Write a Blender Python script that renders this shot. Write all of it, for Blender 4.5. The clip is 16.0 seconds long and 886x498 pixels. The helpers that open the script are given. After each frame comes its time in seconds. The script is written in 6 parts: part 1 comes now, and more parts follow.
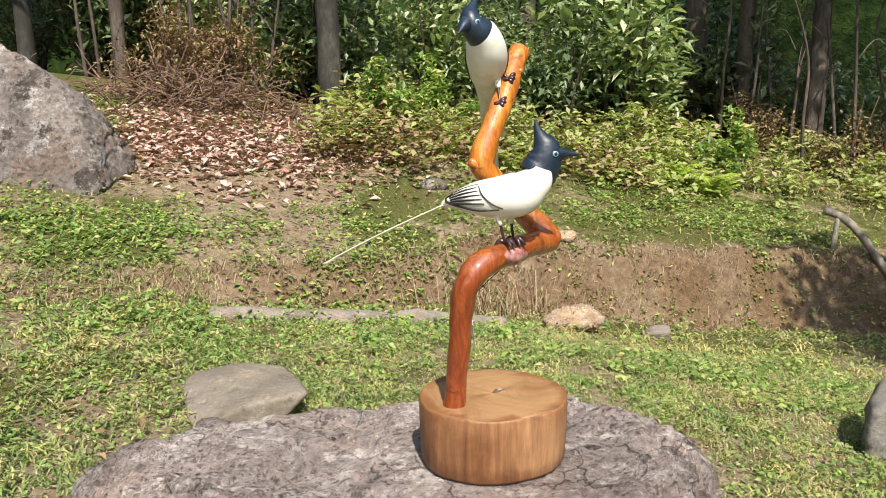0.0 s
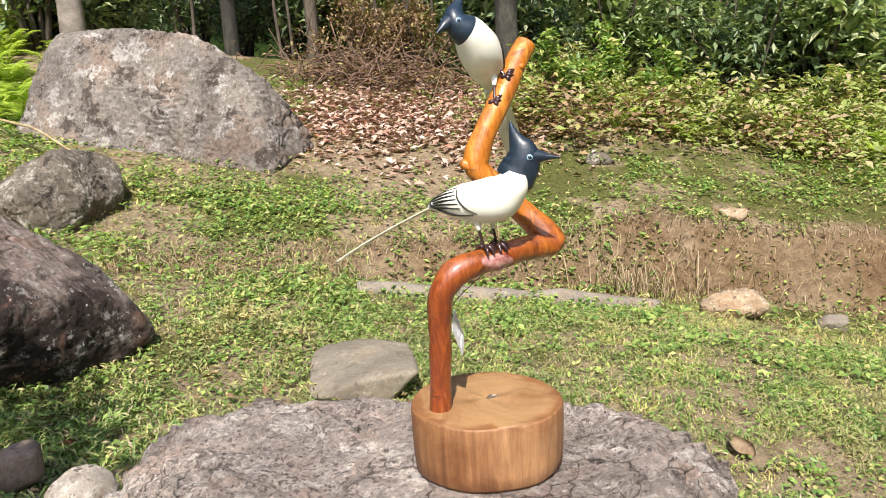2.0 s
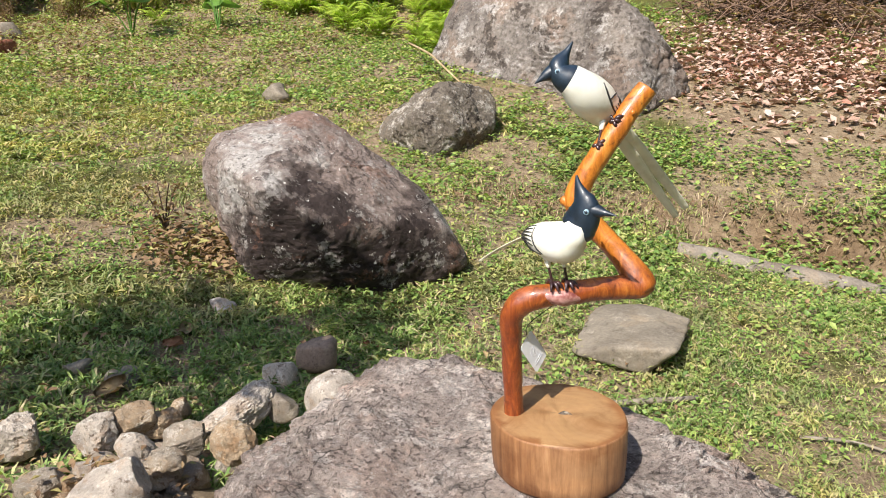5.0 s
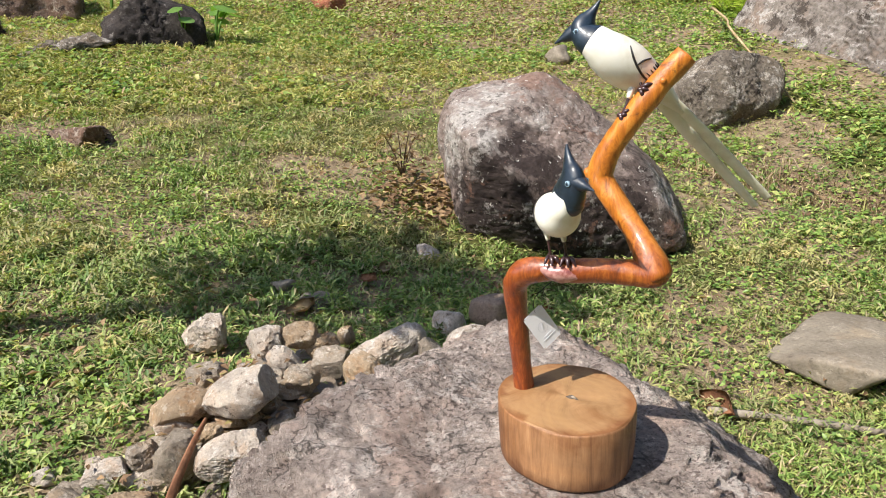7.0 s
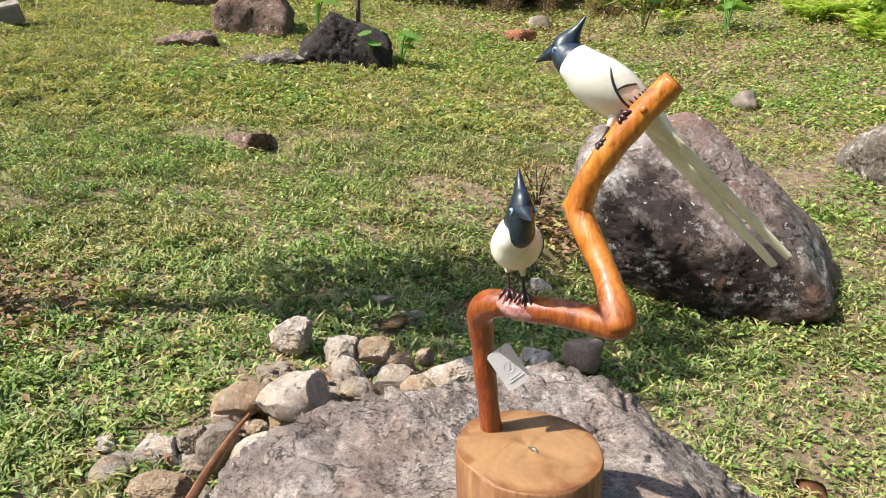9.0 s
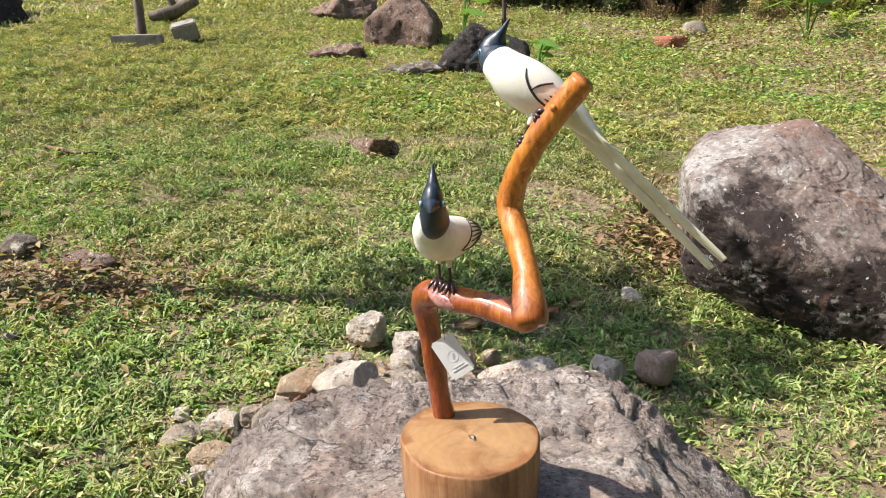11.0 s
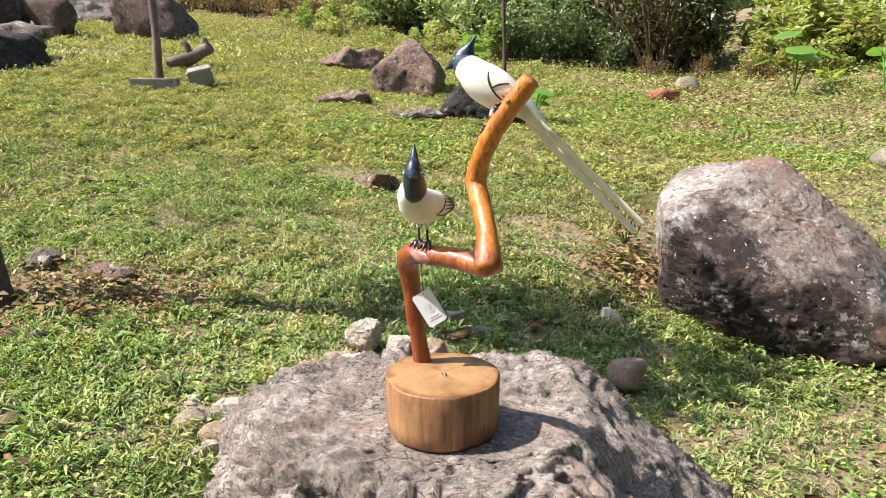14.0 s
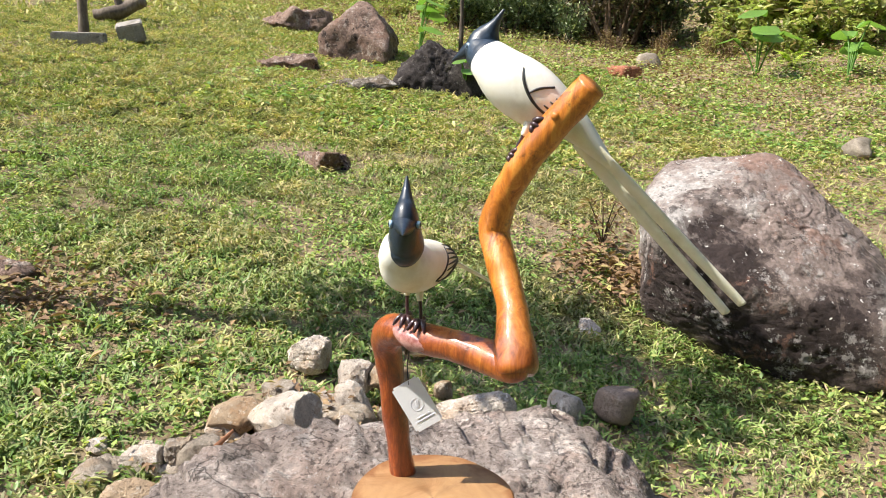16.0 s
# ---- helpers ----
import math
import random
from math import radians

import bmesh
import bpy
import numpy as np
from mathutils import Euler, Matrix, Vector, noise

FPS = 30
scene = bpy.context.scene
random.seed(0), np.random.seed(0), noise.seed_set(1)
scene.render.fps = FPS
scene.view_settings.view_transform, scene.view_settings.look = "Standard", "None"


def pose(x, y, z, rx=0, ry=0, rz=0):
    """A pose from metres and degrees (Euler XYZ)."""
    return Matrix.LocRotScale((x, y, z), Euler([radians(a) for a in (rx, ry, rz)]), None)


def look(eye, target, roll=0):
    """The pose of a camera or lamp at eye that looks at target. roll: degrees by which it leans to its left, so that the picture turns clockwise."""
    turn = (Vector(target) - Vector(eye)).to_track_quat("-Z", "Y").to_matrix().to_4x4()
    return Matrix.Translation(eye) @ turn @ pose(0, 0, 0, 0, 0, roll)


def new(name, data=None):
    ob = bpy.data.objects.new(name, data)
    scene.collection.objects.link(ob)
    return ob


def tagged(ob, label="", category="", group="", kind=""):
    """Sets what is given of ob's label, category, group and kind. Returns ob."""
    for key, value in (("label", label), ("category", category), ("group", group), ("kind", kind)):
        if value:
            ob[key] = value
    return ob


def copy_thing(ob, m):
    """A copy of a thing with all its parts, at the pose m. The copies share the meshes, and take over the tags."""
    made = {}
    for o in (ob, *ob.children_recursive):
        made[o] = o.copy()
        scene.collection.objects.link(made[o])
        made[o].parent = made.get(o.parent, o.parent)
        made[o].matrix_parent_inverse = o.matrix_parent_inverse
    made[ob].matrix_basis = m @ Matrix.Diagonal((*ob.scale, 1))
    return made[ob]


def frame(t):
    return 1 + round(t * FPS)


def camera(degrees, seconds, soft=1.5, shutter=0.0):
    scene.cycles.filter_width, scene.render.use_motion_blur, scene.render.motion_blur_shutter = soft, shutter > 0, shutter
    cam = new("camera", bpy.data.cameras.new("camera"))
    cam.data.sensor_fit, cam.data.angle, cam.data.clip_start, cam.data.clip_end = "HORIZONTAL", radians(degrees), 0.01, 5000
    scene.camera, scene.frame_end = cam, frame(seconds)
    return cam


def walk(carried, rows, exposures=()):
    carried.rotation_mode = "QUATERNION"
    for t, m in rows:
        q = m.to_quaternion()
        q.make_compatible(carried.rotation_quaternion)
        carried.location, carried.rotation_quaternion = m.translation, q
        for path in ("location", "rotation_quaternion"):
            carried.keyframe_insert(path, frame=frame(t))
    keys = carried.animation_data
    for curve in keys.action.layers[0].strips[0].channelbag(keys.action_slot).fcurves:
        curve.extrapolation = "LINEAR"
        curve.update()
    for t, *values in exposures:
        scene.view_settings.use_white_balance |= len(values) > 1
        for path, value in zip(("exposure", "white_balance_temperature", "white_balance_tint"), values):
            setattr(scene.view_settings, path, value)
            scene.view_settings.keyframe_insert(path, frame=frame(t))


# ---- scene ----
cam = camera(59.0, 16.0, soft=1.0)
PATH = [
    (0, (0.028, -0.011, 1.335), (-0.011, 1.945, 0.921), -0.6),
    (0.5, (0.106, -0.086, 1.35), (-0.04, 1.874, 0.977), -1.6),
    (1, (0.2, -0.064, 1.34), (-0.091, 1.876, 0.952), -3.1),
    (1.5, (0.27, -0.05, 1.361), (-0.127, 1.864, 0.938), -4.2),
    (2, (0.359, 0.061, 1.374), (-0.174, 1.93, 0.901), -3.0),
    (2.5, (0.42, 0.144, 1.452), (-0.248, 1.946, 0.897), -3.8),
    (3, (0.466, 0.215, 1.502), (-0.372, 1.902, 0.831), -4.9),
    (3.5, (0.532, 0.231, 1.521), (-0.406, 1.876, 0.878), -4.3),
    (4, (0.674, 0.235, 1.553), (-0.416, 1.779, 0.899), -3.8),
    (4.5, (0.794, 0.216, 1.585), (-0.481, 1.61, 0.928), -2.2),
    (4.7, (0.826, 0.216, 1.573), (-0.495, 1.577, 0.938), -2.3),
    (6.8, (1.097, 0.593, 1.522), (-0.644, 1.309, 0.847), -2.4),
    (7, (1.138, 0.649, 1.521), (-0.64, 1.279, 0.856), -2.6),
    (7.5, (1.195, 0.743, 1.515), (-0.632, 1.237, 0.868), -2.2),
    (8, (1.169, 0.837, 1.481), (-0.685, 1.222, 0.839), -0.5),
    (8.5, (1.176, 0.953, 1.477), (-0.713, 1.197, 0.866), 0.2),
    (9, (1.162, 1.007, 1.476), (-0.747, 1.174, 0.902), -0.1),
    (9.5, (1.14, 1.043, 1.475), (-0.777, 1.172, 0.921), -0.1),
    (10, (1.148, 1.14, 1.486), (-0.781, 1.116, 0.96), -0.3),
    (10.2, (1.166, 1.187, 1.487), (-0.756, 1.114, 0.939), -0.4),
    (12.3, (1.255, 1.497, 1.404), (-0.65, 1.058, 0.984), -2.0),
    (12.5, (1.254, 1.501, 1.4), (-0.656, 1.075, 0.989), -1.3),
    (13, (1.346, 1.478, 1.391), (-0.583, 1.128, 0.998), -1.0),
    (13.5, (1.504, 1.459, 1.387), (-0.434, 1.142, 1.012), -1.1),
    (14, (1.546, 1.437, 1.386), (-0.393, 1.176, 0.972), -0.4),
    (14.5, (1.473, 1.406, 1.406), (-0.459, 1.145, 0.959), -0.5),
    (15, (1.321, 1.384, 1.429), (-0.609, 1.155, 0.957), -0.1),
    (15.5, (1.176, 1.357, 1.428), (-0.75, 1.116, 0.944), 0.7),
    (16, (1.047, 1.295, 1.425), (-0.887, 1.182, 0.929), 1.9),
]
walk(cam, [(t, look(eye, target, roll)) for t, eye, target, roll in PATH],
     exposures=((0.0, 0.64), (1.0, 0.72), (1.5, 0.76), (3.0, 0.69), (4.0, 0.63), (4.5, 0.65), (7.0, 0.66), (8.5, 0.76), (9.0, 0.81), (10.0, 0.85), (12.5, 0.98), (14.2, 1.08), (16.0, 1.0)))

# ---- sky, sun and exposure ----
SUN = Vector((0.135, -0.60, 0.79)).normalized()          # towards the sun
world = bpy.data.worlds.new("sky")
scene.world = world
world.use_nodes = True
wn = world.node_tree
sky = wn.nodes.new("ShaderNodeTexSky")
sky.sky_type = "NISHITA"
sky.sun_disc = False
sky.sun_elevation = math.asin(SUN.z)
sky.sun_rotation = math.atan2(SUN.x, SUN.y)
sky.air_density, sky.dust_density, sky.ozone_density = 1.0, 1.5, 1.0
wn.links.new(sky.outputs[0], wn.nodes["Background"].inputs[0])
wn.nodes["Background"].inputs[1].default_value = 0.136
lamp = bpy.data.lights.new("sun", "SUN")
lamp.energy, lamp.angle, lamp.color = 4.75, radians(0.55), (1.0, 0.945, 0.86)
sun = new("sun", lamp)
sun.matrix_world = look((0, 0, 30), Vector((0, 0, 30)) - SUN)


# ---- small tools ----
def vnoise(p, freq, seed=0):
    """Smooth value noise in -1..1 at the rows of p (n x 3)."""
    q = np.asarray(p, float) * freq + seed * 17.31
    i = np.floor(q).astype(np.int64)
    f = q - i
    f = f * f * (3 - 2 * f)

    def lattice(dx, dy, dz):
        n = (i[:, 0] + dx) * 374761393 + (i[:, 1] + dy) * 668265263 + (i[:, 2] + dz) * 1274126177 + seed * 9176
        n = n & 0xFFFFFFFF
        n = ((n ^ (n >> 13)) * 1274126177) & 0xFFFFFFFF
        n = ((n ^ (n >> 16)) * 2246822519) & 0xFFFFFFFF
        return (n ^ (n >> 15)) / 2147483647.5 - 1.0

    out = 0
    for dx in (0, 1):
        for dy in (0, 1):
            for dz in (0, 1):
                w = (f[:, 0] if dx else 1 - f[:, 0]) * (f[:, 1] if dy else 1 - f[:, 1]) * (f[:, 2] if dz else 1 - f[:, 2])
                out = out + w * lattice(dx, dy, dz)
    return out


def fractal(p, freq, seed=0, octaves=4, gain=0.5):
    return sum(vnoise(p, freq * 2 ** k, seed + k) * gain ** k for k in range(octaves))


def noise2(x, y, freq, seed=0, octaves=3):
    return fractal(np.c_[x, y, np.zeros(len(x))], freq, seed, octaves)


def smooth(a, b, v):
    k = np.clip((v - a) / (b - a), 0, 1)
    return k * k * (3 - 2 * k)


def ground_z(x, y):
    """Height of the sloping yard: lawn, low earth bank, upper terrace, slight humps."""
    x, y = np.asarray(x, float), np.asarray(y, float)
    xs = 40 * np.tanh(x / 40)
    ys = 40 * np.tanh(y / 40)
    low = 0.16 - 0.132 * xs - 0.074 * ys - 0.05 * np.clip(ys - 4.3, 0, 3) + 0.10 * np.exp(-((x - 0.9) ** 2 + (y - 3.7) ** 2) / 1.2)
    low = low - 0.07 * np.exp(-((x + 1.7) ** 2 + (y - 2.2) ** 2) / 1.0)
    low = low + 0.13 * np.exp(-(((x + y + 0.18) / 0.55) ** 2 + ((x - y + 1.84) / 0.28) ** 2))
    foot = np.where(x < 0.2, 4.72 + 0.69 * (x + 1.29), 5.75 + 0.28 * (x - 0.2))
    foot = np.maximum(foot, 3.2)
    up = 0.015 - 0.14 * (xs - 0.41) + 0.15 * (ys - 5.9)
    gain = np.log1p(np.exp(np.clip((up - low) * 25, -40, 40))) / 25
    z = low + gain * smooth(0.0, 0.42, y - foot)
    flat = np.c_[x.ravel(), y.ravel(), np.zeros(x.size)]
    edge = np.exp(-((y - foot - 0.25) / 0.35) ** 2) * smooth(-4.0, -2.5, x)
    z = z + edge * (0.05 * vnoise(flat, 2.3, 71) + 0.03 * vnoise(flat, 6.0, 72)).reshape(x.shape)
    z = z + 0.03 * vnoise(flat, 0.9, 3).reshape(x.shape) + 0.012 * vnoise(flat, 3.1, 4).reshape(x.shape)
    return z


def gz(x, y):
    return float(ground_z(np.array([x]), np.array([y]))[0])


def mesh_from(name, verts, tris, smooth_faces=False):
    me = bpy.data.meshes.new(name)
    v, f = np.asarray(verts, np.float32), np.asarray(tris, np.int32)
    k = f.shape[1]
    me.vertices.add(len(v))
    me.vertices.foreach_set("co", v.ravel())
    me.loops.add(f.size)
    me.loops.foreach_set("vertex_index", f.ravel())
    me.polygons.add(len(f))
    me.polygons.foreach_set("loop_start", np.arange(0, f.size, k, dtype=np.int32))
    me.polygons.foreach_set("loop_total", np.full(len(f), k, np.int32))
    if smooth_faces:
        me.polygons.foreach_set("use_smooth", np.ones(len(f), bool))
    me.update(calc_edges=True)
    return me


def thing(name, label, category, at=(0, 0, 0), group="", kind=""):
    ob = new(name)
    ob.location = at
    ob.empty_display_size = 0.05
    return tagged(ob, label, category, group, kind)


def link(name, me, mats, parent=None, label="", shade=True):
    ob = new(name, me)
    for m in (mats if isinstance(mats, (list, tuple)) else (mats,)):
        me.materials.append(m)
    if parent:
        ob.parent = parent
    return tagged(ob, label)


def part(name, bm, mats, parent=None, label="", smooth_faces=True):
    me = bpy.data.meshes.new(name)
    bmesh.ops.recalc_face_normals(bm, faces=bm.faces)
    bm.to_mesh(me)
    bm.free()
    if smooth_faces:
        me.polygons.foreach_set("use_smooth", np.ones(len(me.polygons), bool))
    return link(name, me, mats, parent, label)


def curve_points(pts, n):
    """Catmull-Rom through rows of numbers, n steps a span."""
    p = np.array([pts[0]] + list(pts) + [pts[-1]], float)
    out = []
    for i in range(1, len(p) - 2):
        for k in range(n):
            t = k / n
            a, b, c, d = p[i - 1], p[i], p[i + 1], p[i + 2]
            out.append(0.5 * (2 * b + (c - a) * t + (2 * a - 5 * b + 4 * c - d) * t * t + (3 * b - a - 3 * c + d) * t ** 3))
    out.append(p[-2])
    return np.array(out)


def tube(bm, rows, seg=10, steps=4, mat=0, rough=0.0, seed=0, cap=True, dome=0.0):
    """A limb through rows of (x, y, z, radius); rough: uneven skin, dome: rounded far end."""
    c = curve_points(rows, steps) if steps > 1 else np.array(rows, float)
    tan = np.gradient(c[:, :3], axis=0)
    tan /= np.linalg.norm(tan, axis=1)[:, None] + 1e-9
    side = np.cross(tan[0], (0.31, 0.52, 0.79))
    rings = []
    for i, (p, t) in enumerate(zip(c, tan)):
        side = side - t * (side @ t)
        side /= np.linalg.norm(side)
        other = np.cross(t, side)
        ang = np.arange(seg) * 2 * np.pi / seg
        ring = p[:3] + max(p[3], 1e-5) * (np.cos(ang)[:, None] * side + np.sin(ang)[:, None] * other)
        if rough:
            ring = ring + (ring - p[:3]) * (rough * fractal(ring, 1.6 / max(c[:, 3].mean(), 1e-4) / 4, seed, 3))[:, None]
        rings.append([bm.verts.new(v) for v in ring])
    for a, b in zip(rings, rings[1:]):
        for k in range(seg):
            f = bm.faces.new((a[k], a[(k + 1) % seg], b[(k + 1) % seg], b[k]))
            f.material_index = mat
    if cap:
        for ring, p, t, r, far in ((rings[0], c[0, :3], -tan[0], c[0, 3], 0), (rings[-1], c[-1, :3], tan[-1], c[-1, 3], dome)):
            tip = bm.verts.new(p + t * r * far)
            for k in range(seg):
                bm.faces.new((ring[k], ring[(k + 1) % seg], tip)).material_index = mat
    return c


# ---- materials ----
def nodes_of(name):
    m = bpy.data.materials.new(name)
    m.use_nodes = True
    t = m.node_tree
    return m, t, t.nodes["Principled BSDF"]


def add(t, kind, **values):
    n = t.nodes.new(kind)
    for key, value in values.items():
        n.inputs[key].default_value = value
    return n


def ramp_node(t, stops):
    n = t.nodes.new("ShaderNodeValToRGB")
    e = n.color_ramp.elements
    while len(e) < len(stops):
        e.new(0.5)
    for el, (pos, col) in zip(e, stops):
        el.position, el.color = pos, (*col, 1)
    return n


def place(t, stretch=(1, 1, 1), local=False):
    """World position, or the object's own, stretched."""
    if local:
        src = t.nodes.new("ShaderNodeTexCoord").outputs["Object"]
    else:
        src = t.nodes.new("ShaderNodeNewGeometry").outputs["Position"]
    mp = t.nodes.new("ShaderNodeMapping")
    mp.inputs["Scale"].default_value = stretch
    t.links.new(src, mp.inputs["Vector"])
    return mp.outputs["Vector"]


def grain(t, vec, scale, detail=6, rough=0.6, warp=0.0):
    n = add(t, "ShaderNodeTexNoise", Scale=scale, Detail=detail, Roughness=rough, Distortion=warp)
    t.links.new(vec, n.inputs["Vector"])
    return n.outputs["Fac"]


def mixed(t, fac, a, b, mode="MIX"):
    n = t.nodes.new("ShaderNodeMix")
    n.data_type, n.blend_type = "RGBA", mode
    for sock, v in ((n.inputs[0], fac), (n.inputs[6], a), (n.inputs[7], b)):
        if isinstance(v, (int, float)):
            sock.default_value = v
        elif isinstance(v, tuple):
            sock.default_value = (*v, 1)
        else:
            t.links.new(v, sock)
    return n.outputs[2]


def limits(t, v, lo, hi):
    n = t.nodes.new("ShaderNodeMapRange")
    n.interpolation_type = "SMOOTHSTEP"
    n.inputs["From Min"].default_value, n.inputs["From Max"].default_value = lo, hi
    t.links.new(v, n.inputs["Value"])
    return n.outputs["Result"]


def bumped(t, b, height, strength, distance):
    n = add(t, "ShaderNodeBump", Strength=strength, Distance=distance)
    t.links.new(height, n.inputs["Height"])
    old = b.inputs["Normal"].links[0].from_socket if b.inputs["Normal"].links else None
    if old:
        t.links.new(old, n.inputs["Normal"])
    t.links.new(n.outputs[0], b.inputs["Normal"])


def plain(name, stops, scale=20, rough=0.7, bump=0.3, dist=0.002, coat=0.0, stretch=(1, 1, 1), warp=0.0, local=False, detail=6):
    """One surface: colours by a fine and a broad noise, with relief."""
    m, t, b = nodes_of(name)
    v = place(t, stretch, local)
    fine = grain(t, v, scale, detail, 0.65, warp)
    broad = grain(t, v, scale * 0.17, 3, 0.5)
    r = ramp_node(t, stops)
    s = t.nodes.new("ShaderNodeMath")
    s.operation = "MULTIPLY_ADD"
    t.links.new(broad, s.inputs[0])
    s.inputs[1].default_value = 0.8
    k = t.nodes.new("ShaderNodeMath")
    k.operation = "MULTIPLY_ADD"
    t.links.new(fine, k.inputs[0])
    k.inputs[1].default_value, k.inputs[2].default_value = 0.9, -0.35
    t.links.new(k.outputs[0], s.inputs[2])
    t.links.new(s.outputs[0], r.inputs[0])
    t.links.new(r.outputs[0], b.inputs["Base Color"])
    b.inputs["Roughness"].default_value = rough
    b.inputs["Coat Weight"].default_value = coat
    b.inputs["Coat Roughness"].default_value = 0.12
    bumped(t, b, fine, bump, dist)
    return m


def shifted(t, by):
    src = t.nodes.new("ShaderNodeNewGeometry").outputs["Position"]
    mp = t.nodes.new("ShaderNodeMapping")
    mp.inputs["Location"].default_value = by
    t.links.new(src, mp.inputs["Vector"])
    return mp.outputs["Vector"]


def stone_mat(name, base, pale, dark, warm, lichen=0.5, scale=1.0, stain=0.5, lines=0.0, relief=1.0, dots=0.0, pepper=0.0):
    """Weathered rock: mottled base, crisp pale lichen, dark algae stains, rusty patches, pits and cracks."""
    m, t, b = nodes_of(name)
    v = place(t)
    mid, fine, tiny = grain(t, v, 8 * scale, 12, 0.74), grain(t, v, 34 * scale, 10, 0.72), grain(t, v, 150 * scale, 5, 0.7)
    r = ramp_node(t, [(0.34, dark), (0.44, base), (0.56, base), (0.68, pale)])
    t.links.new(mid, r.inputs[0])
    col = r.outputs[0]
    wm = mixed(t, limits(t, grain(t, shifted(t, (5, 3, 1)), 2.6 * scale, 8, 0.7), 0.50, 0.60), col, warm)
    col = mixed(t, 0.65, col, wm)
    lc = grain(t, shifted(t, (1, 8, 4)), 5.0 * scale, 13, 0.80)
    col = mixed(t, limits(t, lc, 0.62 - 0.16 * lichen, 0.645 - 0.15 * lichen), col, pale)
    st = grain(t, shifted(t, (7, 2, 9)), 3.2 * scale, 13, 0.78)
    col = mixed(t, limits(t, st, 0.64 - 0.16 * stain, 0.68 - 0.15 * stain), col, dark)
    if dots:
        dt = grain(t, shifted(t, (3, 6, 2)), 38 * scale, 3, 0.5)
        col = mixed(t, limits(t, dt, 0.70 - 0.08 * dots, 0.725 - 0.08 * dots), col, pale)
    if pepper:
        pp = grain(t, shifted(t, (9, 1, 5)), 48 * scale, 4, 0.6)
        where = grain(t, shifted(t, (2, 2, 8)), 2.2 * scale, 5, 0.6)
        some = t.nodes.new("ShaderNodeMath")
        some.operation = "MULTIPLY_ADD"
        some.inputs[1].default_value = 0.35
        t.links.new(where, some.inputs[0])
        t.links.new(pp, some.inputs[2])
        col = mixed(t, limits(t, some.outputs[0], 0.755, 0.80), col, mixed(t, pepper, col, dark))
    sp = ramp_node(t, [(0.33, (0.45, 0.44, 0.43)), (0.47, (0.92, 0.92, 0.92)), (0.66, (1.35, 1.35, 1.34))])
    t.links.new(fine, sp.inputs[0])
    col = mixed(t, 1.0 if relief > 0.8 else 0.5, col, sp.outputs[0], "MULTIPLY")
    if lines:
        w = t.nodes.new("ShaderNodeTexVoronoi")
        w.feature = "DISTANCE_TO_EDGE"
        w.inputs["Scale"].default_value = 6.5
        nv = t.nodes.new("ShaderNodeVectorMath")
        nv.operation = "MULTIPLY_ADD"
        wob = add(t, "ShaderNodeTexNoise", Scale=9.0, Detail=6.0)
        t.links.new(v, wob.inputs["Vector"])
        t.links.new(wob.outputs["Color"], nv.inputs[0])
        nv.inputs[1].default_value = (0.22, 0.22, 0.22)
        t.links.new(v, nv.inputs[2])
        t.links.new(nv.outputs[0], w.inputs["Vector"])
        crack = limits(t, w.outputs["Distance"], 0.0, 0.028)
        some = limits(t, grain(t, v, 3.6, 4), 0.495, 0.54)
        flip = t.nodes.new("ShaderNodeMath")
        flip.operation = "SUBTRACT"
        flip.inputs[0].default_value = 1.0
        t.links.new(some, flip.inputs[1])
        both = t.nodes.new("ShaderNodeMath")
        both.operation = "MAXIMUM"
        t.links.new(crack, both.inputs[0])
        t.links.new(flip.outputs[0], both.inputs[1])
        dk = ramp_node(t, [(0.0, (1 - lines * 0.65,) * 3), (1.0, (1, 1, 1))])
        t.links.new(both.outputs[0], dk.inputs[0])
        col = mixed(t, 1.0, col, dk.outputs[0], "MULTIPLY")
        bumped(t, b, both.outputs[0], 0.8 * lines, 0.008)
    zone = ramp_node(t, [(0.34, (0.74, 0.73, 0.73)), (0.5, (1.0, 1.0, 1.0)), (0.64, (1.16, 1.15, 1.13))])
    t.links.new(grain(t, shifted(t, (11, 4, 6)), 1.7 * scale, 3, 0.5, 0.8), zone.inputs[0])
    col = mixed(t, 1.0, col, zone.outputs[0], "MULTIPLY")
    t.links.new(col, b.inputs["Base Color"])
    b.inputs["Roughness"].default_value = 0.9
    b.inputs["Specular IOR Level"].default_value = 0.25
    bumped(t, b, tiny, 0.5 * relief, 0.003)
    bumped(t, b, fine, 0.9 * relief, 0.012)
    bumped(t, b, mid, 0.8 * relief, 0.04)
    return m


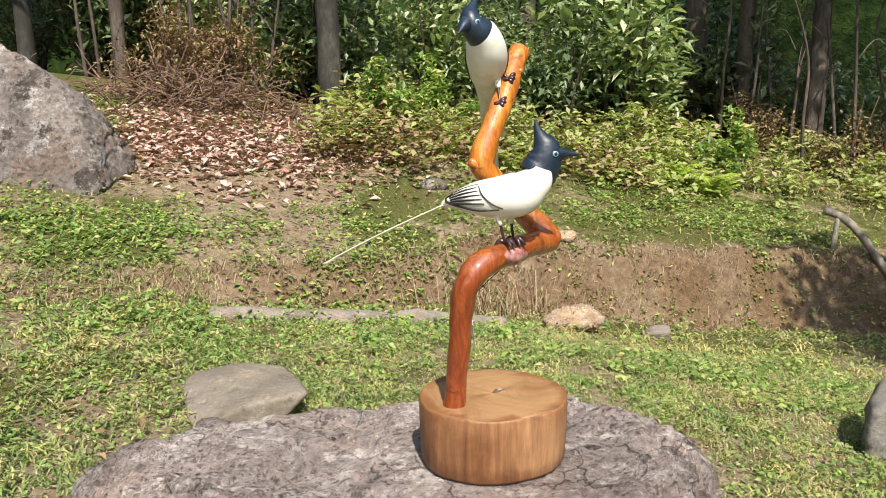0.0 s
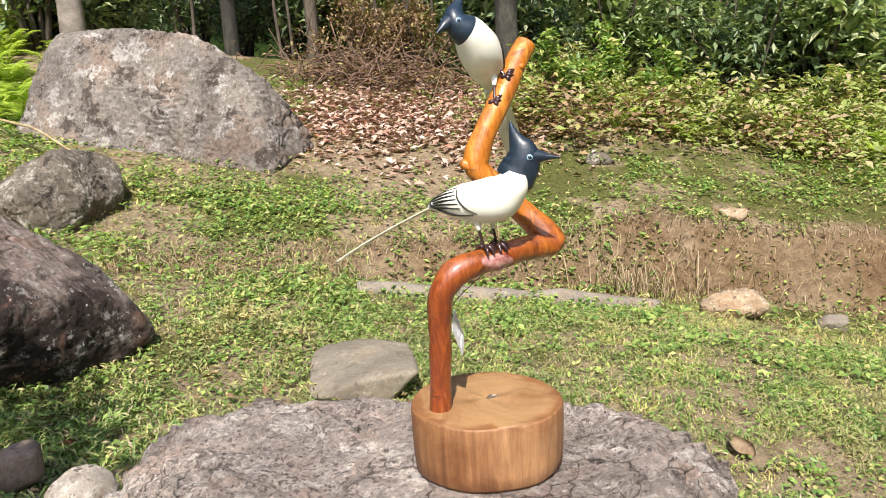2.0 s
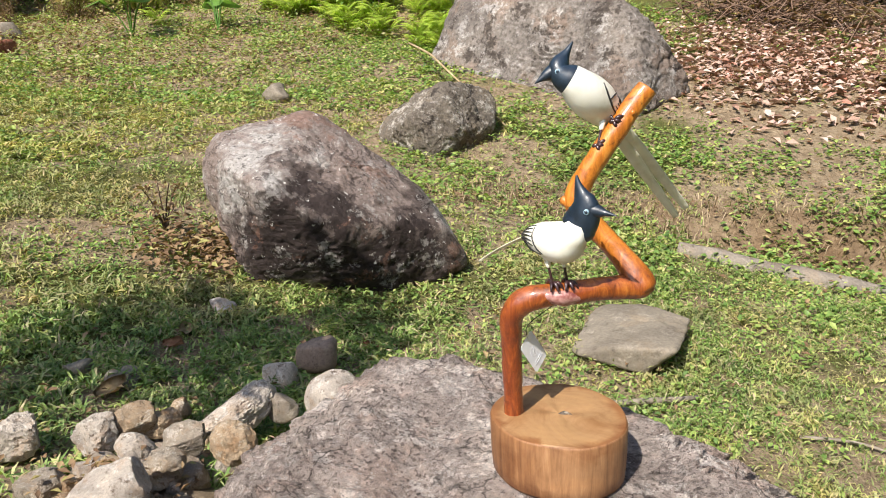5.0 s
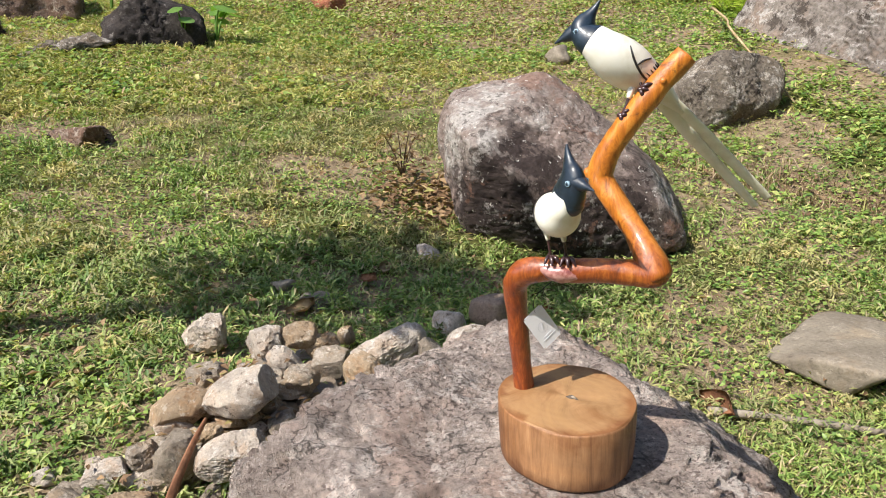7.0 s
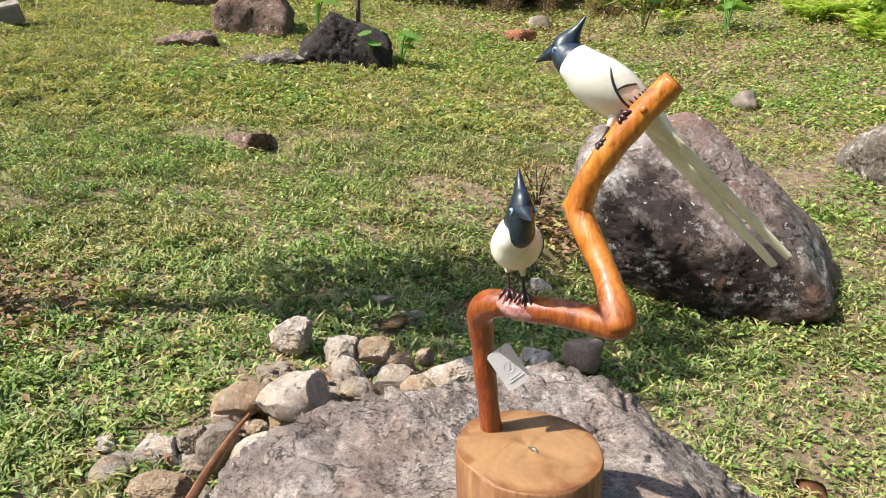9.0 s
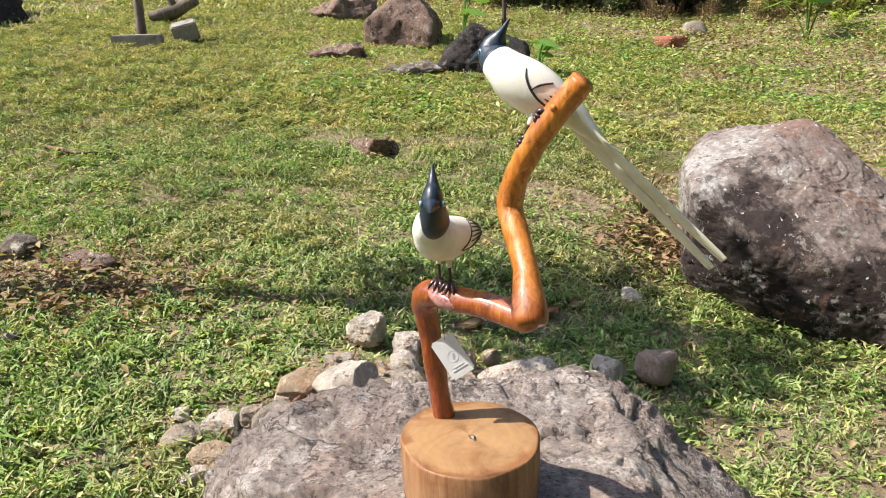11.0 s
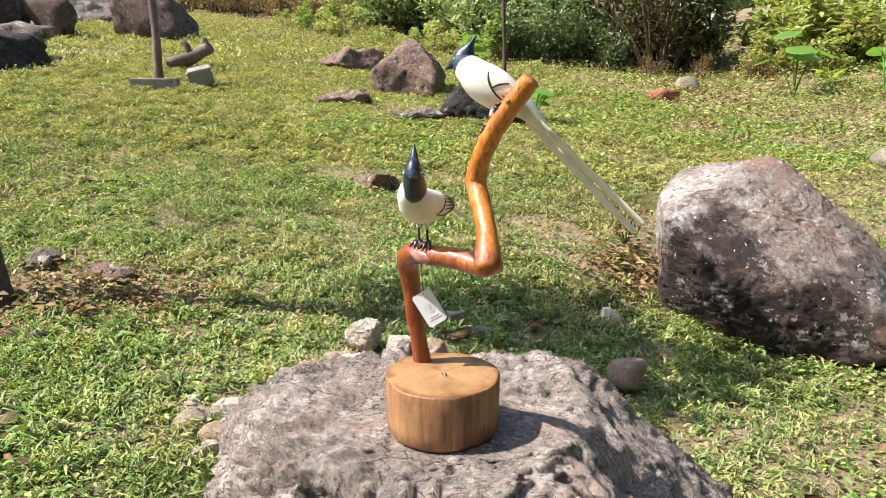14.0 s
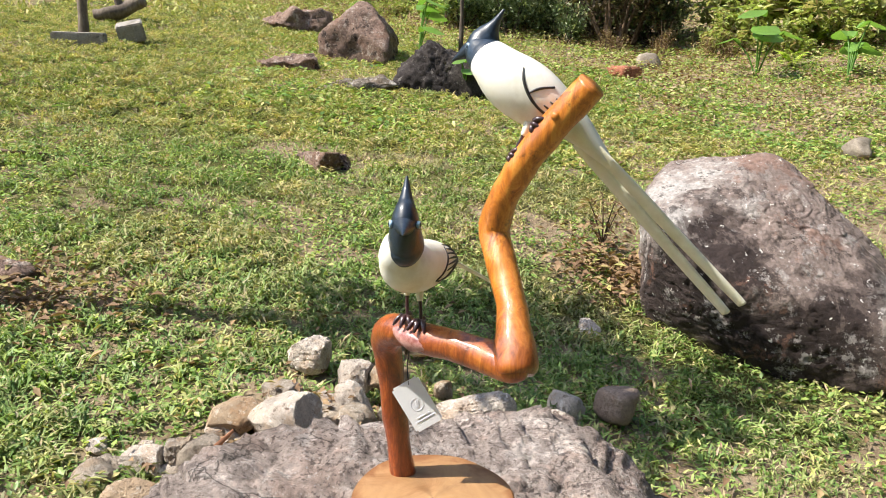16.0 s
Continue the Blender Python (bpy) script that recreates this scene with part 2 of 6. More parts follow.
def boulder_mat(name, rock_tone, brown, black, pale, white, crusts, stain_shades):
    """Old boulder: streaked brown-grey rock, broad pale lichen crust, black fields of algae stain and painted undercut
    shade, and scattered white lichen spots.
    """
    m, t, b = nodes_of(name)
    v = place(t)
    streak = grain(t, place(t, (3.0, 14.0, 20.0)), 1.5, 9, 0.7, 0.8)
    mid, fine = grain(t, v, 9, 10, 0.72), grain(t, v, 45, 9, 0.72)
    r = ramp_node(t, [(0.32, brown), (0.47, rock_tone), (0.58, rock_tone), (0.70, pale)])
    mix = t.nodes.new("ShaderNodeMath")
    mix.operation = "MULTIPLY_ADD"
    mix.inputs[1].default_value = 0.55
    t.links.new(streak, mix.inputs[0])
    half = t.nodes.new("ShaderNodeMath")
    half.operation = "MULTIPLY"
    half.inputs[1].default_value = 0.45
    t.links.new(mid, half.inputs[0])
    t.links.new(half.outputs[0], mix.inputs[2])
    t.links.new(mix.outputs[0], r.inputs[0])
    col = r.outputs[0]
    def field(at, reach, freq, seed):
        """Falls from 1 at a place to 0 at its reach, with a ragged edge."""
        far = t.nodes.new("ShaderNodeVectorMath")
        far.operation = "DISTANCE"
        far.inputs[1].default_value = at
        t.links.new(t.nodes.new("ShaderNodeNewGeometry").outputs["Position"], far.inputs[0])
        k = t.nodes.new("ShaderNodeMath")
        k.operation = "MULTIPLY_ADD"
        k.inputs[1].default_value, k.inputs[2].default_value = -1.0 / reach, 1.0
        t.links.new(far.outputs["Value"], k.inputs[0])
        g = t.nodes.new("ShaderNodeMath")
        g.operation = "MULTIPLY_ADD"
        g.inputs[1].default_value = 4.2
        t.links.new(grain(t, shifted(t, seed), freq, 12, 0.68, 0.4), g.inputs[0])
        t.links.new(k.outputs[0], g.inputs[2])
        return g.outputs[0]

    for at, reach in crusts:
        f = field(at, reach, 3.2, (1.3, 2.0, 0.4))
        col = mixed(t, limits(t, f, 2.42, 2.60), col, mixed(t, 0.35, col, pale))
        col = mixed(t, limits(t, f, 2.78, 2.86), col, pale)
    # dark front and foot: algae stain plus undercut shade put into the colour
    for at, reach in stain_shades:
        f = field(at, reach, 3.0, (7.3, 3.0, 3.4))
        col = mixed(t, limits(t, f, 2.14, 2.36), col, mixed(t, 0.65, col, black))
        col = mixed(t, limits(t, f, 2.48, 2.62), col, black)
    scab = grain(t, shifted(t, (1, 8, 4)), 6.0, 14, 0.80)
    col = mixed(t, limits(t, scab, 0.548, 0.562), col, mixed(t, 0.60, col, pale))
    col = mixed(t, limits(t, scab, 0.625, 0.635), col, white)
    pits = grain(t, shifted(t, (4, 1, 7)), 10.0, 14, 0.80)
    col = mixed(t, limits(t, pits, 0.560, 0.575), col, mixed(t, 0.70, col, black))
    rust = grain(t, shifted(t, (8, 5, 2)), 3.0, 12, 0.75)
    col = mixed(t, limits(t, rust, 0.56, 0.59), col, mixed(t, 0.45, col, (0.21, 0.105, 0.070)))
    for size, most in ((15.0, 0.17), (34.0, 0.26)):
        w = t.nodes.new("ShaderNodeTexVoronoi")
        w.inputs["Scale"].default_value = size
        wob = add(t, "ShaderNodeTexNoise", Scale=60.0, Detail=3.0)
        t.links.new(v, wob.inputs["Vector"])
        nv = t.nodes.new("ShaderNodeVectorMath")
        nv.operation = "MULTIPLY_ADD"
        nv.inputs[1].default_value = (0.05, 0.05, 0.05)
        t.links.new(wob.outputs["Color"], nv.inputs[0])
        t.links.new(v, nv.inputs[2])
        t.links.new(nv.outputs[0], w.inputs["Vector"])
        sep = t.nodes.new("ShaderNodeSeparateColor")
        t.links.new(w.outputs["Color"], sep.inputs[0])
        k = t.nodes.new("ShaderNodeMath")
        k.operation = "MULTIPLY_ADD"
        k.inputs[1].default_value = 0.75
        t.links.new(sep.outputs[0], k.inputs[0])
        t.links.new(w.outputs["Distance"], k.inputs[2])
        spot = t.nodes.new("ShaderNodeMath")
        spot.operation = "SUBTRACT"
        spot.inputs[0].default_value = 1.0
        t.links.new(limits(t, k.outputs[0], most - 0.03, most + 0.03), spot.inputs[1])
        col = mixed(t, spot.outputs[0], col, white)
    sp = ramp_node(t, [(0.33, (0.55, 0.54, 0.53)), (0.48, (0.95, 0.95, 0.95)), (0.66, (1.30, 1.30, 1.28))])
    t.links.new(fine, sp.inputs[0])
    col = mixed(t, 1.0, col, sp.outputs[0], "MULTIPLY")
    t.links.new(col, b.inputs["Base Color"])
    b.inputs["Roughness"].default_value = 0.85
    b.inputs["Specular IOR Level"].default_value = 0.3
    bumped(t, b, fine, 0.7, 0.008)
    bumped(t, b, mid, 0.6, 0.03)
    bumped(t, b, streak, 0.6, 0.03)
    return m


def leaf_mat(name, stops, rough=0.45, through_light=0.35, gloss=0.4, patch=0.0, patch_tone=(0.2, 0.2, 0.05), tuft=0.0):
    """Leaves: each its own tone, some light passes through; patch: broad drifts towards another tone."""
    m, t, b = nodes_of(name)
    g = t.nodes.new("ShaderNodeNewGeometry")
    r = ramp_node(t, stops)
    t.links.new(g.outputs["Random Per Island"], r.inputs[0])
    col = r.outputs[0]
    v = place(t)
    if patch:
        col = mixed(t, limits(t, grain(t, v, 1.1, 4, 0.6, 0.5), 0.45, 0.62), col, patch_tone, "MIX")
        col = mixed(t, 1 - patch, col, r.outputs[0])
    if tuft:
        tf = ramp_node(t, [(0.36, (0.50, 0.62, 0.52)), (0.50, (0.92, 0.95, 0.92)), (0.64, (1.30, 1.18, 1.05))])
        t.links.new(grain(t, shifted(t, (4, 7, 0)), 5.5, 5, 0.65, 0.6), tf.inputs[0])
        col = mixed(t, tuft, col, tf.outputs[0], "MULTIPLY")
    veins = ramp_node(t, [(0.3, (0.75, 0.75, 0.75)), (0.7, (1.12, 1.12, 1.12))])
    t.links.new(grain(t, v, 60, 4), veins.inputs[0])
    col = mixed(t, 1.0, col, veins.outputs[0], "MULTIPLY")
    t.links.new(col, b.inputs["Base Color"])
    b.inputs["Roughness"].default_value = rough
    b.inputs["Specular IOR Level"].default_value = gloss
    tr = t.nodes.new("ShaderNodeBsdfTranslucent")
    t.links.new(mixed(t, 1.0, col, (1.15, 1.25, 0.6), "MULTIPLY"), tr.inputs["Color"])
    mx = t.nodes.new("ShaderNodeMixShader")
    mx.inputs[0].default_value = through_light
    t.links.new(b.outputs[0], mx.inputs[1])
    t.links.new(tr.outputs[0], mx.inputs[2])
    t.links.new(mx.outputs[0], t.nodes["Material Output"].inputs["Surface"])
    return m


def ground_mat():
    m, t, b = nodes_of("lawn_soil")
    v = place(t)
    soil = ramp_node(t, [(0.25, (0.13, 0.090, 0.056)), (0.5, (0.270, 0.200, 0.128)), (0.75, (0.43, 0.345, 0.235))])
    t.links.new(grain(t, v, 14, 9, 0.7), soil.inputs[0])
    moss = ramp_node(t, [(0.3, (0.055, 0.062, 0.018)), (0.6, (0.125, 0.125, 0.036)), (0.8, (0.21, 0.175, 0.075))])
    t.links.new(grain(t, v, 40, 6, 0.7), moss.inputs[0])
    a = t.nodes.new("ShaderNodeAttribute")
    a.attribute_name = "bare"
    k = t.nodes.new("ShaderNodeMath")
    k.operation = "ADD"
    t.links.new(a.outputs["Fac"], k.inputs[0])
    n = grain(t, v, 2.4, 6, 0.65, 0.5)
    t.links.new(n, k.inputs[1])
    col = mixed(t, limits(t, k.outputs[0], 0.53, 0.76), moss.outputs[0], soil.outputs[0])
    e = t.nodes.new("ShaderNodeAttribute")
    e.attribute_name = "earth"
    col = mixed(t, e.outputs["Fac"], col, mixed(t, 1.0, soil.outputs[0], (0.62, 0.52, 0.44), "MULTIPLY"))
    t.links.new(col, b.inputs["Base Color"])
    b.inputs["Roughness"].default_value = 0.95
    b.inputs["Specular IOR Level"].default_value = 0.15
    bumped(t, b, grain(t, v, 55, 7, 0.75), 0.9, 0.02)
    bumped(t, b, grain(t, v, 9, 6, 0.7), 0.6, 0.05)
    return m


def log_mat(top):
    """Sawn log: growth rings round the pith on the cut face, upright grain with darker streaks on the side."""
    m, t, b = nodes_of("sawn_wood_face" if top else "sawn_wood_side")
    v = place(t, local=True)
    if top:
        w = t.nodes.new("ShaderNodeTexWave")
        w.wave_type, w.rings_direction = "RINGS", "Z"
        for key, val in (("Scale", 20.0), ("Distortion", 3.2), ("Detail", 4.0), ("Detail Scale", 1.2)):
            w.inputs[key].default_value = val
        t.links.new(v, w.inputs["Vector"])
        r = ramp_node(t, [(0.0, (0.27, 0.135, 0.060)), (0.5, (0.40, 0.235, 0.112)), (1.0, (0.47, 0.30, 0.155))])
        t.links.new(w.outputs["Fac"], r.inputs[0])
        tone = ramp_node(t, [(0.30, (0.66, 0.54, 0.44)), (0.46, (0.93, 0.90, 0.86)), (0.70, (1.18, 1.16, 1.05))])
        t.links.new(grain(t, v, 9, 6, 0.65, 1.2), tone.inputs[0])
        col = mixed(t, 0.06, (0.325, 0.190, 0.090), r.outputs[0])
        col = mixed(t, 1.0, col, tone.outputs[0], "MULTIPLY")
        far = t.nodes.new("ShaderNodeVectorMath")
        far.operation = "LENGTH"
        t.links.new(place(t, (1, 1, 0), True), far.inputs[0])
        edge = t.nodes.new("ShaderNodeMath")
        edge.operation = "MULTIPLY_ADD"
        edge.inputs[1].default_value = 0.09
        t.links.new(grain(t, v, 16, 5, 0.6, 0.8), edge.inputs[0])
        t.links.new(far.outputs["Value"], edge.inputs[2])
        col = mixed(t, limits(t, edge.outputs[0], 0.135, 0.165), col, mixed(t, 1.0, col, (0.66, 0.50, 0.42), "MULTIPLY"))
        bumped(t, b, w.outputs["Fac"], 0.15, 0.0005)
        bumped(t, b, grain(t, v, 90, 5, 0.7), 0.4, 0.0008)
    else:
        mp = place(t, (60, 60, 5), True)
        g = grain(t, mp, 1.0, 8, 0.7, 0.4)
        r = ramp_node(t, [(0.25, (0.075, 0.032, 0.015)), (0.42, (0.180, 0.080, 0.034)), (0.60, (0.265, 0.125, 0.054)), (0.8, (0.42, 0.235, 0.115))])
        t.links.new(g, r.inputs[0])
        tone = ramp_node(t, [(0.32, (0.70, 0.58, 0.50)), (0.55, (1.0, 1.0, 1.0)), (0.75, (1.2, 1.15, 1.05))])
        t.links.new(grain(t, v, 14, 4, 0.6, 0.6), tone.inputs[0])
        col = mixed(t, 1.0, r.outputs[0], tone.outputs[0], "MULTIPLY")
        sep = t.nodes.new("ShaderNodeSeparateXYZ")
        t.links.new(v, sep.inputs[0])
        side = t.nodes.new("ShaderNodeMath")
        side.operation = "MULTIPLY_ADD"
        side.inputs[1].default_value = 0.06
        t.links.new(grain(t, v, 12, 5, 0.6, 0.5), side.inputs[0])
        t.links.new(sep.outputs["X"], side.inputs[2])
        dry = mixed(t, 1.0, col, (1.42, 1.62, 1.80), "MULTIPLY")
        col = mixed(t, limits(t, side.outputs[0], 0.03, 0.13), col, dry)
        bumped(t, b, g, 0.5, 0.002)
    t.links.new(col, b.inputs["Base Color"])
    b.inputs["Roughness"].default_value = 0.55
    b.inputs["Specular IOR Level"].default_value = 0.35
    return m


def varnish_mat():
    """Peeled branch under varnish: honey heartwood to red-brown, streaked along, glossy."""
    m, t, b = nodes_of("varnished_branch")
    v = place(t)
    mp = place(t, (55, 55, 12))
    g = grain(t, mp, 1.0, 8, 0.75, 1.2)
    sep = t.nodes.new("ShaderNodeSeparateXYZ")
    t.links.new(v, sep.inputs[0])
    up = limits(t, sep.outputs["Z"], 0.98, 1.28)
    red = ramp_node(t, [(0.32, (0.070, 0.014, 0.005)), (0.52, (0.24, 0.046, 0.010)), (0.72, (0.44, 0.120, 0.026))])
    honey = ramp_node(t, [(0.32, (0.20, 0.048, 0.008)), (0.52, (0.52, 0.170, 0.018)), (0.72, (0.68, 0.31, 0.055))])
    t.links.new(g, red.inputs[0])
    t.links.new(g, honey.inputs[0])
    blot = grain(t, v, 13, 4, 0.6, 0.8)
    k = t.nodes.new("ShaderNodeMath")
    k.operation = "MULTIPLY_ADD"
    t.links.new(blot, k.inputs[0])
    k.inputs[1].default_value = 0.8
    t.links.new(up, k.inputs[2])
    col = mixed(t, limits(t, k.outputs[0], 0.45, 1.15), red.outputs[0], honey.outputs[0])
    dirt = limits(t, grain(t, v, 34, 7, 0.78, 0.6), 0.55, 0.66)
    col = mixed(t, dirt, col, mixed(t, 0.75, col, (0.075, 0.020, 0.008)))
    t.links.new(col, b.inputs["Base Color"])
    b.inputs["Roughness"].default_value = 0.42
    b.inputs["Coat Weight"].default_value = 0.55
    b.inputs["Coat Roughness"].default_value = 0.10
    bumped(t, b, g, 0.4, 0.003)
    bumped(t, b, blot, 0.5, 0.006)
    return m


GROUND = ground_mat()
LOG_TOP, LOG_SIDE, VARNISH = log_mat(True), log_mat(False), varnish_mat()
CREAM = plain("cream_paint", [(0.2, (0.68, 0.63, 0.50)), (0.5, (0.82, 0.79, 0.69)), (0.8, (0.86, 0.845, 0.78))], 45, 0.42, 0.25, 0.0008, coat=0.15)
INK = plain("blue_black_paint", [(0.2, (0.006, 0.010, 0.018)), (0.55, (0.011, 0.022, 0.039)), (0.8, (0.030, 0.054, 0.085))], 70, 0.42, 0.6, 0.0014, coat=0.22)
LINE = plain("black_line_paint", [(0.3, (0.012, 0.011, 0.010)), (0.7, (0.035, 0.030, 0.027))], 80, 0.5, 0.1)
RIBBON = plain("pale_tail_paint", [(0.2, (0.62, 0.58, 0.40)), (0.5, (0.76, 0.72, 0.54)), (0.8, (0.82, 0.79, 0.64))], 50, 0.5, 0.25, 0.0008)
EYE_RING = plain("eye_ring_blue", [(0.3, (0.20, 0.32, 0.42)), (0.7, (0.36, 0.50, 0.60))], 90, 0.35, 0.05)
CLAW = plain("dark_claw_resin", [(0.3, (0.022, 0.010, 0.012)), (0.7, (0.065, 0.028, 0.030))], 90, 0.3, 0.3, 0.0006, coat=0.4)
GLUE = plain("pale_knot_wood", [(0.38, (0.09, 0.018, 0.016)), (0.53, (0.24, 0.070, 0.058)), (0.70, (0.46, 0.25, 0.22))], 60, 0.35, 0.25, coat=0.3)
CARD = plain("white_card", [(0.3, (0.80, 0.80, 0.82)), (0.7, (0.87, 0.87, 0.88))], 60, 0.75, 0.05)
PRINT = plain("grey_print", [(0.3, (0.56, 0.56, 0.59)), (0.7, (0.68, 0.68, 0.71))], 80, 0.8, 0.0)
STRING = plain("black_string", [(0.3, (0.015, 0.014, 0.013)), (0.7, (0.04, 0.04, 0.04))], 200, 0.9, 0.4)

PLINTH_STONE = stone_mat("grey_boulder_stone", (0.480, 0.395, 0.350), (0.690, 0.605, 0.553), (0.215, 0.166, 0.145), (0.57, 0.420, 0.350), 0.54, 2.0, 0.24, 1.0, relief=1.6, dots=0.55, pepper=0.9)
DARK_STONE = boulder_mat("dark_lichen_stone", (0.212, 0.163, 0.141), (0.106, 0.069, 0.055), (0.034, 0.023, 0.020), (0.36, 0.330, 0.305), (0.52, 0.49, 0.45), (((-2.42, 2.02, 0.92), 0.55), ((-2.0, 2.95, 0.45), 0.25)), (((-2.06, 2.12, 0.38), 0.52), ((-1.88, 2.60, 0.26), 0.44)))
PALE_STONE = stone_mat("pale_lichen_stone", (0.195, 0.168, 0.148), (0.365, 0.335, 0.310), (0.070, 0.056, 0.047), (0.235, 0.168, 0.130), 0.52, 0.9, 0.68)
MOTTLED = stone_mat("mottled_stone", (0.165, 0.138, 0.110), (0.38, 0.345, 0.30), (0.058, 0.046, 0.038), (0.205, 0.155, 0.11), 0.55, 1.5, 0.6)
SLAB_STONE = stone_mat("smooth_grey_stone", (0.235, 0.20, 0.155), (0.33, 0.285, 0.23), (0.14, 0.115, 0.088), (0.26, 0.205, 0.145), 0.3, 2.0, 0.25, relief=0.4)
WHITE_STONE = stone_mat("broken_white_stone", (0.56, 0.480, 0.405), (0.72, 0.66, 0.595), (0.20, 0.148, 0.112), (0.52, 0.38, 0.27), 0.45, 5.0, 0.34, relief=0.8)
GREY_STONE = stone_mat("broken_grey_stone", (0.36, 0.300, 0.238), (0.52, 0.455, 0.385), (0.15, 0.114, 0.084), (0.37, 0.265, 0.175), 0.4, 4.5, 0.34, relief=0.8)
TAN_STONE = stone_mat("broken_tan_stone", (0.44, 0.325, 0.215), (0.60, 0.505, 0.395), (0.16, 0.110, 0.070), (0.42, 0.25, 0.13), 0.36, 4.0, 0.36, relief=0.8)
BROWN_STONE = stone_mat("brown_stone", (0.205, 0.138, 0.107), (0.38, 0.315, 0.265), (0.040, 0.029, 0.025), (0.19, 0.112, 0.08), 0.40, 1.6, 0.55, dots=0.6)
ROUND_STONE = stone_mat("round_grey_brown_stone", (0.300, 0.220, 0.166), (0.41, 0.315, 0.245), (0.15, 0.106, 0.078), (0.32, 0.205, 0.145), 0.3, 2.5, 0.3, relief=0.5)
FAR_STONE = stone_mat("dark_brown_stone", (0.100, 0.070, 0.056), (0.25, 0.205, 0.175), (0.030, 0.021, 0.018), (0.13, 0.075, 0.052), 0.38, 1.2, 0.5)
BLACK_STONE = stone_mat("black_stone", (0.040, 0.033, 0.030), (0.20, 0.18, 0.165), (0.012, 0.011, 0.011), (0.065, 0.052, 0.048), 0.2, 1.8, 0.35)
RED_STONE = stone_mat("red_clay_stone", (0.36, 0.14, 0.085), (0.46, 0.24, 0.165), (0.17, 0.075, 0.05), (0.40, 0.17, 0.10), 0.2, 3.0, 0.2)
CONCRETE = stone_mat("weathered_concrete", (0.25, 0.23, 0.20), (0.36, 0.335, 0.30), (0.13, 0.115, 0.10), (0.24, 0.205, 0.16), 0.3, 2.5, 0.3, relief=0.5)
KERB_STONE = stone_mat("earthy_kerb_stone", (0.255, 0.218, 0.178), (0.36, 0.32, 0.27), (0.145, 0.118, 0.092), (0.25, 0.195, 0.145), 0.2, 2.5, 0.3, relief=0.6)

BARK = plain("dark_bark", [(0.2, (0.030, 0.022, 0.017)), (0.5, (0.075, 0.056, 0.042)), (0.8, (0.17, 0.14, 0.11))], 30, 0.9, 0.9, 0.012, stretch=(1, 1, 0.25))
GREY_BARK = plain("grey_bark", [(0.2, (0.012, 0.011, 0.009)), (0.5, (0.030, 0.027, 0.021)), (0.8, (0.085, 0.078, 0.060))], 14, 0.9, 0.7, 0.012, stretch=(1, 1, 0.4))
PALE_BARK = plain("pale_pinkish_bark", [(0.2, (0.11, 0.09, 0.075)), (0.5, (0.20, 0.165, 0.14)), (0.8, (0.32, 0.27, 0.24))], 9, 0.85, 0.6, 0.01, stretch=(1, 1, 1.6))
DEAD_WOOD = plain("grey_dead_wood", [(0.2, (0.10, 0.080, 0.058)), (0.5, (0.24, 0.20, 0.155)), (0.8, (0.40, 0.35, 0.28))], 40, 0.9, 0.6, 0.004, stretch=(1, 1, 0.4))
POST_WOOD = plain("brown_post_wood", [(0.2, (0.055, 0.040, 0.028)), (0.5, (0.135, 0.103, 0.075)), (0.8, (0.26, 0.21, 0.16))], 34, 0.9, 0.7, 0.006, stretch=(1, 1, 0.3))
STRAW = plain("dry_stick", [(0.2, (0.20, 0.13, 0.065)), (0.5, (0.36, 0.26, 0.14)), (0.8, (0.52, 0.42, 0.26))], 40, 0.85, 0.3)
DRY_LEAF = plain("pale_dry_leaf", [(0.2, (0.30, 0.19, 0.11)), (0.5, (0.46, 0.33, 0.21)), (0.8, (0.58, 0.46, 0.33))], 45, 0.8, 0.4)
RED_BARK = plain("red_brown_bark", [(0.2, (0.10, 0.040, 0.020)), (0.5, (0.24, 0.105, 0.052)), (0.8, (0.40, 0.22, 0.12))], 45, 0.85, 0.5, 0.002)
BRUSH = plain("dead_brushwood", [(0.2, (0.060, 0.034, 0.022)), (0.5, (0.165, 0.098, 0.064)), (0.8, (0.30, 0.20, 0.14))], 30, 0.9, 0.4)
TWIG = plain("brown_twig", [(0.2, (0.050, 0.030, 0.019)), (0.5, (0.125, 0.078, 0.048)), (0.8, (0.24, 0.16, 0.10))], 30, 0.9, 0.4)

GRASS = leaf_mat("lawn_blades", [(0.0, (0.128, 0.214, 0.055)), (0.35, (0.255, 0.367, 0.095)), (0.68, (0.375, 0.449, 0.145)), (0.84, (0.470, 0.429, 0.215)), (0.94, (0.540, 0.425, 0.308)), (1.0, (0.370, 0.227, 0.171))], 0.55, 0.22, 0.25, 0.66, (0.44, 0.355, 0.19), 0.95)
HERB = leaf_mat("herb_leaves", [(0.0, (0.116, 0.209, 0.055)), (0.5, (0.245, 0.366, 0.089)), (0.85, (0.406, 0.493, 0.139)), (1.0, (0.612, 0.531, 0.234))], 0.42, 0.35, 0.35)
FRESH = leaf_mat("fresh_blades", [(0.0, (0.112, 0.191, 0.056)), (0.35, (0.244, 0.343, 0.101)), (0.68, (0.384, 0.465, 0.160)), (0.85, (0.492, 0.496, 0.242)), (1.0, (0.481, 0.362, 0.242))], 0.5, 0.28, 0.3, 0.0, (0.4, 0.4, 0.2), 0.7)
MEADOW = leaf_mat("meadow_blades", [(0.0, (0.194, 0.236, 0.067)), (0.35, (0.351, 0.388, 0.113)), (0.62, (0.480, 0.473, 0.173)), (0.82, (0.563, 0.473, 0.240)), (1.0, (0.466, 0.318, 0.219))], 0.55, 0.25, 0.25, 0.35, (0.43, 0.37, 0.18), 0.9)
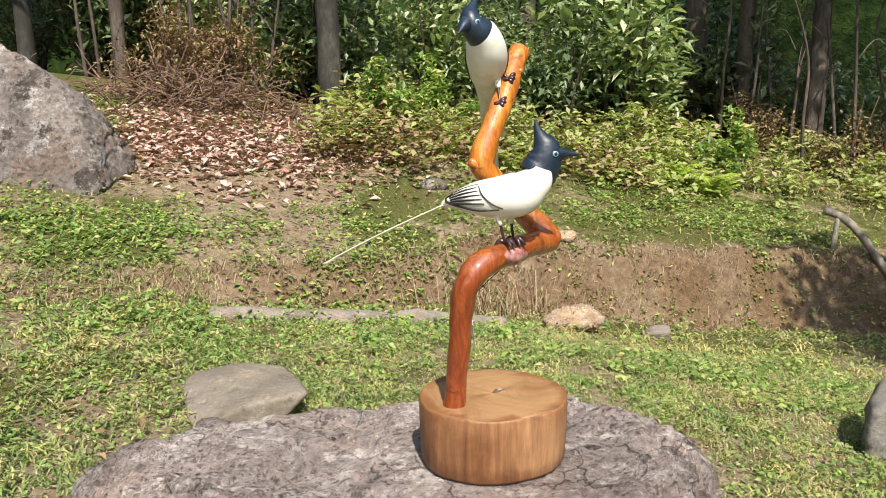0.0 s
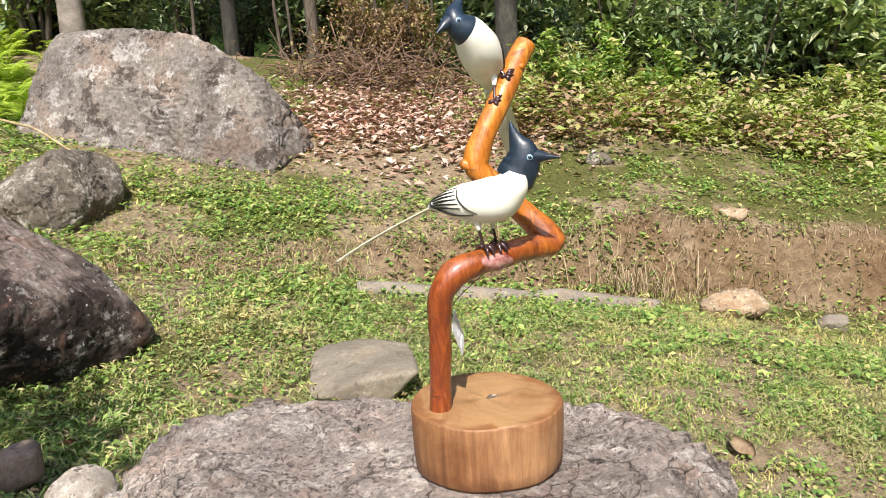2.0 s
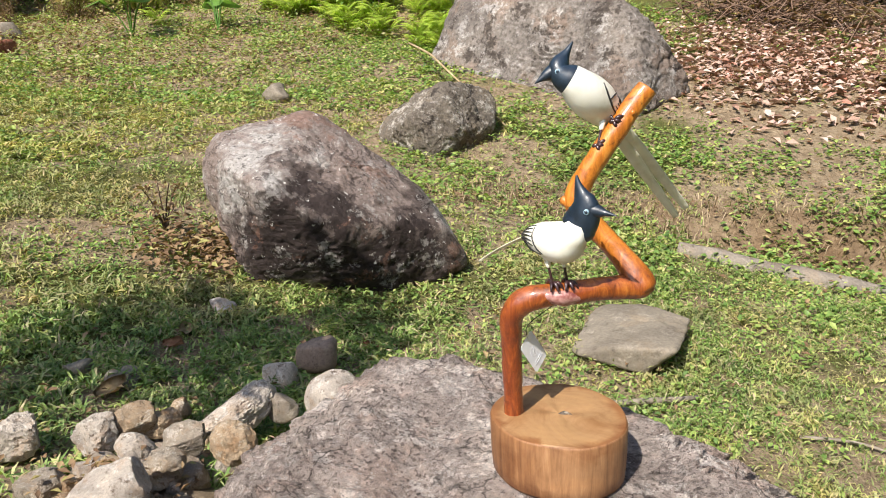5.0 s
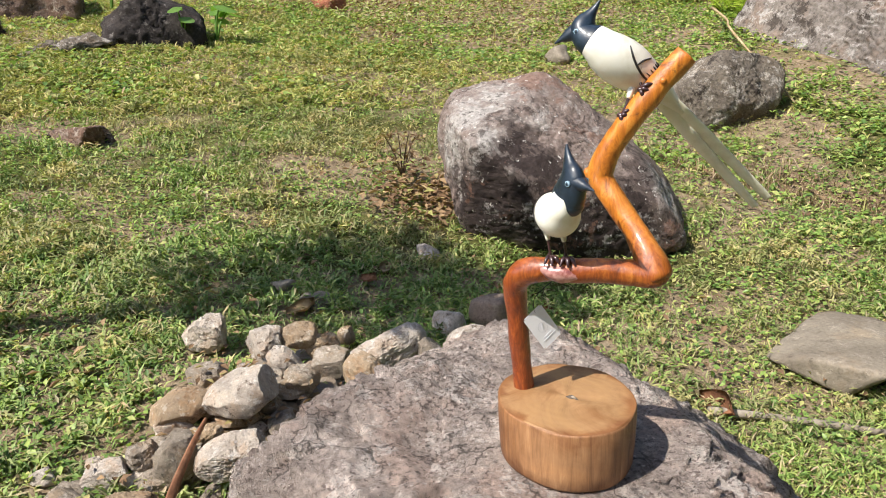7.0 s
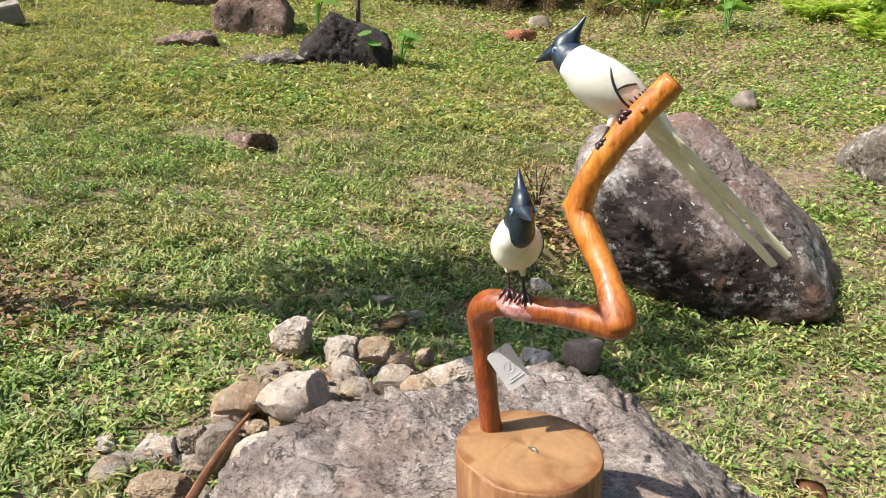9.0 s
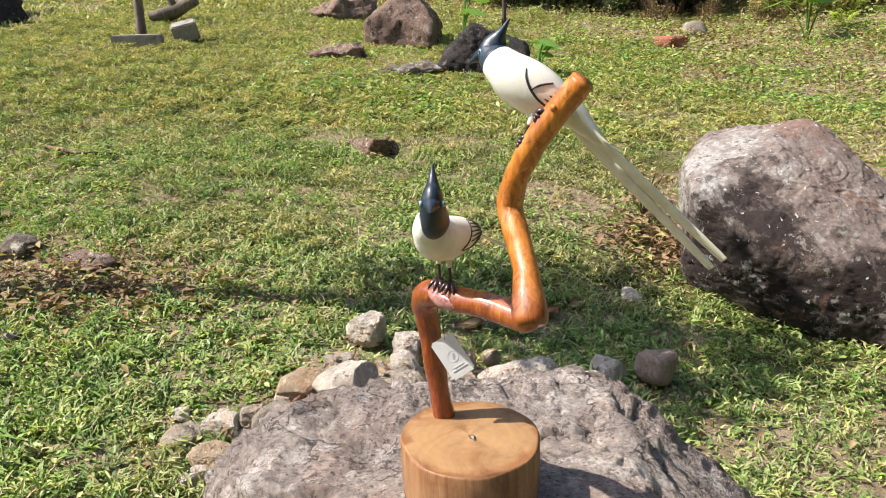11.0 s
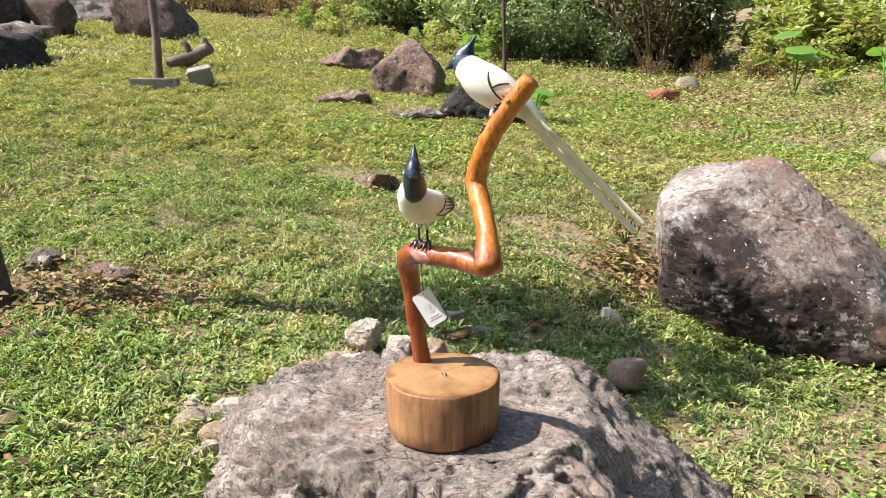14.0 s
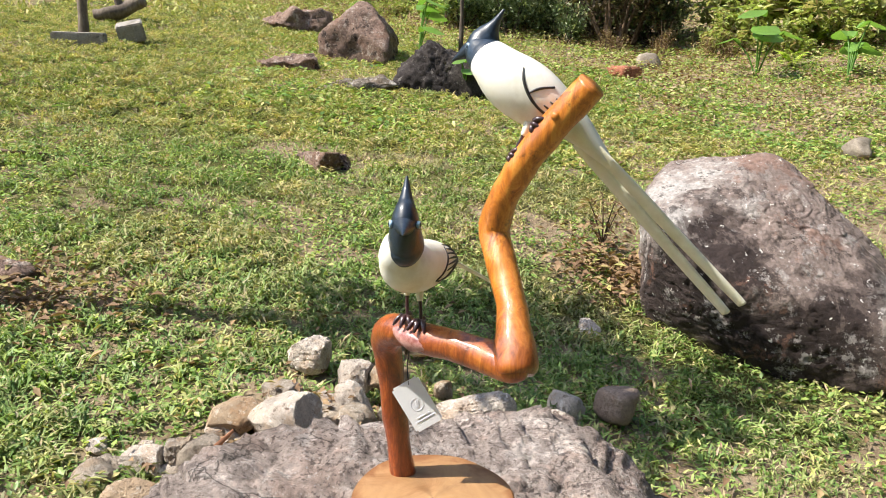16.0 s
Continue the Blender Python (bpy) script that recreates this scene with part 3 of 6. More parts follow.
EDGE = leaf_mat("edge_weed_leaves", [(0.0, (0.216, 0.265, 0.088)), (0.3, (0.378, 0.451, 0.131)), (0.6, (0.432, 0.466, 0.181)), (0.80, (0.497, 0.435, 0.244)), (0.92, (0.475, 0.366, 0.237)), (1.0, (0.346, 0.239, 0.163))], 0.5, 0.35, 0.25)
HAY = leaf_mat("dry_bank_grass", [(0.0, (0.176, 0.116, 0.071)), (0.4, (0.33, 0.237, 0.149)), (0.8, (0.506, 0.396, 0.265)), (1.0, (0.275, 0.275, 0.092))], 0.85, 0.15, 0.1)
LITTER = leaf_mat("fallen_leaves", [(0.0, (0.190, 0.100, 0.069)), (0.3, (0.378, 0.233, 0.171)), (0.6, (0.516, 0.356, 0.283)), (0.85, (0.612, 0.475, 0.417)), (1.0, (0.442, 0.180, 0.121))], 0.75, 0.1, 0.25)
SHRUB = leaf_mat("shrub_leaves", [(0.0, (0.104, 0.162, 0.068)), (0.45, (0.244, 0.324, 0.137)), (0.8, (0.439, 0.504, 0.260)), (1.0, (0.683, 0.660, 0.442))], 0.30, 0.34, 0.5)
WOODS = leaf_mat("wood_leaves", [(0.0, (0.052, 0.088, 0.040)), (0.5, (0.145, 0.205, 0.092)), (0.85, (0.30, 0.36, 0.18)), (1.0, (0.50, 0.50, 0.32))], 0.30, 0.30, 0.5)
FERN = leaf_mat("fern_leaves", [(0.0, (0.30, 0.43, 0.062)), (0.5, (0.46, 0.58, 0.095)), (1.0, (0.63, 0.67, 0.15))], 0.5, 0.5, 0.3)
BROWN_LEAF = leaf_mat("withered_leaves", [(0.0, (0.127, 0.075, 0.042)), (0.5, (0.245, 0.150, 0.083)), (0.85, (0.38, 0.265, 0.145)), (1.0, (0.333, 0.333, 0.102))], 0.7, 0.2, 0.25)
THICKET = leaf_mat("dead_climber_leaves", [(0.0, (0.045, 0.034, 0.022)), (0.5, (0.105, 0.080, 0.050)), (0.85, (0.20, 0.165, 0.09)), (1.0, (0.17, 0.20, 0.07))], 0.7, 0.2, 0.25)
TARO = leaf_mat("taro_leaves", [(0.0, (0.110, 0.240, 0.045)), (1.0, (0.220, 0.370, 0.075))], 0.4, 0.4, 0.4)
# backdrop tone: the dark depth of the wood, its shade painted in
DISTANCE = plain("far_wood_shade", [(0.25, (0.005, 0.009, 0.003)), (0.5, (0.014, 0.026, 0.008)), (0.8, (0.045, 0.070, 0.018))], 2.4, 0.9, 1.0, 0.3, detail=10)
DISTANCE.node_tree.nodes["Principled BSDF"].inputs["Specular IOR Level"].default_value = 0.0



# ---- the ground ----
def spaced(lo, hi, fine_lo, fine_hi, step):
    mid = np.arange(fine_lo, fine_hi + 1e-6, step)
    a = fine_lo - np.cumsum(step * 1.16 ** np.arange(1, 80))
    b = fine_hi + np.cumsum(step * 1.16 ** np.arange(1, 80))
    return np.concatenate([[lo], a[a > lo][::-1], mid, b[b < hi], [hi]])


def build_ground():
    xs, ys = spaced(-400, 400, -9, 4, 0.07), spaced(-400, 400, -3, 11, 0.07)
    gx, gy = np.meshgrid(xs, ys)
    z = ground_z(gx, gy)
    nx, ny = len(xs), len(ys)
    i = (np.arange(ny - 1)[:, None] * nx + np.arange(nx - 1)[None]).ravel()
    me = mesh_from("ground", np.c_[gx.ravel(), gy.ravel(), z.ravel()], np.c_[i, i + 1, i + nx + 1, i + nx], True)
    x, y = gx.ravel(), gy.ravel()
    bare = bare_at(x, y)
    a = me.attributes.new("bare", "FLOAT", "POINT")
    a.data.foreach_set("value", bare.astype(np.float32))
    a = me.attributes.new("earth", "FLOAT", "POINT")
    a.data.foreach_set("value", np.clip(bank_at(x, y) * (0.75 + 0.5 * noise2(x, y, 3, 8)), 0, 1).astype(np.float32))
    g = link("ground", me, GROUND)
    tagged(g, "sloping yard of patchy creeping lawn, bare soil and an earth bank", "ground", kind="structure")


def bank_at(x, y):
    """1 on the steep face of the earth bank."""
    foot = np.where(x < 0.2, 4.72 + 0.69 * (x + 1.29), 5.75 + 0.28 * (x - 0.2))
    d = y - np.maximum(foot, 3.2)
    return smooth(-0.12, 0.02, d) * (1 - smooth(0.38, 0.7, d)) * (0.75 * smooth(-3.9, -3.0, x) + 0.25 * smooth(-0.7, 0.5, x))


def slope_at(x, y):
    """1 on the scrubby slope above the lawn."""
    return smooth(-0.6, 0.8, y - (2.9 + 1.0 * (x + 8.0) * (x < -8.0) + 0.15 * (x + 8))) * smooth(5.6, 6.8, -x)


def bare_at(x, y):
    """How bare of grass the soil is, 0 to about 0.6."""
    litter = np.exp(-(((x + 2.3) / 1.05) ** 2 + ((y - 8.1) / 1.25) ** 2))
    path = np.exp(-(((x + 1.6 + 0.35 * (y - 6)) / 0.55) ** 2)) * smooth(4.6, 5.4, y) * (1 - smooth(8.5, 9.5, y))
    dry = 0.15 * smooth(1.7, 2.6, y) * smooth(-2.2, -0.6, x) * (1 - smooth(5.0, 5.6, y)) * (1 - smooth(2.4, 3.6, x))
    heap = 0.6 * np.exp(-((x + 1.02) ** 2 + (y - 0.80) ** 2) / 0.10)
    boulder = np.exp(-((x + 2.74) ** 2 + (y - 1.90) ** 2) / 0.09)
    trunk = np.exp(-((x + 1.72) ** 2 / 0.13 + (y + 0.62) ** 2 / 0.24))
    u, v = 0.85 * (x + 4.9) - 0.52 * (y - 4.75), 0.52 * (x + 4.9) + 0.85 * (y - 4.75)
    scrub = np.exp(-((u / 2.3) ** 2 + (v / 0.85) ** 2)) * (0.18 + 0.46 * smooth(-0.2, 0.3, noise2(x, y, 1.8, 29))) + 0.3 * np.exp(-(((x + 7.8) / 0.9) ** 2 + ((y - 3.6) / 0.5) ** 2))
    worn = 0.25 * smooth(0.20, 0.46, noise2(x, y, 1.6, 19)) * (1 - smooth(-0.6, 0.6, x)) * smooth(-2.2, -0.8, y)
    return 0.06 + dry + heap + 0.75 * trunk + 0.55 * litter + 0.46 * path + 0.38 * bank_at(x, y) + 0.5 * boulder + 0.15 * noise2(x, y, 0.8, 5) + 0.25 * slope_at(x, y) + scrub + worn + 0.30 * np.exp(-(((x + 10.3) / 1.7) ** 2 + ((y - 3.9) / 0.8) ** 2))


build_ground()


def build_backdrop():
    """Added sheet far behind the trees; its near-black colour stands for shade in the wood."""
    a = np.radians(np.arange(-60, 241, 3.0))
    rows = []
    for k, h in enumerate(np.linspace(-2.5, 16, 14)):
        r = 27 + 0.35 * h + 1.6 * fractal(np.c_[np.cos(a) * 9, np.sin(a) * 9, np.full(len(a), h * 0.5)], 0.5, 9, 3)
        rows.append(np.c_[-3 + r * np.cos(a), 1 + r * np.sin(a), h + ground_z(-3 + r * np.cos(a), 1 + r * np.sin(a)) * 0.7])
    v = np.concatenate(rows)
    n = len(a)
    i = (np.arange(13)[:, None] * n + np.arange(n - 1)[None]).ravel()
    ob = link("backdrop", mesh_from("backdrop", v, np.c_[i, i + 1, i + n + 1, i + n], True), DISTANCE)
    tagged(ob, "near-black sheet behind the trees, painted with the shade inside the wood", "backdrop", kind="structure")


build_backdrop()


# ---- rocks ----
ICO = {}


def ico(sub):
    if sub not in ICO:
        bm = bmesh.new()
        bmesh.ops.create_icosphere(bm, subdivisions=sub, radius=1)
        bm.verts.ensure_lookup_table()
        v = np.array([w.co[:] for w in bm.verts])
        f = np.array([[w.index for w in face.verts] for face in bm.faces])
        bm.free()
        ICO[sub] = (v / np.linalg.norm(v, axis=1)[:, None], f)
    return ICO[sub]


def cut_shape(u, planes, power):
    """Distance along each direction u to the softened intersection of half spaces (normal, distance)."""
    tot = 0
    for n, d in planes:
        n = np.array(n, float)
        n /= np.linalg.norm(n)
        tot = tot + (np.clip(u @ n, 0, None) / d) ** power
    return (tot + 1e-9) ** (-1 / power)


def rock(name, label, category, at, size, mat, seed=0, turn=0.0, sub=4, planes=None, power=30, rough=0.07, sink=0.12, tilt=0.0, faces=9, group="", ripple=0.0, plates=0.0, seat=None, cracks=(), broken=False):
    """A stone: half-axes size, facetted by planes (its own, or by chance), worn by noise. at: x, y (set into the ground) or x, y, z of its middle."""
    rng = np.random.RandomState(seed)
    u, f = ico(sub)
    if planes is None:
        planes = [(rng.normal(size=3), rng.uniform(0.60, 0.98)) for _ in range(faces)] + [((0, 0, 1), 0.95), ((0, 0, -1), 0.95), ((1, 0, 0), 1.08), ((-1, 0, 0), 1.08), ((0, 1, 0), 1.08), ((0, -1, 0), 1.08)]
        if broken:
            planes = [(rng.normal(size=3), rng.uniform(0.62, 0.90)) for _ in range(faces)]
            planes += [(np.eye(3)[k] * e + rng.normal(0, 0.22, 3), rng.uniform(0.78, 1.02)) for k in range(3) for e in (1, -1)]
        r = cut_shape(u, planes, power)
        v = u * r[:, None] * np.array(size)
    else:
        v = u * cut_shape(u, planes, power)[:, None]
    big = max(size)
    wear = rough * big * (fractal(v, 1.8 / big, seed, 5, 0.6) - 0.5 * np.abs(fractal(v, 5.0 / big, seed + 9, 3)))
    v = v + u * (wear - wear.mean())[:, None]
    if ripple:
        w = fractal(v * np.array((1.0, 0.55, 1.6)), 5.5, seed + 3, 4, 0.6)
        v = v - u * (ripple * (np.exp(-(w / 0.07) ** 2) + 0.6 * np.abs(fractal(v, 11.0, seed + 5, 3))))[:, None]
    if plates:
        w = fractal(v * np.array((1.0, 1.5, 2.2)), 1.8 / big, seed + 21, 4, 0.55) * 2.6
        ledge = w - np.floor(w)
        step = np.where(ledge > 0.78, (1 - ledge) / 0.22, ledge / 0.78) * smooth(-0.5, 0.1, vnoise(v, 2.2, seed + 6))
        v = v + u * (plates * (step - step.mean()))[:, None]
    for x0, y0, x1, y1, deep in cracks:
        run = np.array((x1 - x0, y1 - y0))
        rel = v[:, :2] + np.array(at[:2]) - np.array((x0, y0))
        along = rel @ run / (run @ run)
        off = np.abs(rel @ np.array((-run[1], run[0]))) / np.hypot(*run) + 0.018 * fractal(v, 9.0, seed + 31, 3)
        cut = np.exp(-(off / 0.011) ** 2) * smooth(-0.05, 0.08, along) * (1 - smooth(0.92, 1.05, along)) * (v[:, 2] > 0)
        v = v - u * (deep * cut)[:, None]
    if seat:
        sx, sy, sr, sz = (seat[0] - at[0], seat[1] - at[1], seat[2], seat[3] - at[2])
        k = (1 - smooth(sr * 0.95, sr * 2.6, np.hypot(v[:, 0] - sx, v[:, 1] - sy))) * (v[:, 2] > 0)
        v[:, 2] = v[:, 2] * (1 - k) + (sz - 0.003) * k
    if len(at) == 2:
        at = (at[0], at[1], gz(*at) + size[2] * (1 - 2 * sink))
    ob = link(name, mesh_from(name, v, f, True), mat)
    if broken:
        ob.data.set_sharp_from_angle(angle=0.42)
    ob.matrix_world = pose(*at, tilt, 0, turn)
    return tagged(ob, label, category, group)


C = (0.0, 1.2, 0.33)
# cracks across the top: from x, y to x, y, depth
CRACKS = ((-0.50, 1.52, -0.31, 1.565, 0.05), (-0.31, 1.565, -0.12, 1.61, 0.05), (-0.335, 1.24, -0.228, 1.296, 0.03), (-0.228, 1.296, -0.11, 1.29, 0.03), (0.20, 1.24, 0.24, 1.10, 0.035), (-0.28, 0.915, -0.14, 0.90, 0.035), (-0.31, 0.90, -0.17, 0.85, 0.03), (-0.38, 1.36, -0.27, 1.50, 0.03))
rock("boulder_plinth", "broad flat-topped grey boulder with cracks, carrying the carving", "rock", C, (0.7, 0.7, 0.45), PLINTH_STONE, 11, 0, 7, power=30, rough=0.056, ripple=0.022, plates=0.030, seat=(0.084, 1.237, 0.125, 0.709),
     cracks=CRACKS, planes=[
    ((-0.06, 0.03, 1.00), 0.370), ((-0.01, 0.68, 0.74), 0.485), ((-0.49, -0.16, 0.86), 0.531), ((-0.46, -0.55, 0.70), 0.582), ((0.71, 0.21, 0.67), 0.651), ((0.01, -0.72, 0.69), 0.540), ((0.62, -0.63, 0.48), 0.439),
    ((0.41, 0.40, 0.82), 0.526), ((-0.40, 0.59, 0.70), 0.628), ((0.99, -0.01, 0.13), 0.511), ((-0.99, 0.10, 0.13), 0.777), ((0.09, 0.99, 0.14), 0.724), ((0.20, -0.98, -0.04), 0.445), ((0.74, 0.67, -0.01), 0.933),
    ((-0.73, 0.68, -0.01), 0.975), ((0.71, -0.71, 0.00), 0.692), ((-0.64, -0.77, -0.01), 0.651), ((0.00, 0.00, -1.00), 0.500)])

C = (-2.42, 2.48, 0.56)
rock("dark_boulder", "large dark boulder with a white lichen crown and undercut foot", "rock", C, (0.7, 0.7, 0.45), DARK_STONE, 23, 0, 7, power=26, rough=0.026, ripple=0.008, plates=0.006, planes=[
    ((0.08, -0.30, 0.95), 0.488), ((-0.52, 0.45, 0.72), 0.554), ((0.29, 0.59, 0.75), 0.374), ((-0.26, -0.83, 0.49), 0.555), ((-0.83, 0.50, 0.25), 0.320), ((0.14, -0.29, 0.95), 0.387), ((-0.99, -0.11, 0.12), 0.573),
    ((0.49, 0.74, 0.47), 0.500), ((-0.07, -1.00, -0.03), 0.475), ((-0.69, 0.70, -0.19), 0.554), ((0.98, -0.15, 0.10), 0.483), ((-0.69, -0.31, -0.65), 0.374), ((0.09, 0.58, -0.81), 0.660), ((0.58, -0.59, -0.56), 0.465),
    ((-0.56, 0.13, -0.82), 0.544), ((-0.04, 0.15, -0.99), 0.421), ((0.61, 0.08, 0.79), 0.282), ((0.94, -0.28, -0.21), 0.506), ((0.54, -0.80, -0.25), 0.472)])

C = (-3.85, 6.75, 0.80)
rock("pale_boulder", "huge pale lichen-covered boulder beside the leaf litter", "rock", C, (1.2, 0.9, 0.8), PALE_STONE, 31, 0, 7, power=20, rough=0.030, ripple=0.010, plates=0.028, planes=[
    ((-0.01, -0.16, 0.99), 1.017), ((0.60, -0.01, 0.80), 0.801), ((0.92, -0.11, 0.37), 0.890), ((0.04, -0.91, 0.41), 0.512), ((-0.20, -0.78, 0.59), 0.922), ((-0.90, -0.18, 0.39), 1.868),
    ((0.17, 0.88, 0.44), 0.285), ((0.34, 0.10, -0.93), 0.577), ((1.00, 0.00, 0.00), 1.289), ((-0.99, 0.07, -0.08), 1.680)])

C = (-3.85, 4.70, 0.55)
rock("mottled_rock", "mottled grey rock half sunk in the grass near the pale boulder", "rock", C, (0.41, 0.38, 0.31), MOTTLED, 42, 0, 6, power=12, rough=0.05, ripple=0.008, plates=0.015, planes=[
    ((-0.03, -0.45, 0.89), 0.318), ((-0.53, 0.26, 0.81), 0.254), ((0.78, 0.10, 0.62), 0.321), ((-0.35, -0.63, 0.70), 0.317), ((-0.25, 0.90, 0.35), 0.450), ((0.79, -0.58, 0.21), 0.420), ((-0.99, -0.07, 0.07), 0.444),
    ((0.65, 0.73, -0.22), 0.471), ((0.03, -0.98, -0.22), 0.424), ((-0.65, 0.68, -0.36), 0.420), ((0.88, 0.03, -0.48), 0.374), ((-0.58, -0.45, -0.68), 0.447), ((0.10, 0.61, -0.78), 0.417), ((0.21, -0.31, -0.93), 0.420)])
rock("flat_stone", "flat smooth grey stone lying in the lawn", "rock", (-0.84, 2.97), (0.225, 0.25, 0.09), SLAB_STONE, 51, 24, 5, sink=0.22, faces=6, rough=0.02, power=14)
rock("pale_stone", "pale sandy stone at the foot of the bank", "rock", (0.84, 5.40), (0.19, 0.12, 0.10), TAN_STONE, 58, 15, 5, sink=0.2, rough=0.14)
rock("flat_kerb_piece", "small flat earthy stone beside the bank", "rock", (1.45, 5.45), (0.16, 0.10, 0.06), KERB_STONE, 59, 30, 3, sink=0.3)
rock("round_stone", "small rounded pale stone behind the dark boulder", "rock", (-5.75, 4.36), (0.17, 0.13, 0.11), SLAB_STONE, 61, 0, 3, sink=0.22)
rock("white_rock", "pale rough rock at the edge of the lawn", "rock", (1.96, 3.25), (0.18, 0.2, 0.2), CONCRETE, 63, 0, 4, sink=0.2)
rock("dark_stone", "rounded dark stone in the grass behind the plinth boulder", "rock", (-1.54, 1.77), (0.104, 0.098, 0.098), ROUND_STONE, 65, 30, 4, sink=0.20, faces=16, power=7, rough=0.04)
rock("grey_stone", "upright grey stone in the grass behind the plinth boulder", "rock", (-1.50, 1.60), (0.06, 0.075, 0.080), WHITE_STONE, 66, 0, 4, sink=0.25, faces=14, power=12)
rock("lawn_stone", "flat brownish stone lying on the lawn", "rock", (-3.95, 0.24), (0.12, 0.18, 0.085), BROWN_STONE, 68, 10, 5, sink=0.34, rough=0.16)
rock("brown_rock", "brown weathered rock with a blunt peak on the far lawn", "rock", (-8.55, -0.35, gz(-8.55, -0.35) + 0.24), (0.45, 0.46, 0.42), BROWN_STONE, 71, 0, 5, power=24, rough=0.06, plates=0.02, planes=[
    ((0.10, -0.62, 0.78), 0.30), ((0.0, 0.80, 0.60), 0.33), ((0.78, 0.10, 0.62), 0.33), ((-0.7, 0.0, 0.7), 0.34), ((0.1, 0.1, 1.0), 0.40), ((0.0, -1.0, -0.05), 0.44), ((0.0, 1.0, 0.0), 0.42), ((1.0, -0.2, 0.0), 0.40), ((-1.0, 0.0, 0.0), 0.42), ((0.0, 0.0, -1.0), 0.35)])
rock("black_rock", "black wet-looking wedge of rock beside taro leaves", "rock", (-7.05, 0.72, gz(-7.05, 0.72) + 0.14), (0.38, 0.46, 0.33), BLACK_STONE, 73, 0, 5, power=34, rough=0.07, plates=0.05, planes=[
    ((0.15, -0.72, 0.68), 0.30), ((0.10, 0.42, 0.90), 0.27), ((0.85, 0.05, 0.52), 0.30), ((-0.7, 0.0, 0.7), 0.34), ((0.0, -1.0, 0.0), 0.42), ((0.0, 1.0, 0.1), 0.46), ((1.0, 0.1, 0.0), 0.36), ((-1.0, 0.0, 0.0), 0.38), ((0.0, 0.0, -1.0), 0.35)])
rock("low_rock", "low pale brown rock at the far edge of the lawn", "rock", (-10.3, -1.55), (0.3, 0.52, 0.19), BROWN_STONE, 75, 0, 5, sink=0.22, rough=0.10)
rock("low_rock", "low brown slab of rock sunk in the far lawn", "rock", (-7.30, -0.80), (0.20, 0.36, 0.10), BROWN_STONE, 76, 30, 5, sink=0.47, rough=0.16)
rock("low_rock", "low mossy slab of rock sunk in the far lawn", "rock", (-6.55, -0.02), (0.2, 0.36, 0.08), MOTTLED, 77, 10, 5, sink=0.50, rough=0.16)
rock("red_stone", "reddish clay stone among weeds", "rock", (-9.0, 2.88), (0.12, 0.2, 0.1), RED_STONE, 79, 0, 3, sink=0.2)
rock("field_rock", "small grey rock among weeds", "rock", (-10.4, 3.4), (0.15, 0.2, 0.13), SLAB_STONE, 80, 0, 3, sink=0.2)
rock("grey_boulder", "smooth dark grey boulder on the far lawn", "rock", (-8.1, -5.85), (0.42, 0.66, 0.34), BLACK_STONE, 81, 10, 4, sink=0.22, faces=10, power=26, rough=0.09)
rock("grey_boulder", "pale ridge of rock behind the grey boulder", "rock", (-8.9, -6.3), (0.3, 0.7, 0.28), MOTTLED, 82, 12, 4, sink=0.16, faces=10, power=26, rough=0.09)
rock("far_boulder", "dark boulder far up the lawn", "rock", (-12.3, -9.1), (0.8, 0.9, 0.72), FAR_STONE, 83, 0, 4, sink=0.12, faces=10, power=26, rough=0.09)
rock("far_rock", "small dark rock far up the lawn", "rock", (-12.2, -7.6), (0.3, 0.42, 0.4), FAR_STONE, 84, 0, 3, sink=0.16, faces=10, power=26, rough=0.09)
rock("far_boulder", "blocky brown boulder far up the lawn", "rock", (-13.2, -6.35), (0.6, 0.84, 0.60), FAR_STONE, 85, 0, 4, sink=0.12, faces=10, power=26, rough=0.09)
rock("far_rock", "pale flat rock far up the lawn", "rock", (-16.5, -9.5), (0.6, 1.3, 0.4), PALE_STONE, 86, 0, 4, sink=0.16, faces=10, power=26, rough=0.09)
rock("trunk_stone", "grey stone beside the dark trunk", "rock", (-2.02, -1.08), (0.085, 0.075, 0.065), MOTTLED, 91, 0, 4, sink=0.3)
rock("trunk_stone", "brown stone beside the dark trunk", "rock", (-1.92, -0.66), (0.09, 0.11, 0.06), BROWN_STONE, 92, 0, 4, sink=0.34)
rock("trunk_stone", "small grey stone near the dark trunk", "rock", (-1.22, -0.60), (0.03, 0.035, 0.03), SLAB_STONE, 93, 0, 2, sink=0.2)
for k, (x, y, a, b, c) in enumerate(((-1.93, 1.03, 0.05, 0.06, 0.035), (-1.82, 1.15, 0.06, 0.075, 0.03), (-2.2, 1.75, 0.05, 0.05, 0.03), (-0.92, 0.20, 0.03, 0.04, 0.02), (0.9, 6.6, 0.16, 0.09, 0.05), (-0.2, 7.6, 0.12, 0.1, 0.06))):
    rock("small_stone", "small pale stone lying in the grass", "stone", (x, y), (a, b, c), (SLAB_STONE, SLAB_STONE, WHITE_STONE, WHITE_STONE, TAN_STONE, MOTTLED)[k], 100 + k, 40 * k, 3, sink=0.25, group="stones in the lawn")

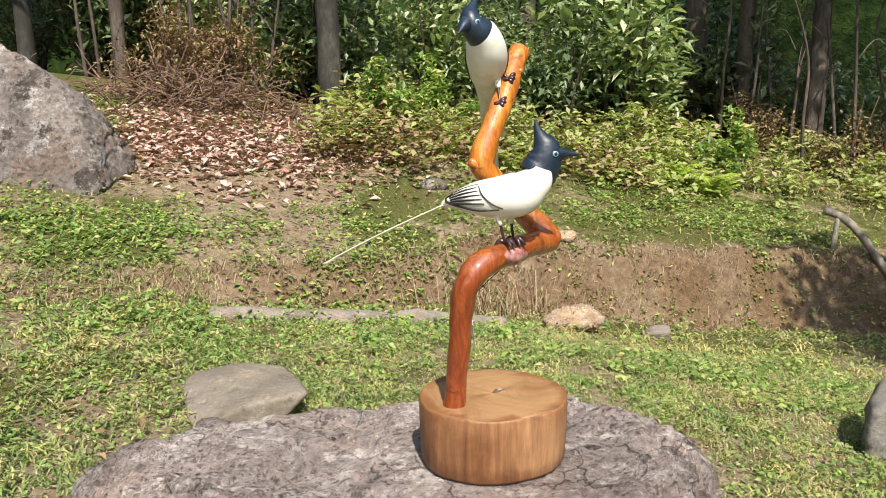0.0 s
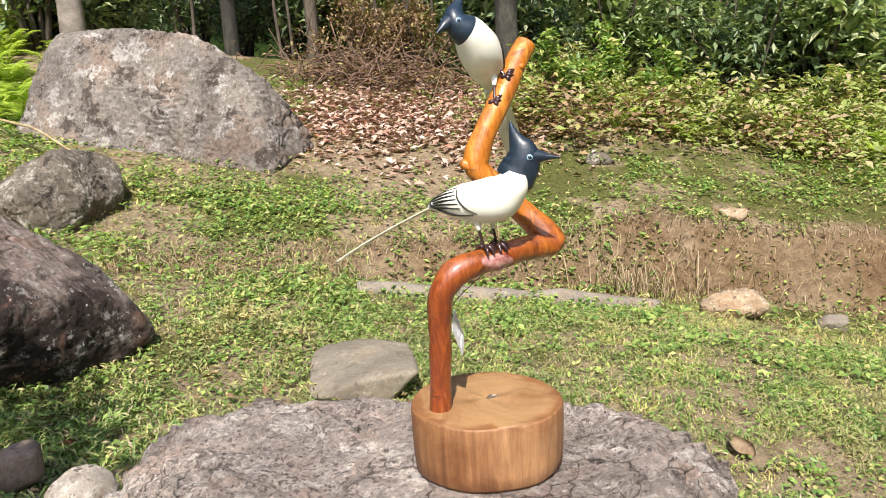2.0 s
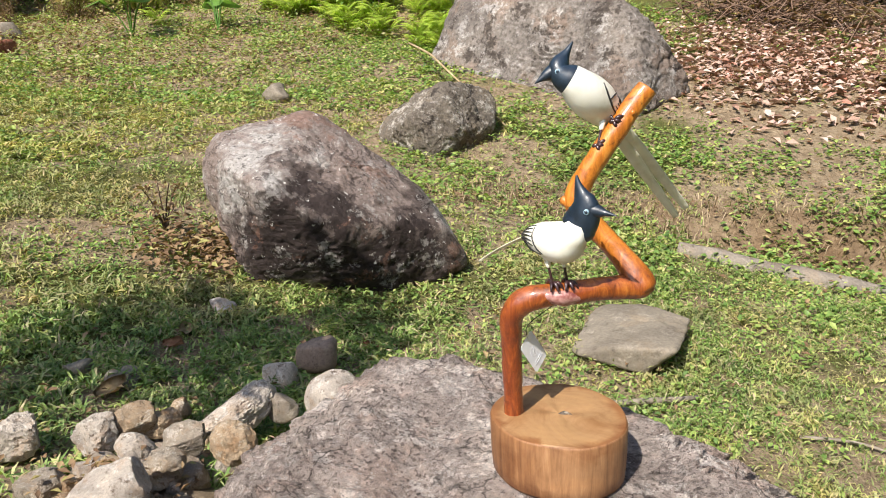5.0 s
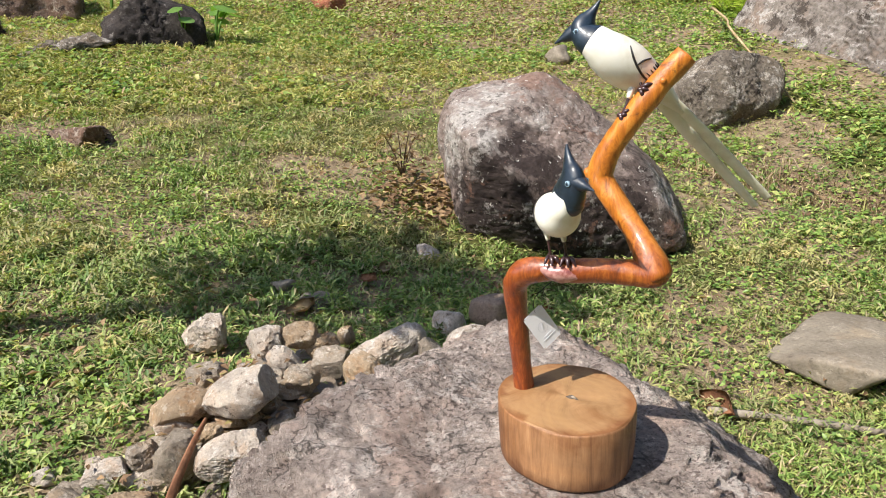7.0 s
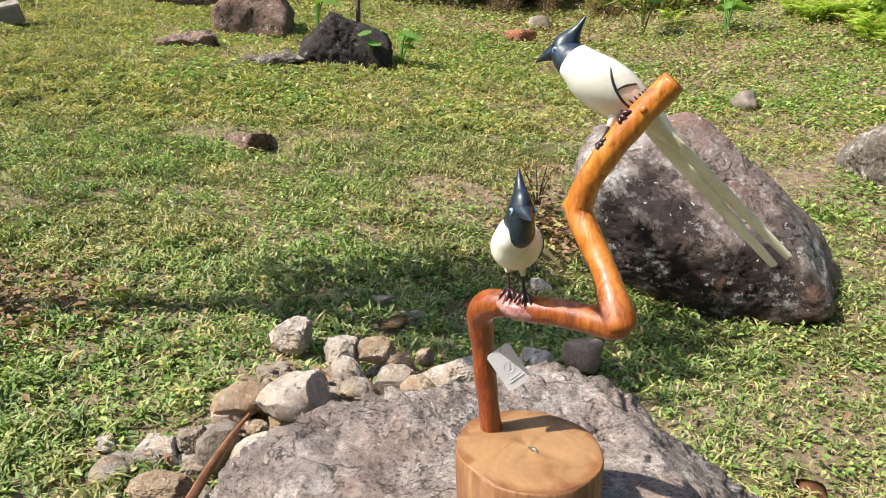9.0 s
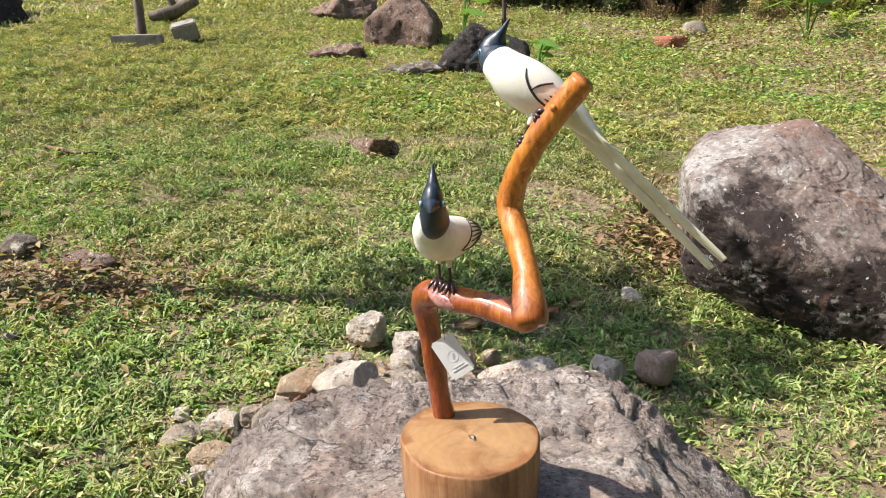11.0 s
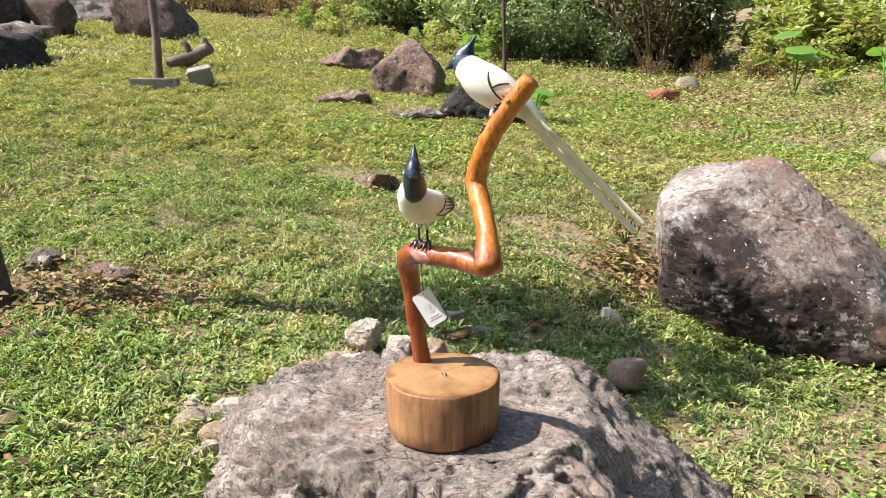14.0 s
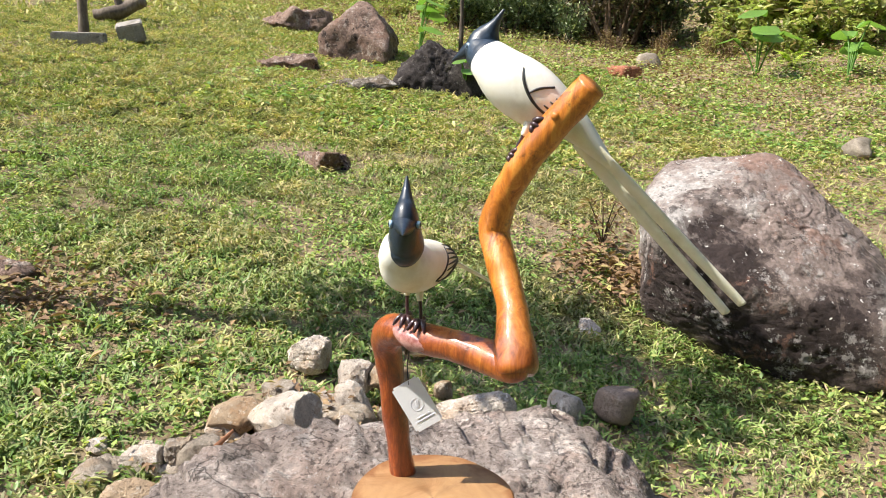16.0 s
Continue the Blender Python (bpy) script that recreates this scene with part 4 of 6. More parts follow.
# the heap of broken stones piled against the plinth boulder: tone, middle, half-width, half-height
# tone, middle, half-axes, lean
HEAP = (("white", -0.93, 0.75, 0.405, 0.085, 0.118, 0.072, 30), ("tan", -1.02, 0.58, 0.362, 0.065, 0.086, 0.054, 8), ("slab", -1.20, 0.665, 0.36, 0.060, 0.068, 0.040, 0), ("slab", -0.815, 0.55, 0.332, 0.060, 0.056, 0.080, -10),
        ("white", -0.72, 0.70, 0.355, 0.070, 0.102, 0.054, 14), ("white", -0.857, 0.375, 0.288, 0.055, 0.078, 0.046, 5), ("slab", -0.88, 0.47, 0.318, 0.045, 0.042, 0.047, 0), ("white", -1.50, 0.69, 0.378, 0.065, 0.074, 0.074, -15),
        ("white", -1.35, 0.87, 0.365, 0.058, 0.066, 0.064, 15), ("tan", -1.34, 0.985, 0.365, 0.060, 0.072, 0.047, 10), ("tan", -1.33, 1.06, 0.330, 0.050, 0.058, 0.044, -12), ("white", -1.14, 0.91, 0.370, 0.052, 0.046, 0.072, 35),
        ("slab", -1.15, 1.05, 0.345, 0.058, 0.070, 0.052, 5), ("tan", -1.42, 1.17, 0.300, 0.032, 0.034, 0.034, 0), ("white", -1.23, 1.27, 0.315, 0.075, 0.130, 0.064, 12), ("slab", -0.842, 0.26, 0.286, 0.030, 0.034, 0.026, 0),
        ("tan", -0.69, 0.42, 0.274, 0.060, 0.088, 0.050, 0), ("tan", -0.86, 0.655, 0.345, 0.030, 0.030, 0.034, 0), ("slab", -0.80, 0.50, 0.275, 0.050, 0.062, 0.032, 0), ("white", -1.02, 1.50, 0.350, 0.075, 0.090, 0.080, 0),
        ("tan", -0.98, 1.12, 0.375, 0.070, 0.060, 0.056, 10), ("slab", -1.02, 0.93, 0.370, 0.055, 0.060, 0.050, -8), ("tan", -1.06, 0.73, 0.345, 0.040, 0.046, 0.040, 12), ("slab", -1.17, 1.40, 0.300, 0.050, 0.050, 0.050, 0))
TONES = {"white": (WHITE_STONE, "whitish"), "tan": (TAN_STONE, "tan"), "slab": (GREY_STONE, "grey")}
for k, (tone, x, y, z, a, b, c, lean) in enumerate(HEAP):
    rock("heap_stone", "broken %s stone in the heap beside the plinth boulder" % TONES[tone][1], "stone", (x, y, z - 0.006),
         (a, b, c), TONES[tone][0], 900 + 7 * k, (k * 53) % 30 - 20, 5 if b > 0.075 else 4, power=220, rough=0.035, faces=3, broken=True, plates=0.006, tilt=lean, group="heap of broken stones")

rng = np.random.RandomState(212)
for k in range(110):
    q = rng.uniform(0, 1)
    x, y = -0.74 - 0.56 * q + rng.normal(0, 0.09), 0.36 + 0.80 * q + rng.normal(0, 0.09)
    if (x / 0.62) ** 2 + ((y - 1.2) / 0.60) ** 2 < 1:
        continue
    a = rng.choice((0.015, 0.022, 0.03, 0.045)) * rng.uniform(0.8, 1.25)
    tone = ("slab", "tan", "slab", "white")[k % 4]
    rock("heap_stone", "small broken %s stone between the larger ones of the heap" % TONES[tone][1], "stone", (x, y, gz(x, y) + a * 0.4),
         (a, a * rng.uniform(0.8, 1.5), a * rng.uniform(0.6, 1.0)), TONES[tone][0], 600 + k, rng.uniform(0, 360), 3, power=90, rough=0.03, faces=3, broken=True, tilt=rng.uniform(-25, 25), group="heap of broken stones")


def build_kerb():
    """A long low strip of earthy stone along the foot of the bank."""
    bm = bmesh.new()
    pts = [(-1.42, 4.33), (-1.0, 4.52), (-0.6, 4.72), (-0.1, 5.0), (0.35, 5.28)]
    tube(bm, [(x, y, gz(x, y) + 0.005, 0.075 if 0 < i < 4 else 0.05) for i, (x, y) in enumerate(pts)], 12, 10, 0, 0.22, 5)
    ob = part("kerb", bm, KERB_STONE)
    tagged(ob, "long low strip of earthy stone edging the lawn", "kerb", kind="structure")


build_kerb()


# ---- the carving ----
def build_stand():
    top, height = Vector((0.084, 1.237, 0.821)), 0.112
    stand = thing("carving_stand", "round sawn log slice carrying a bent varnished branch", "stand", (top.x, top.y, top.z - height))
    seg, bm = 72, bmesh.new()
    ang = np.arange(seg) * 2 * np.pi / seg
    wob = 1 + 0.022 * np.sin(2 * ang + 0.6) + 0.014 * np.sin(3 * ang + 2) + 0.008 * np.sin(7 * ang)
    rings = []
    for z, k in ((0, 0.94), (0.006, 0.975), (0.03, 0.99), (0.07, 1.0), (height - 0.005, 1.0), (height - 0.001, 0.985), (height, 0.965), (height + 0.0012, 0.6), (height + 0.001, 0.25)):
        rings.append([bm.verts.new((0.124 * k * w * math.cos(a), 0.116 * k * w * math.sin(a), z + (0.0012 * math.sin(5 * a) if z >= height else 0))) for a, w in zip(ang, wob)])
    for j, (a, b) in enumerate(zip(rings, rings[1:])):
        for k in range(seg):
            bm.faces.new((a[k], a[(k + 1) % seg], b[(k + 1) % seg], b[k])).material_index = 1 if j >= 5 else 0
    for ring, z, mi in ((rings[0], 0, 0), (rings[-1], height + 0.001, 1)):
        mid = bm.verts.new((0, 0, z))
        for k in range(seg):
            bm.faces.new((ring[k], ring[(k + 1) % seg], mid)).material_index = mi
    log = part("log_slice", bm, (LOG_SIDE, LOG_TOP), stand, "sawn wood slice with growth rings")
    log.data.polygons.foreach_set("use_smooth", np.array([p.material_index == 0 for p in log.data.polygons]))
    bm = bmesh.new()
    tube(bm, [(0.000, -0.002, height, 0.0010), (0.008, 0.004, height + 0.0004, 0.0042), (0.016, 0.009, height + 0.0006, 0.0034), (0.026, 0.010, height, 0.0008)], 9, 3, 0, 0.5, 3, dome=0.3)
    part("pith", bm, BARK, stand, "small dark split pith")
    bm = bmesh.new()
    tube(bm, [(0.009, 0.004, height + 0.002, 0.0022), (0.013, 0.007, height + 0.004, 0.0026), (0.017, 0.008, height + 0.002, 0.0018)], 8, 2, 0, 0.4, 5, dome=0.3)
    part("splinter", bm, DEAD_WOOD, stand, "pale splinter in the pith")
    at = Vector(stand.location)
    rel = lambda rows: [(x - at.x, y - at.y, z - at.z, r) for x, y, z, r in rows]
    bm = bmesh.new()
    tube(bm, rel([(0.019, 1.187, 0.812, 0.0185), (0.024, 1.180, 0.87, 0.0180), (0.029, 1.173, 0.93, 0.0185), (0.033, 1.167, 0.99, 0.0190), (0.041, 1.163, 1.03, 0.0205), (0.060, 1.172, 1.056, 0.0215),
                  (0.090, 1.195, 1.066, 0.0200), (0.120, 1.228, 1.068, 0.0195), (0.150, 1.278, 1.068, 0.0210), (0.174, 1.316, 1.066, 0.0215), (0.188, 1.331, 1.065, 0.0190), (0.197, 1.339, 1.066, 0.0130), (0.2035, 1.343, 1.069, 0.0055)]), 22, 7, 0, 0.11, 2, dome=0.3)
    tube(bm, rel([(0.1885, 1.3345, 1.0555, 0.0205), (0.1845, 1.334, 1.0620, 0.0250), (0.174, 1.333, 1.079, 0.0250), (0.156, 1.331, 1.101, 0.0230), (0.132, 1.327, 1.126, 0.0203), (0.098, 1.314, 1.162, 0.0190), (0.070, 1.303, 1.196, 0.0205), (0.072, 1.306, 1.222, 0.0200),
                  (0.085, 1.317, 1.258, 0.0185), (0.100, 1.334, 1.295, 0.0182), (0.114, 1.358, 1.330, 0.0180), (0.127, 1.385, 1.365, 0.0180), (0.1375, 1.404, 1.3905, 0.0175)]), 22, 7, 0, 0.11, 6, dome=0.12)
    part("branch", bm, VARNISH, stand, "bent peeled branch, honey to red-brown, glossy varnish")
    for k, (a, b, r) in enumerate((((0.066, 1.297, 1.20), (0.048, 1.288, 1.207), 0.010), ((0.125, 1.372, 1.352), (0.139, 1.364, 1.355), 0.0065))):
        bm = bmesh.new()
        mid = [(p + q) / 2 for p, q in zip(a, b)]
        tube(bm, rel([(*a, r * 1.5), (*mid, r * 1.1), (*b, r * 0.75)]), 12, 3, 0, 0.1, k, dome=0.5)
        part("stub", bm, VARNISH, stand)
    bm = bmesh.new()
    tube(bm, rel([(0.088, 1.178, 1.071, 0.006), (0.103, 1.192, 1.068, 0.0120), (0.117, 1.208, 1.067, 0.0142), (0.130, 1.224, 1.066, 0.0110), (0.142, 1.240, 1.066, 0.004)]), 14, 4, 0, 0.3, 4, dome=0.4)
    part("cut_knot", bm, GLUE, stand, "pale pinkish cut knot")


build_stand()


class Loft:
    """A body swept through rows of (x, y, z, half-width, half-height) with a fixed sideways direction."""

    def __init__(self, rows, side, steps=5, seg=24):
        self.c = curve_points(rows, steps)
        self.steps, self.seg = steps, seg
        tan = np.gradient(self.c[:, :3], axis=0)
        self.tan = tan / np.linalg.norm(tan, axis=1)[:, None]
        s = np.array(side, float)
        self.side = np.array([(s - t * (s @ t)) / np.linalg.norm(s - t * (s @ t)) for t in self.tan])
        self.up = np.cross(self.side, self.tan)

    def point(self, i, ang, out=0.0):
        """i: row number (may be a fraction); ang: degrees from the back, positive to the side."""
        k = min(max(i * self.steps, 0), len(self.c) - 1.001)
        j, f = int(k), k - int(k)
        mix = lambda a: a[j] * (1 - f) + a[j + 1] * f
        p, s, u = mix(self.c), mix(self.side), mix(self.up)
        a = math.radians(ang)
        return p[:3] + s * (p[3] + out) * math.sin(a) + u * (p[4] + out) * math.cos(a)

    def build(self, bm, paint):
        rings = [[bm.verts.new(p[:3] + s * p[3] * math.sin(a) + u * p[4] * math.cos(a)) for a in np.arange(self.seg) * 2 * np.pi / self.seg] for p, s, u in zip(self.c, self.side, self.up)]
        for j, (a, b) in enumerate(zip(rings, rings[1:])):
            for k in range(self.seg):
                f = bm.faces.new((a[k], a[(k + 1) % self.seg], b[(k + 1) % self.seg], b[k]))
                f.material_index = paint((j + 0.5) / self.steps, (k + 0.5) * 360 / self.seg)
        for ring, p in ((rings[0], self.c[0]), (rings[-1], self.c[-1])):
            mid = bm.verts.new(p[:3])
            for k in range(self.seg):
                bm.faces.new((ring[k], ring[(k + 1) % self.seg], mid)).material_index = paint(0 if ring is rings[0] else 99, 0)


def strip(bm, rows, side, thick, mat):
    """A flat ribbon through rows of (x, y, z, width)."""
    c = curve_points(rows, 6)
    tan = np.gradient(c[:, :3], axis=0)
    s = np.array(side, float)
    rings = []
    for p, t in zip(c, tan / np.linalg.norm(tan, axis=1)[:, None]):
        a = s - t * (s @ t)
        a /= np.linalg.norm(a)
        b = np.cross(t, a)
        ring = [p[:3] + a * p[3] / 2 * x + b * thick / 2 * y for x, y in ((-1, -0.3), (-0.8, -1), (0.8, -1), (1, -0.3), (1, 0.3), (0.8, 1), (-0.8, 1), (-1, 0.3))]
        rings.append([bm.verts.new(v) for v in ring])
    for a, b in zip(rings, rings[1:]):
        for k in range(8):
            bm.faces.new((a[k], a[(k + 1) % 8], b[(k + 1) % 8], b[k])).material_index = mat
    for r in (rings[0], rings[-1]):
        bm.faces.new(r).material_index = mat


def foot(bm, hip, ankle, ahead, side, up, thigh):
    """A wire leg with a painted thigh and four gripping toes."""
    hip, ankle, ahead, side, up = (np.array(v, float) for v in (hip, ankle, ahead, side, up))
    knee = hip * 0.45 + ankle * 0.55
    tube(bm, [(*hip, 0.0062), (*(hip * 0.75 + knee * 0.25), 0.0055), (*(hip * 0.3 + knee * 0.7), 0.0036)], 8, 3, thigh)
    tube(bm, [(*(hip * 0.35 + knee * 0.65), 0.0026), (*knee, 0.0023), (*ankle, 0.0024)], 8, 3, 4)
    for a, b in ((1.0, 0.0), (0.8, 0.62), (0.8, -0.62), (-0.8, 0.1)):
        d = ahead * a + side * b
        tube(bm, [(*ankle, 0.0034), (*(ankle + d * 0.008 + up * 0.0030), 0.0038), (*(ankle + d * 0.0145 - up * 0.001), 0.0031), (*(ankle + d * 0.0195 - up * 0.008), 0.0013)], 7, 3, 4, 0.25, int(a * 7 + b * 11 + 9))


def eye(bm, at, out):
    """A painted eye: pale blue ring and a dark pupil bead, at a place on the head, facing out."""
    c, n = np.array(at, float), np.array(out, float)
    n /= np.linalg.norm(n)
    c = c - n * 0.0022
    tube(bm, [(*c, 0.0046), (*(c + n * 0.0030), 0.0044), (*(c + n * 0.0036), 0.0034)], 14, 1, 3, dome=0.0)
    tube(bm, [(*c, 0.0029), (*(c + n * 0.0038), 0.0028), (*(c + n * 0.0045), 0.0015)], 12, 1, 1, dome=0.3)


def wing_lines(bm, loft, sign, strokes):
    for rows in strokes:
        pts = [(*loft.point(i, sign * a, 0.0004), r) for i, a, r in rows]
        tube(bm, pts, 6, 4, 2)


PAINT = (CREAM, INK, LINE, EYE_RING, CLAW, RIBBON)


def build_low_bird():
    bm = bmesh.new()
    f, s = np.array((0.931, -0.365, 0.0)), np.array((-0.365, -0.931, 0.0))
    ahead, aside = np.array((0.998, 0.06, 0.0)), np.array((0.06, -0.998, 0.0))
    o = np.array((0.014, 1.241, 0.0))
    row = lambda u, z, w, h: (*(o + f * u + np.array((0, 0, z))), w, h)
    head = np.array((0.163, 1.1985, 0.0))
    skull = lambda u, z, w, h: (*(head + ahead * u + np.array((0, 0, z))), w, h)
    body = Loft([row(-0.012, 1.143, 0.006, 0.004), row(0.014, 1.151, 0.020, 0.015), row(0.050, 1.156, 0.030, 0.027), row(0.088, 1.159, 0.0345, 0.0335), row(0.120, 1.167, 0.0335, 0.0345),
                 row(0.139, 1.182, 0.0260, 0.0280), row(0.148, 1.196, 0.0195, 0.0235), row(0.153, 1.208, 0.0120, 0.0150)], s, 5, 28)
    body.build(bm, lambda i, a: 0)
    hood = Loft([skull(-0.014, 1.194, 0.0190, 0.0265), skull(-0.012, 1.1965, 0.0226, 0.0297), skull(-0.009, 1.203, 0.0218, 0.0293), skull(-0.004, 1.212, 0.0195, 0.0285), skull(0.000, 1.226, 0.0175, 0.0265),
                 skull(-0.002, 1.240, 0.0140, 0.0210), skull(-0.007, 1.2505, 0.0095, 0.0132), skull(-0.0115, 1.261, 0.0062, 0.0080), skull(-0.0145, 1.270, 0.0038, 0.0046), skull(-0.0165, 1.280, 0.0012, 0.0014)], aside, 5, 28)
    hood.build(bm, lambda i, a: 1)
    tube(bm, [(*skull(0.012, 1.2275, 0, 0)[:3], 0.0150), (*skull(0.026, 1.2275, 0, 0)[:3], 0.0095), (*skull(0.036, 1.2270, 0, 0)[:3], 0.0055), (*skull(0.047, 1.2262, 0, 0)[:3], 0.0028), (*skull(0.056, 1.2255, 0, 0)[:3], 0.0007)], 12, 4, 1, dome=0.5)
    for sign in (1, -1):
        eye(bm, head + ahead * 0.0125 + aside * 0.0166 * sign + np.array((0, 0, 1.2285)), ahead * 0.2 + aside * sign)
        wing_lines(bm, body, sign, [
            [(0.55, 45, 0.0016), (0.60, 75, 0.0022), (0.85, 100, 0.0024), (1.5, 118, 0.0022), (2.2, 124, 0.0018), (3.1, 118, 0.0012)],
            [(2.25, 42, 0.0010), (2.45, 72, 0.0014), (2.85, 98, 0.0015), (3.3, 116, 0.0011)],
            [(0.55, 45, 0.0016), (0.9, 36, 0.0014), (1.5, 30, 0.0010), (2.2, 33, 0.0008)]] +
            [[(0.80 + 0.03 * k, 48 + 13.5 * k, 0.0013), (1.5, 47 + 13.5 * k, 0.0018), (2.15 + 0.10 * k, 47 + 13 * k, 0.0008)] for k in range(5)])
    for k, off in enumerate((-0.0045, 0.0045)):
        a = o - f * 0.006 + s * off + np.array((0, 0, 1.144))
        b = np.array((-0.213, 1.345 + (0.010 if k else 0), 1.020)) + s * off
        strip(bm, [(*a, 0.008), (*(a * 0.65 + b * 0.35 + (0, 0, 0.003)), 0.0072), (*(a * 0.3 + b * 0.7 + (0, 0, 0.003)), 0.0058), (*b, 0.0040)], s, 0.0026, 5)
    for side, fw in ((0.012, 0.0), (-0.012, 0.012)):
        hip = np.array(row(0.088 + fw, 1.134, 0, 0)[:3]) + s * (side + 0.004)
        ank = np.array((0.103 + fw * 0.9, 1.203 + fw * 0.6, 1.0895)) + s * side * 0.55
        foot(bm, hip, ank, f, s, np.array((0, 0, 1.0)), 0)
    ob = part("carved_bird", bm, PAINT)
    tagged(ob, "painted wooden crested bird, blue-black head, cream body, standing on the branch", "bird carving", "pair of carved birds")


def build_high_bird():
    bm = bmesh.new()
    s = np.array((-0.97, -0.10, 0.0))
    P = lambda x, y, z, w, h: (x, y, z, w, h)
    body = Loft([P(0.082, 1.440, 1.293, 0.011, 0.006), P(0.079, 1.397, 1.336, 0.022, 0.019), P(0.078, 1.369, 1.354, 0.030, 0.030), P(0.078, 1.340, 1.3735, 0.0345, 0.0365), P(0.075, 1.312, 1.391, 0.0330, 0.0355),
                 P(0.069, 1.291, 1.409, 0.0270, 0.0280), P(0.0575, 1.281, 1.4195, 0.0220, 0.0240), P(0.0495, 1.2785, 1.430, 0.0182, 0.0215), P(0.0495, 1.283, 1.4415, 0.0145, 0.0170), P(0.0520, 1.288, 1.4505, 0.0095, 0.0100),
                 P(0.0545, 1.2925, 1.458, 0.0062, 0.0058), P(0.0565, 1.2970, 1.4655, 0.0038, 0.0036), P(0.0583, 1.3018, 1.4730, 0.0012, 0.0014)], s, 5, 28)
    body.build(bm, lambda i, a: 1 if i > 5.35 else 0)
    tube(bm, [(0.0440, 1.268, 1.4265, 0.0135), (0.0385, 1.2575, 1.4215, 0.0096), (0.0355, 1.2505, 1.4175, 0.0058), (0.0325, 1.2445, 1.4138, 0.0030), (0.0300, 1.2390, 1.4100, 0.0007)], 12, 4, 1, dome=0.5)
    eye(bm, (0.0602, 1.2598, 1.4285), (0.55, -0.83, 0.05))
    eye(bm, (0.0305, 1.2730, 1.4285), (-0.97, -0.20, 0.05))
    for sign in (1, -1):
        wing_lines(bm, body, sign, [
            [(3.75, 58, 0.0010), (3.5, 78, 0.0017), (3.1, 95, 0.0019), (2.6, 105, 0.0017), (2.0, 106, 0.0016), (1.4, 98, 0.0014)],
            [(3.15, 92, 0.0012), (2.95, 74, 0.0016), (2.6, 52, 0.0013)]] +
            [[(2.55 - 0.10 * k, 94 - 13 * k, 0.0008), (2.05, 94 - 13 * k, 0.0017), (1.5, 88 - 12 * k, 0.0010)] for k in range(5)])
    w = np.array((0.74, 0.47, 0.48))
    for k, off in enumerate((-0.0074, 0.0074)):
        a = np.array((0.080, 1.402, 1.322)) + w * off
        b = np.array((0.102, 1.607, 1.128)) + w * off * 1.15 + (np.array((0, -0.006, -0.008)) if k == 0 else 0)
        strip(bm, [(*a, 0.020), (*(a * 0.72 + b * 0.28), 0.0225), (*(a * 0.4 + b * 0.6), 0.0190), (*(a * 0.1 + b * 0.9), 0.0150), (*b, 0.012)], w, 0.0055, 5)
    ahead, side, up = np.array((-0.16, -0.35, -0.92)), np.array((0.9, -0.4, 0.0)), np.array((-0.35, -0.80, 0.45))
    for hip, ank in (((0.100, 1.348, 1.354), (0.115, 1.344, 1.341)), ((0.096, 1.338, 1.342), (0.099, 1.3205, 1.302))):
        foot(bm, hip, ank, np.array((0.62, 0.02, 0.1)), np.array((-0.25, -0.4, -0.85)), np.array((0.1, -0.85, 0.45)), 0)
    ob = part("carved_bird", bm, PAINT)
    tagged(ob, "painted wooden crested bird with long pale tail on the raised branch", "bird carving", "pair of carved birds")


build_low_bird()
build_high_bird()


def build_tag():
    tag = thing("hanging_tag", "white card tag on a black string hanging from the branch", "tag", (0.050, 1.208, 0.945))
    bm = bmesh.new()
    bmesh.ops.create_cube(bm, size=1, matrix=Matrix.Diagonal((0.042, 0.072, 0.0006, 1)))
    bmesh.ops.bevel(bm, geom=[e for e in bm.edges if abs(e.verts[0].co.z - e.verts[1].co.z) > 1e-5], offset=0.003, segments=2, affect="EDGES")
    across, along = Vector((-0.12, 0.84, 0.53)).normalized(), Vector((-0.06, -0.60, 0.80))
    face = across.cross(along).normalized()
    along = face.cross(across)
    turn = Matrix((across, along, face)).transposed().to_4x4()
    card = part("card", bm, CARD, tag, smooth_faces=False)
    card.matrix_local = turn
    bm = bmesh.new()
    tube(bm, [(0.009 * math.cos(a), 0.009 * math.sin(a), 0.0005, 0.00028) for a in np.linspace(0, 2 * np.pi, 25)], 5, 1, 0)
    for y, w in ((-0.018, 0.020), (-0.023, 0.027)):
        bmesh.ops.create_cube(bm, size=1, matrix=Matrix.Translation((0, y, 0.0006)) @ Matrix.Diagonal((w, 0.0012, 0.0006, 1)))
    bmesh.ops.create_cube(bm, size=1, matrix=Matrix.Translation((0.001, 0.001, 0.0006)) @ pose(0, 0, 0, 0, 0, 65) @ Matrix.Diagonal((0.010, 0.003, 0.0006, 1)))
    mark = part("printed_mark", bm, PRINT, card, "grey ring and bars", False)
    bm = bmesh.new()
    hole = turn @ Vector((0.004, 0.030, 0))
    tube(bm, [(hole.x, hole.y, hole.z, 0.0007), (hole.x + 0.003, hole.y - 0.002, hole.z + 0.03, 0.0007), (0.062, -0.005, 0.115, 0.0007)], 6, 4, 0)
    part("string", bm, STRING, tag)


build_tag()


# ---- trees, shrubs and ferns ----
RNG = np.random.RandomState(7)


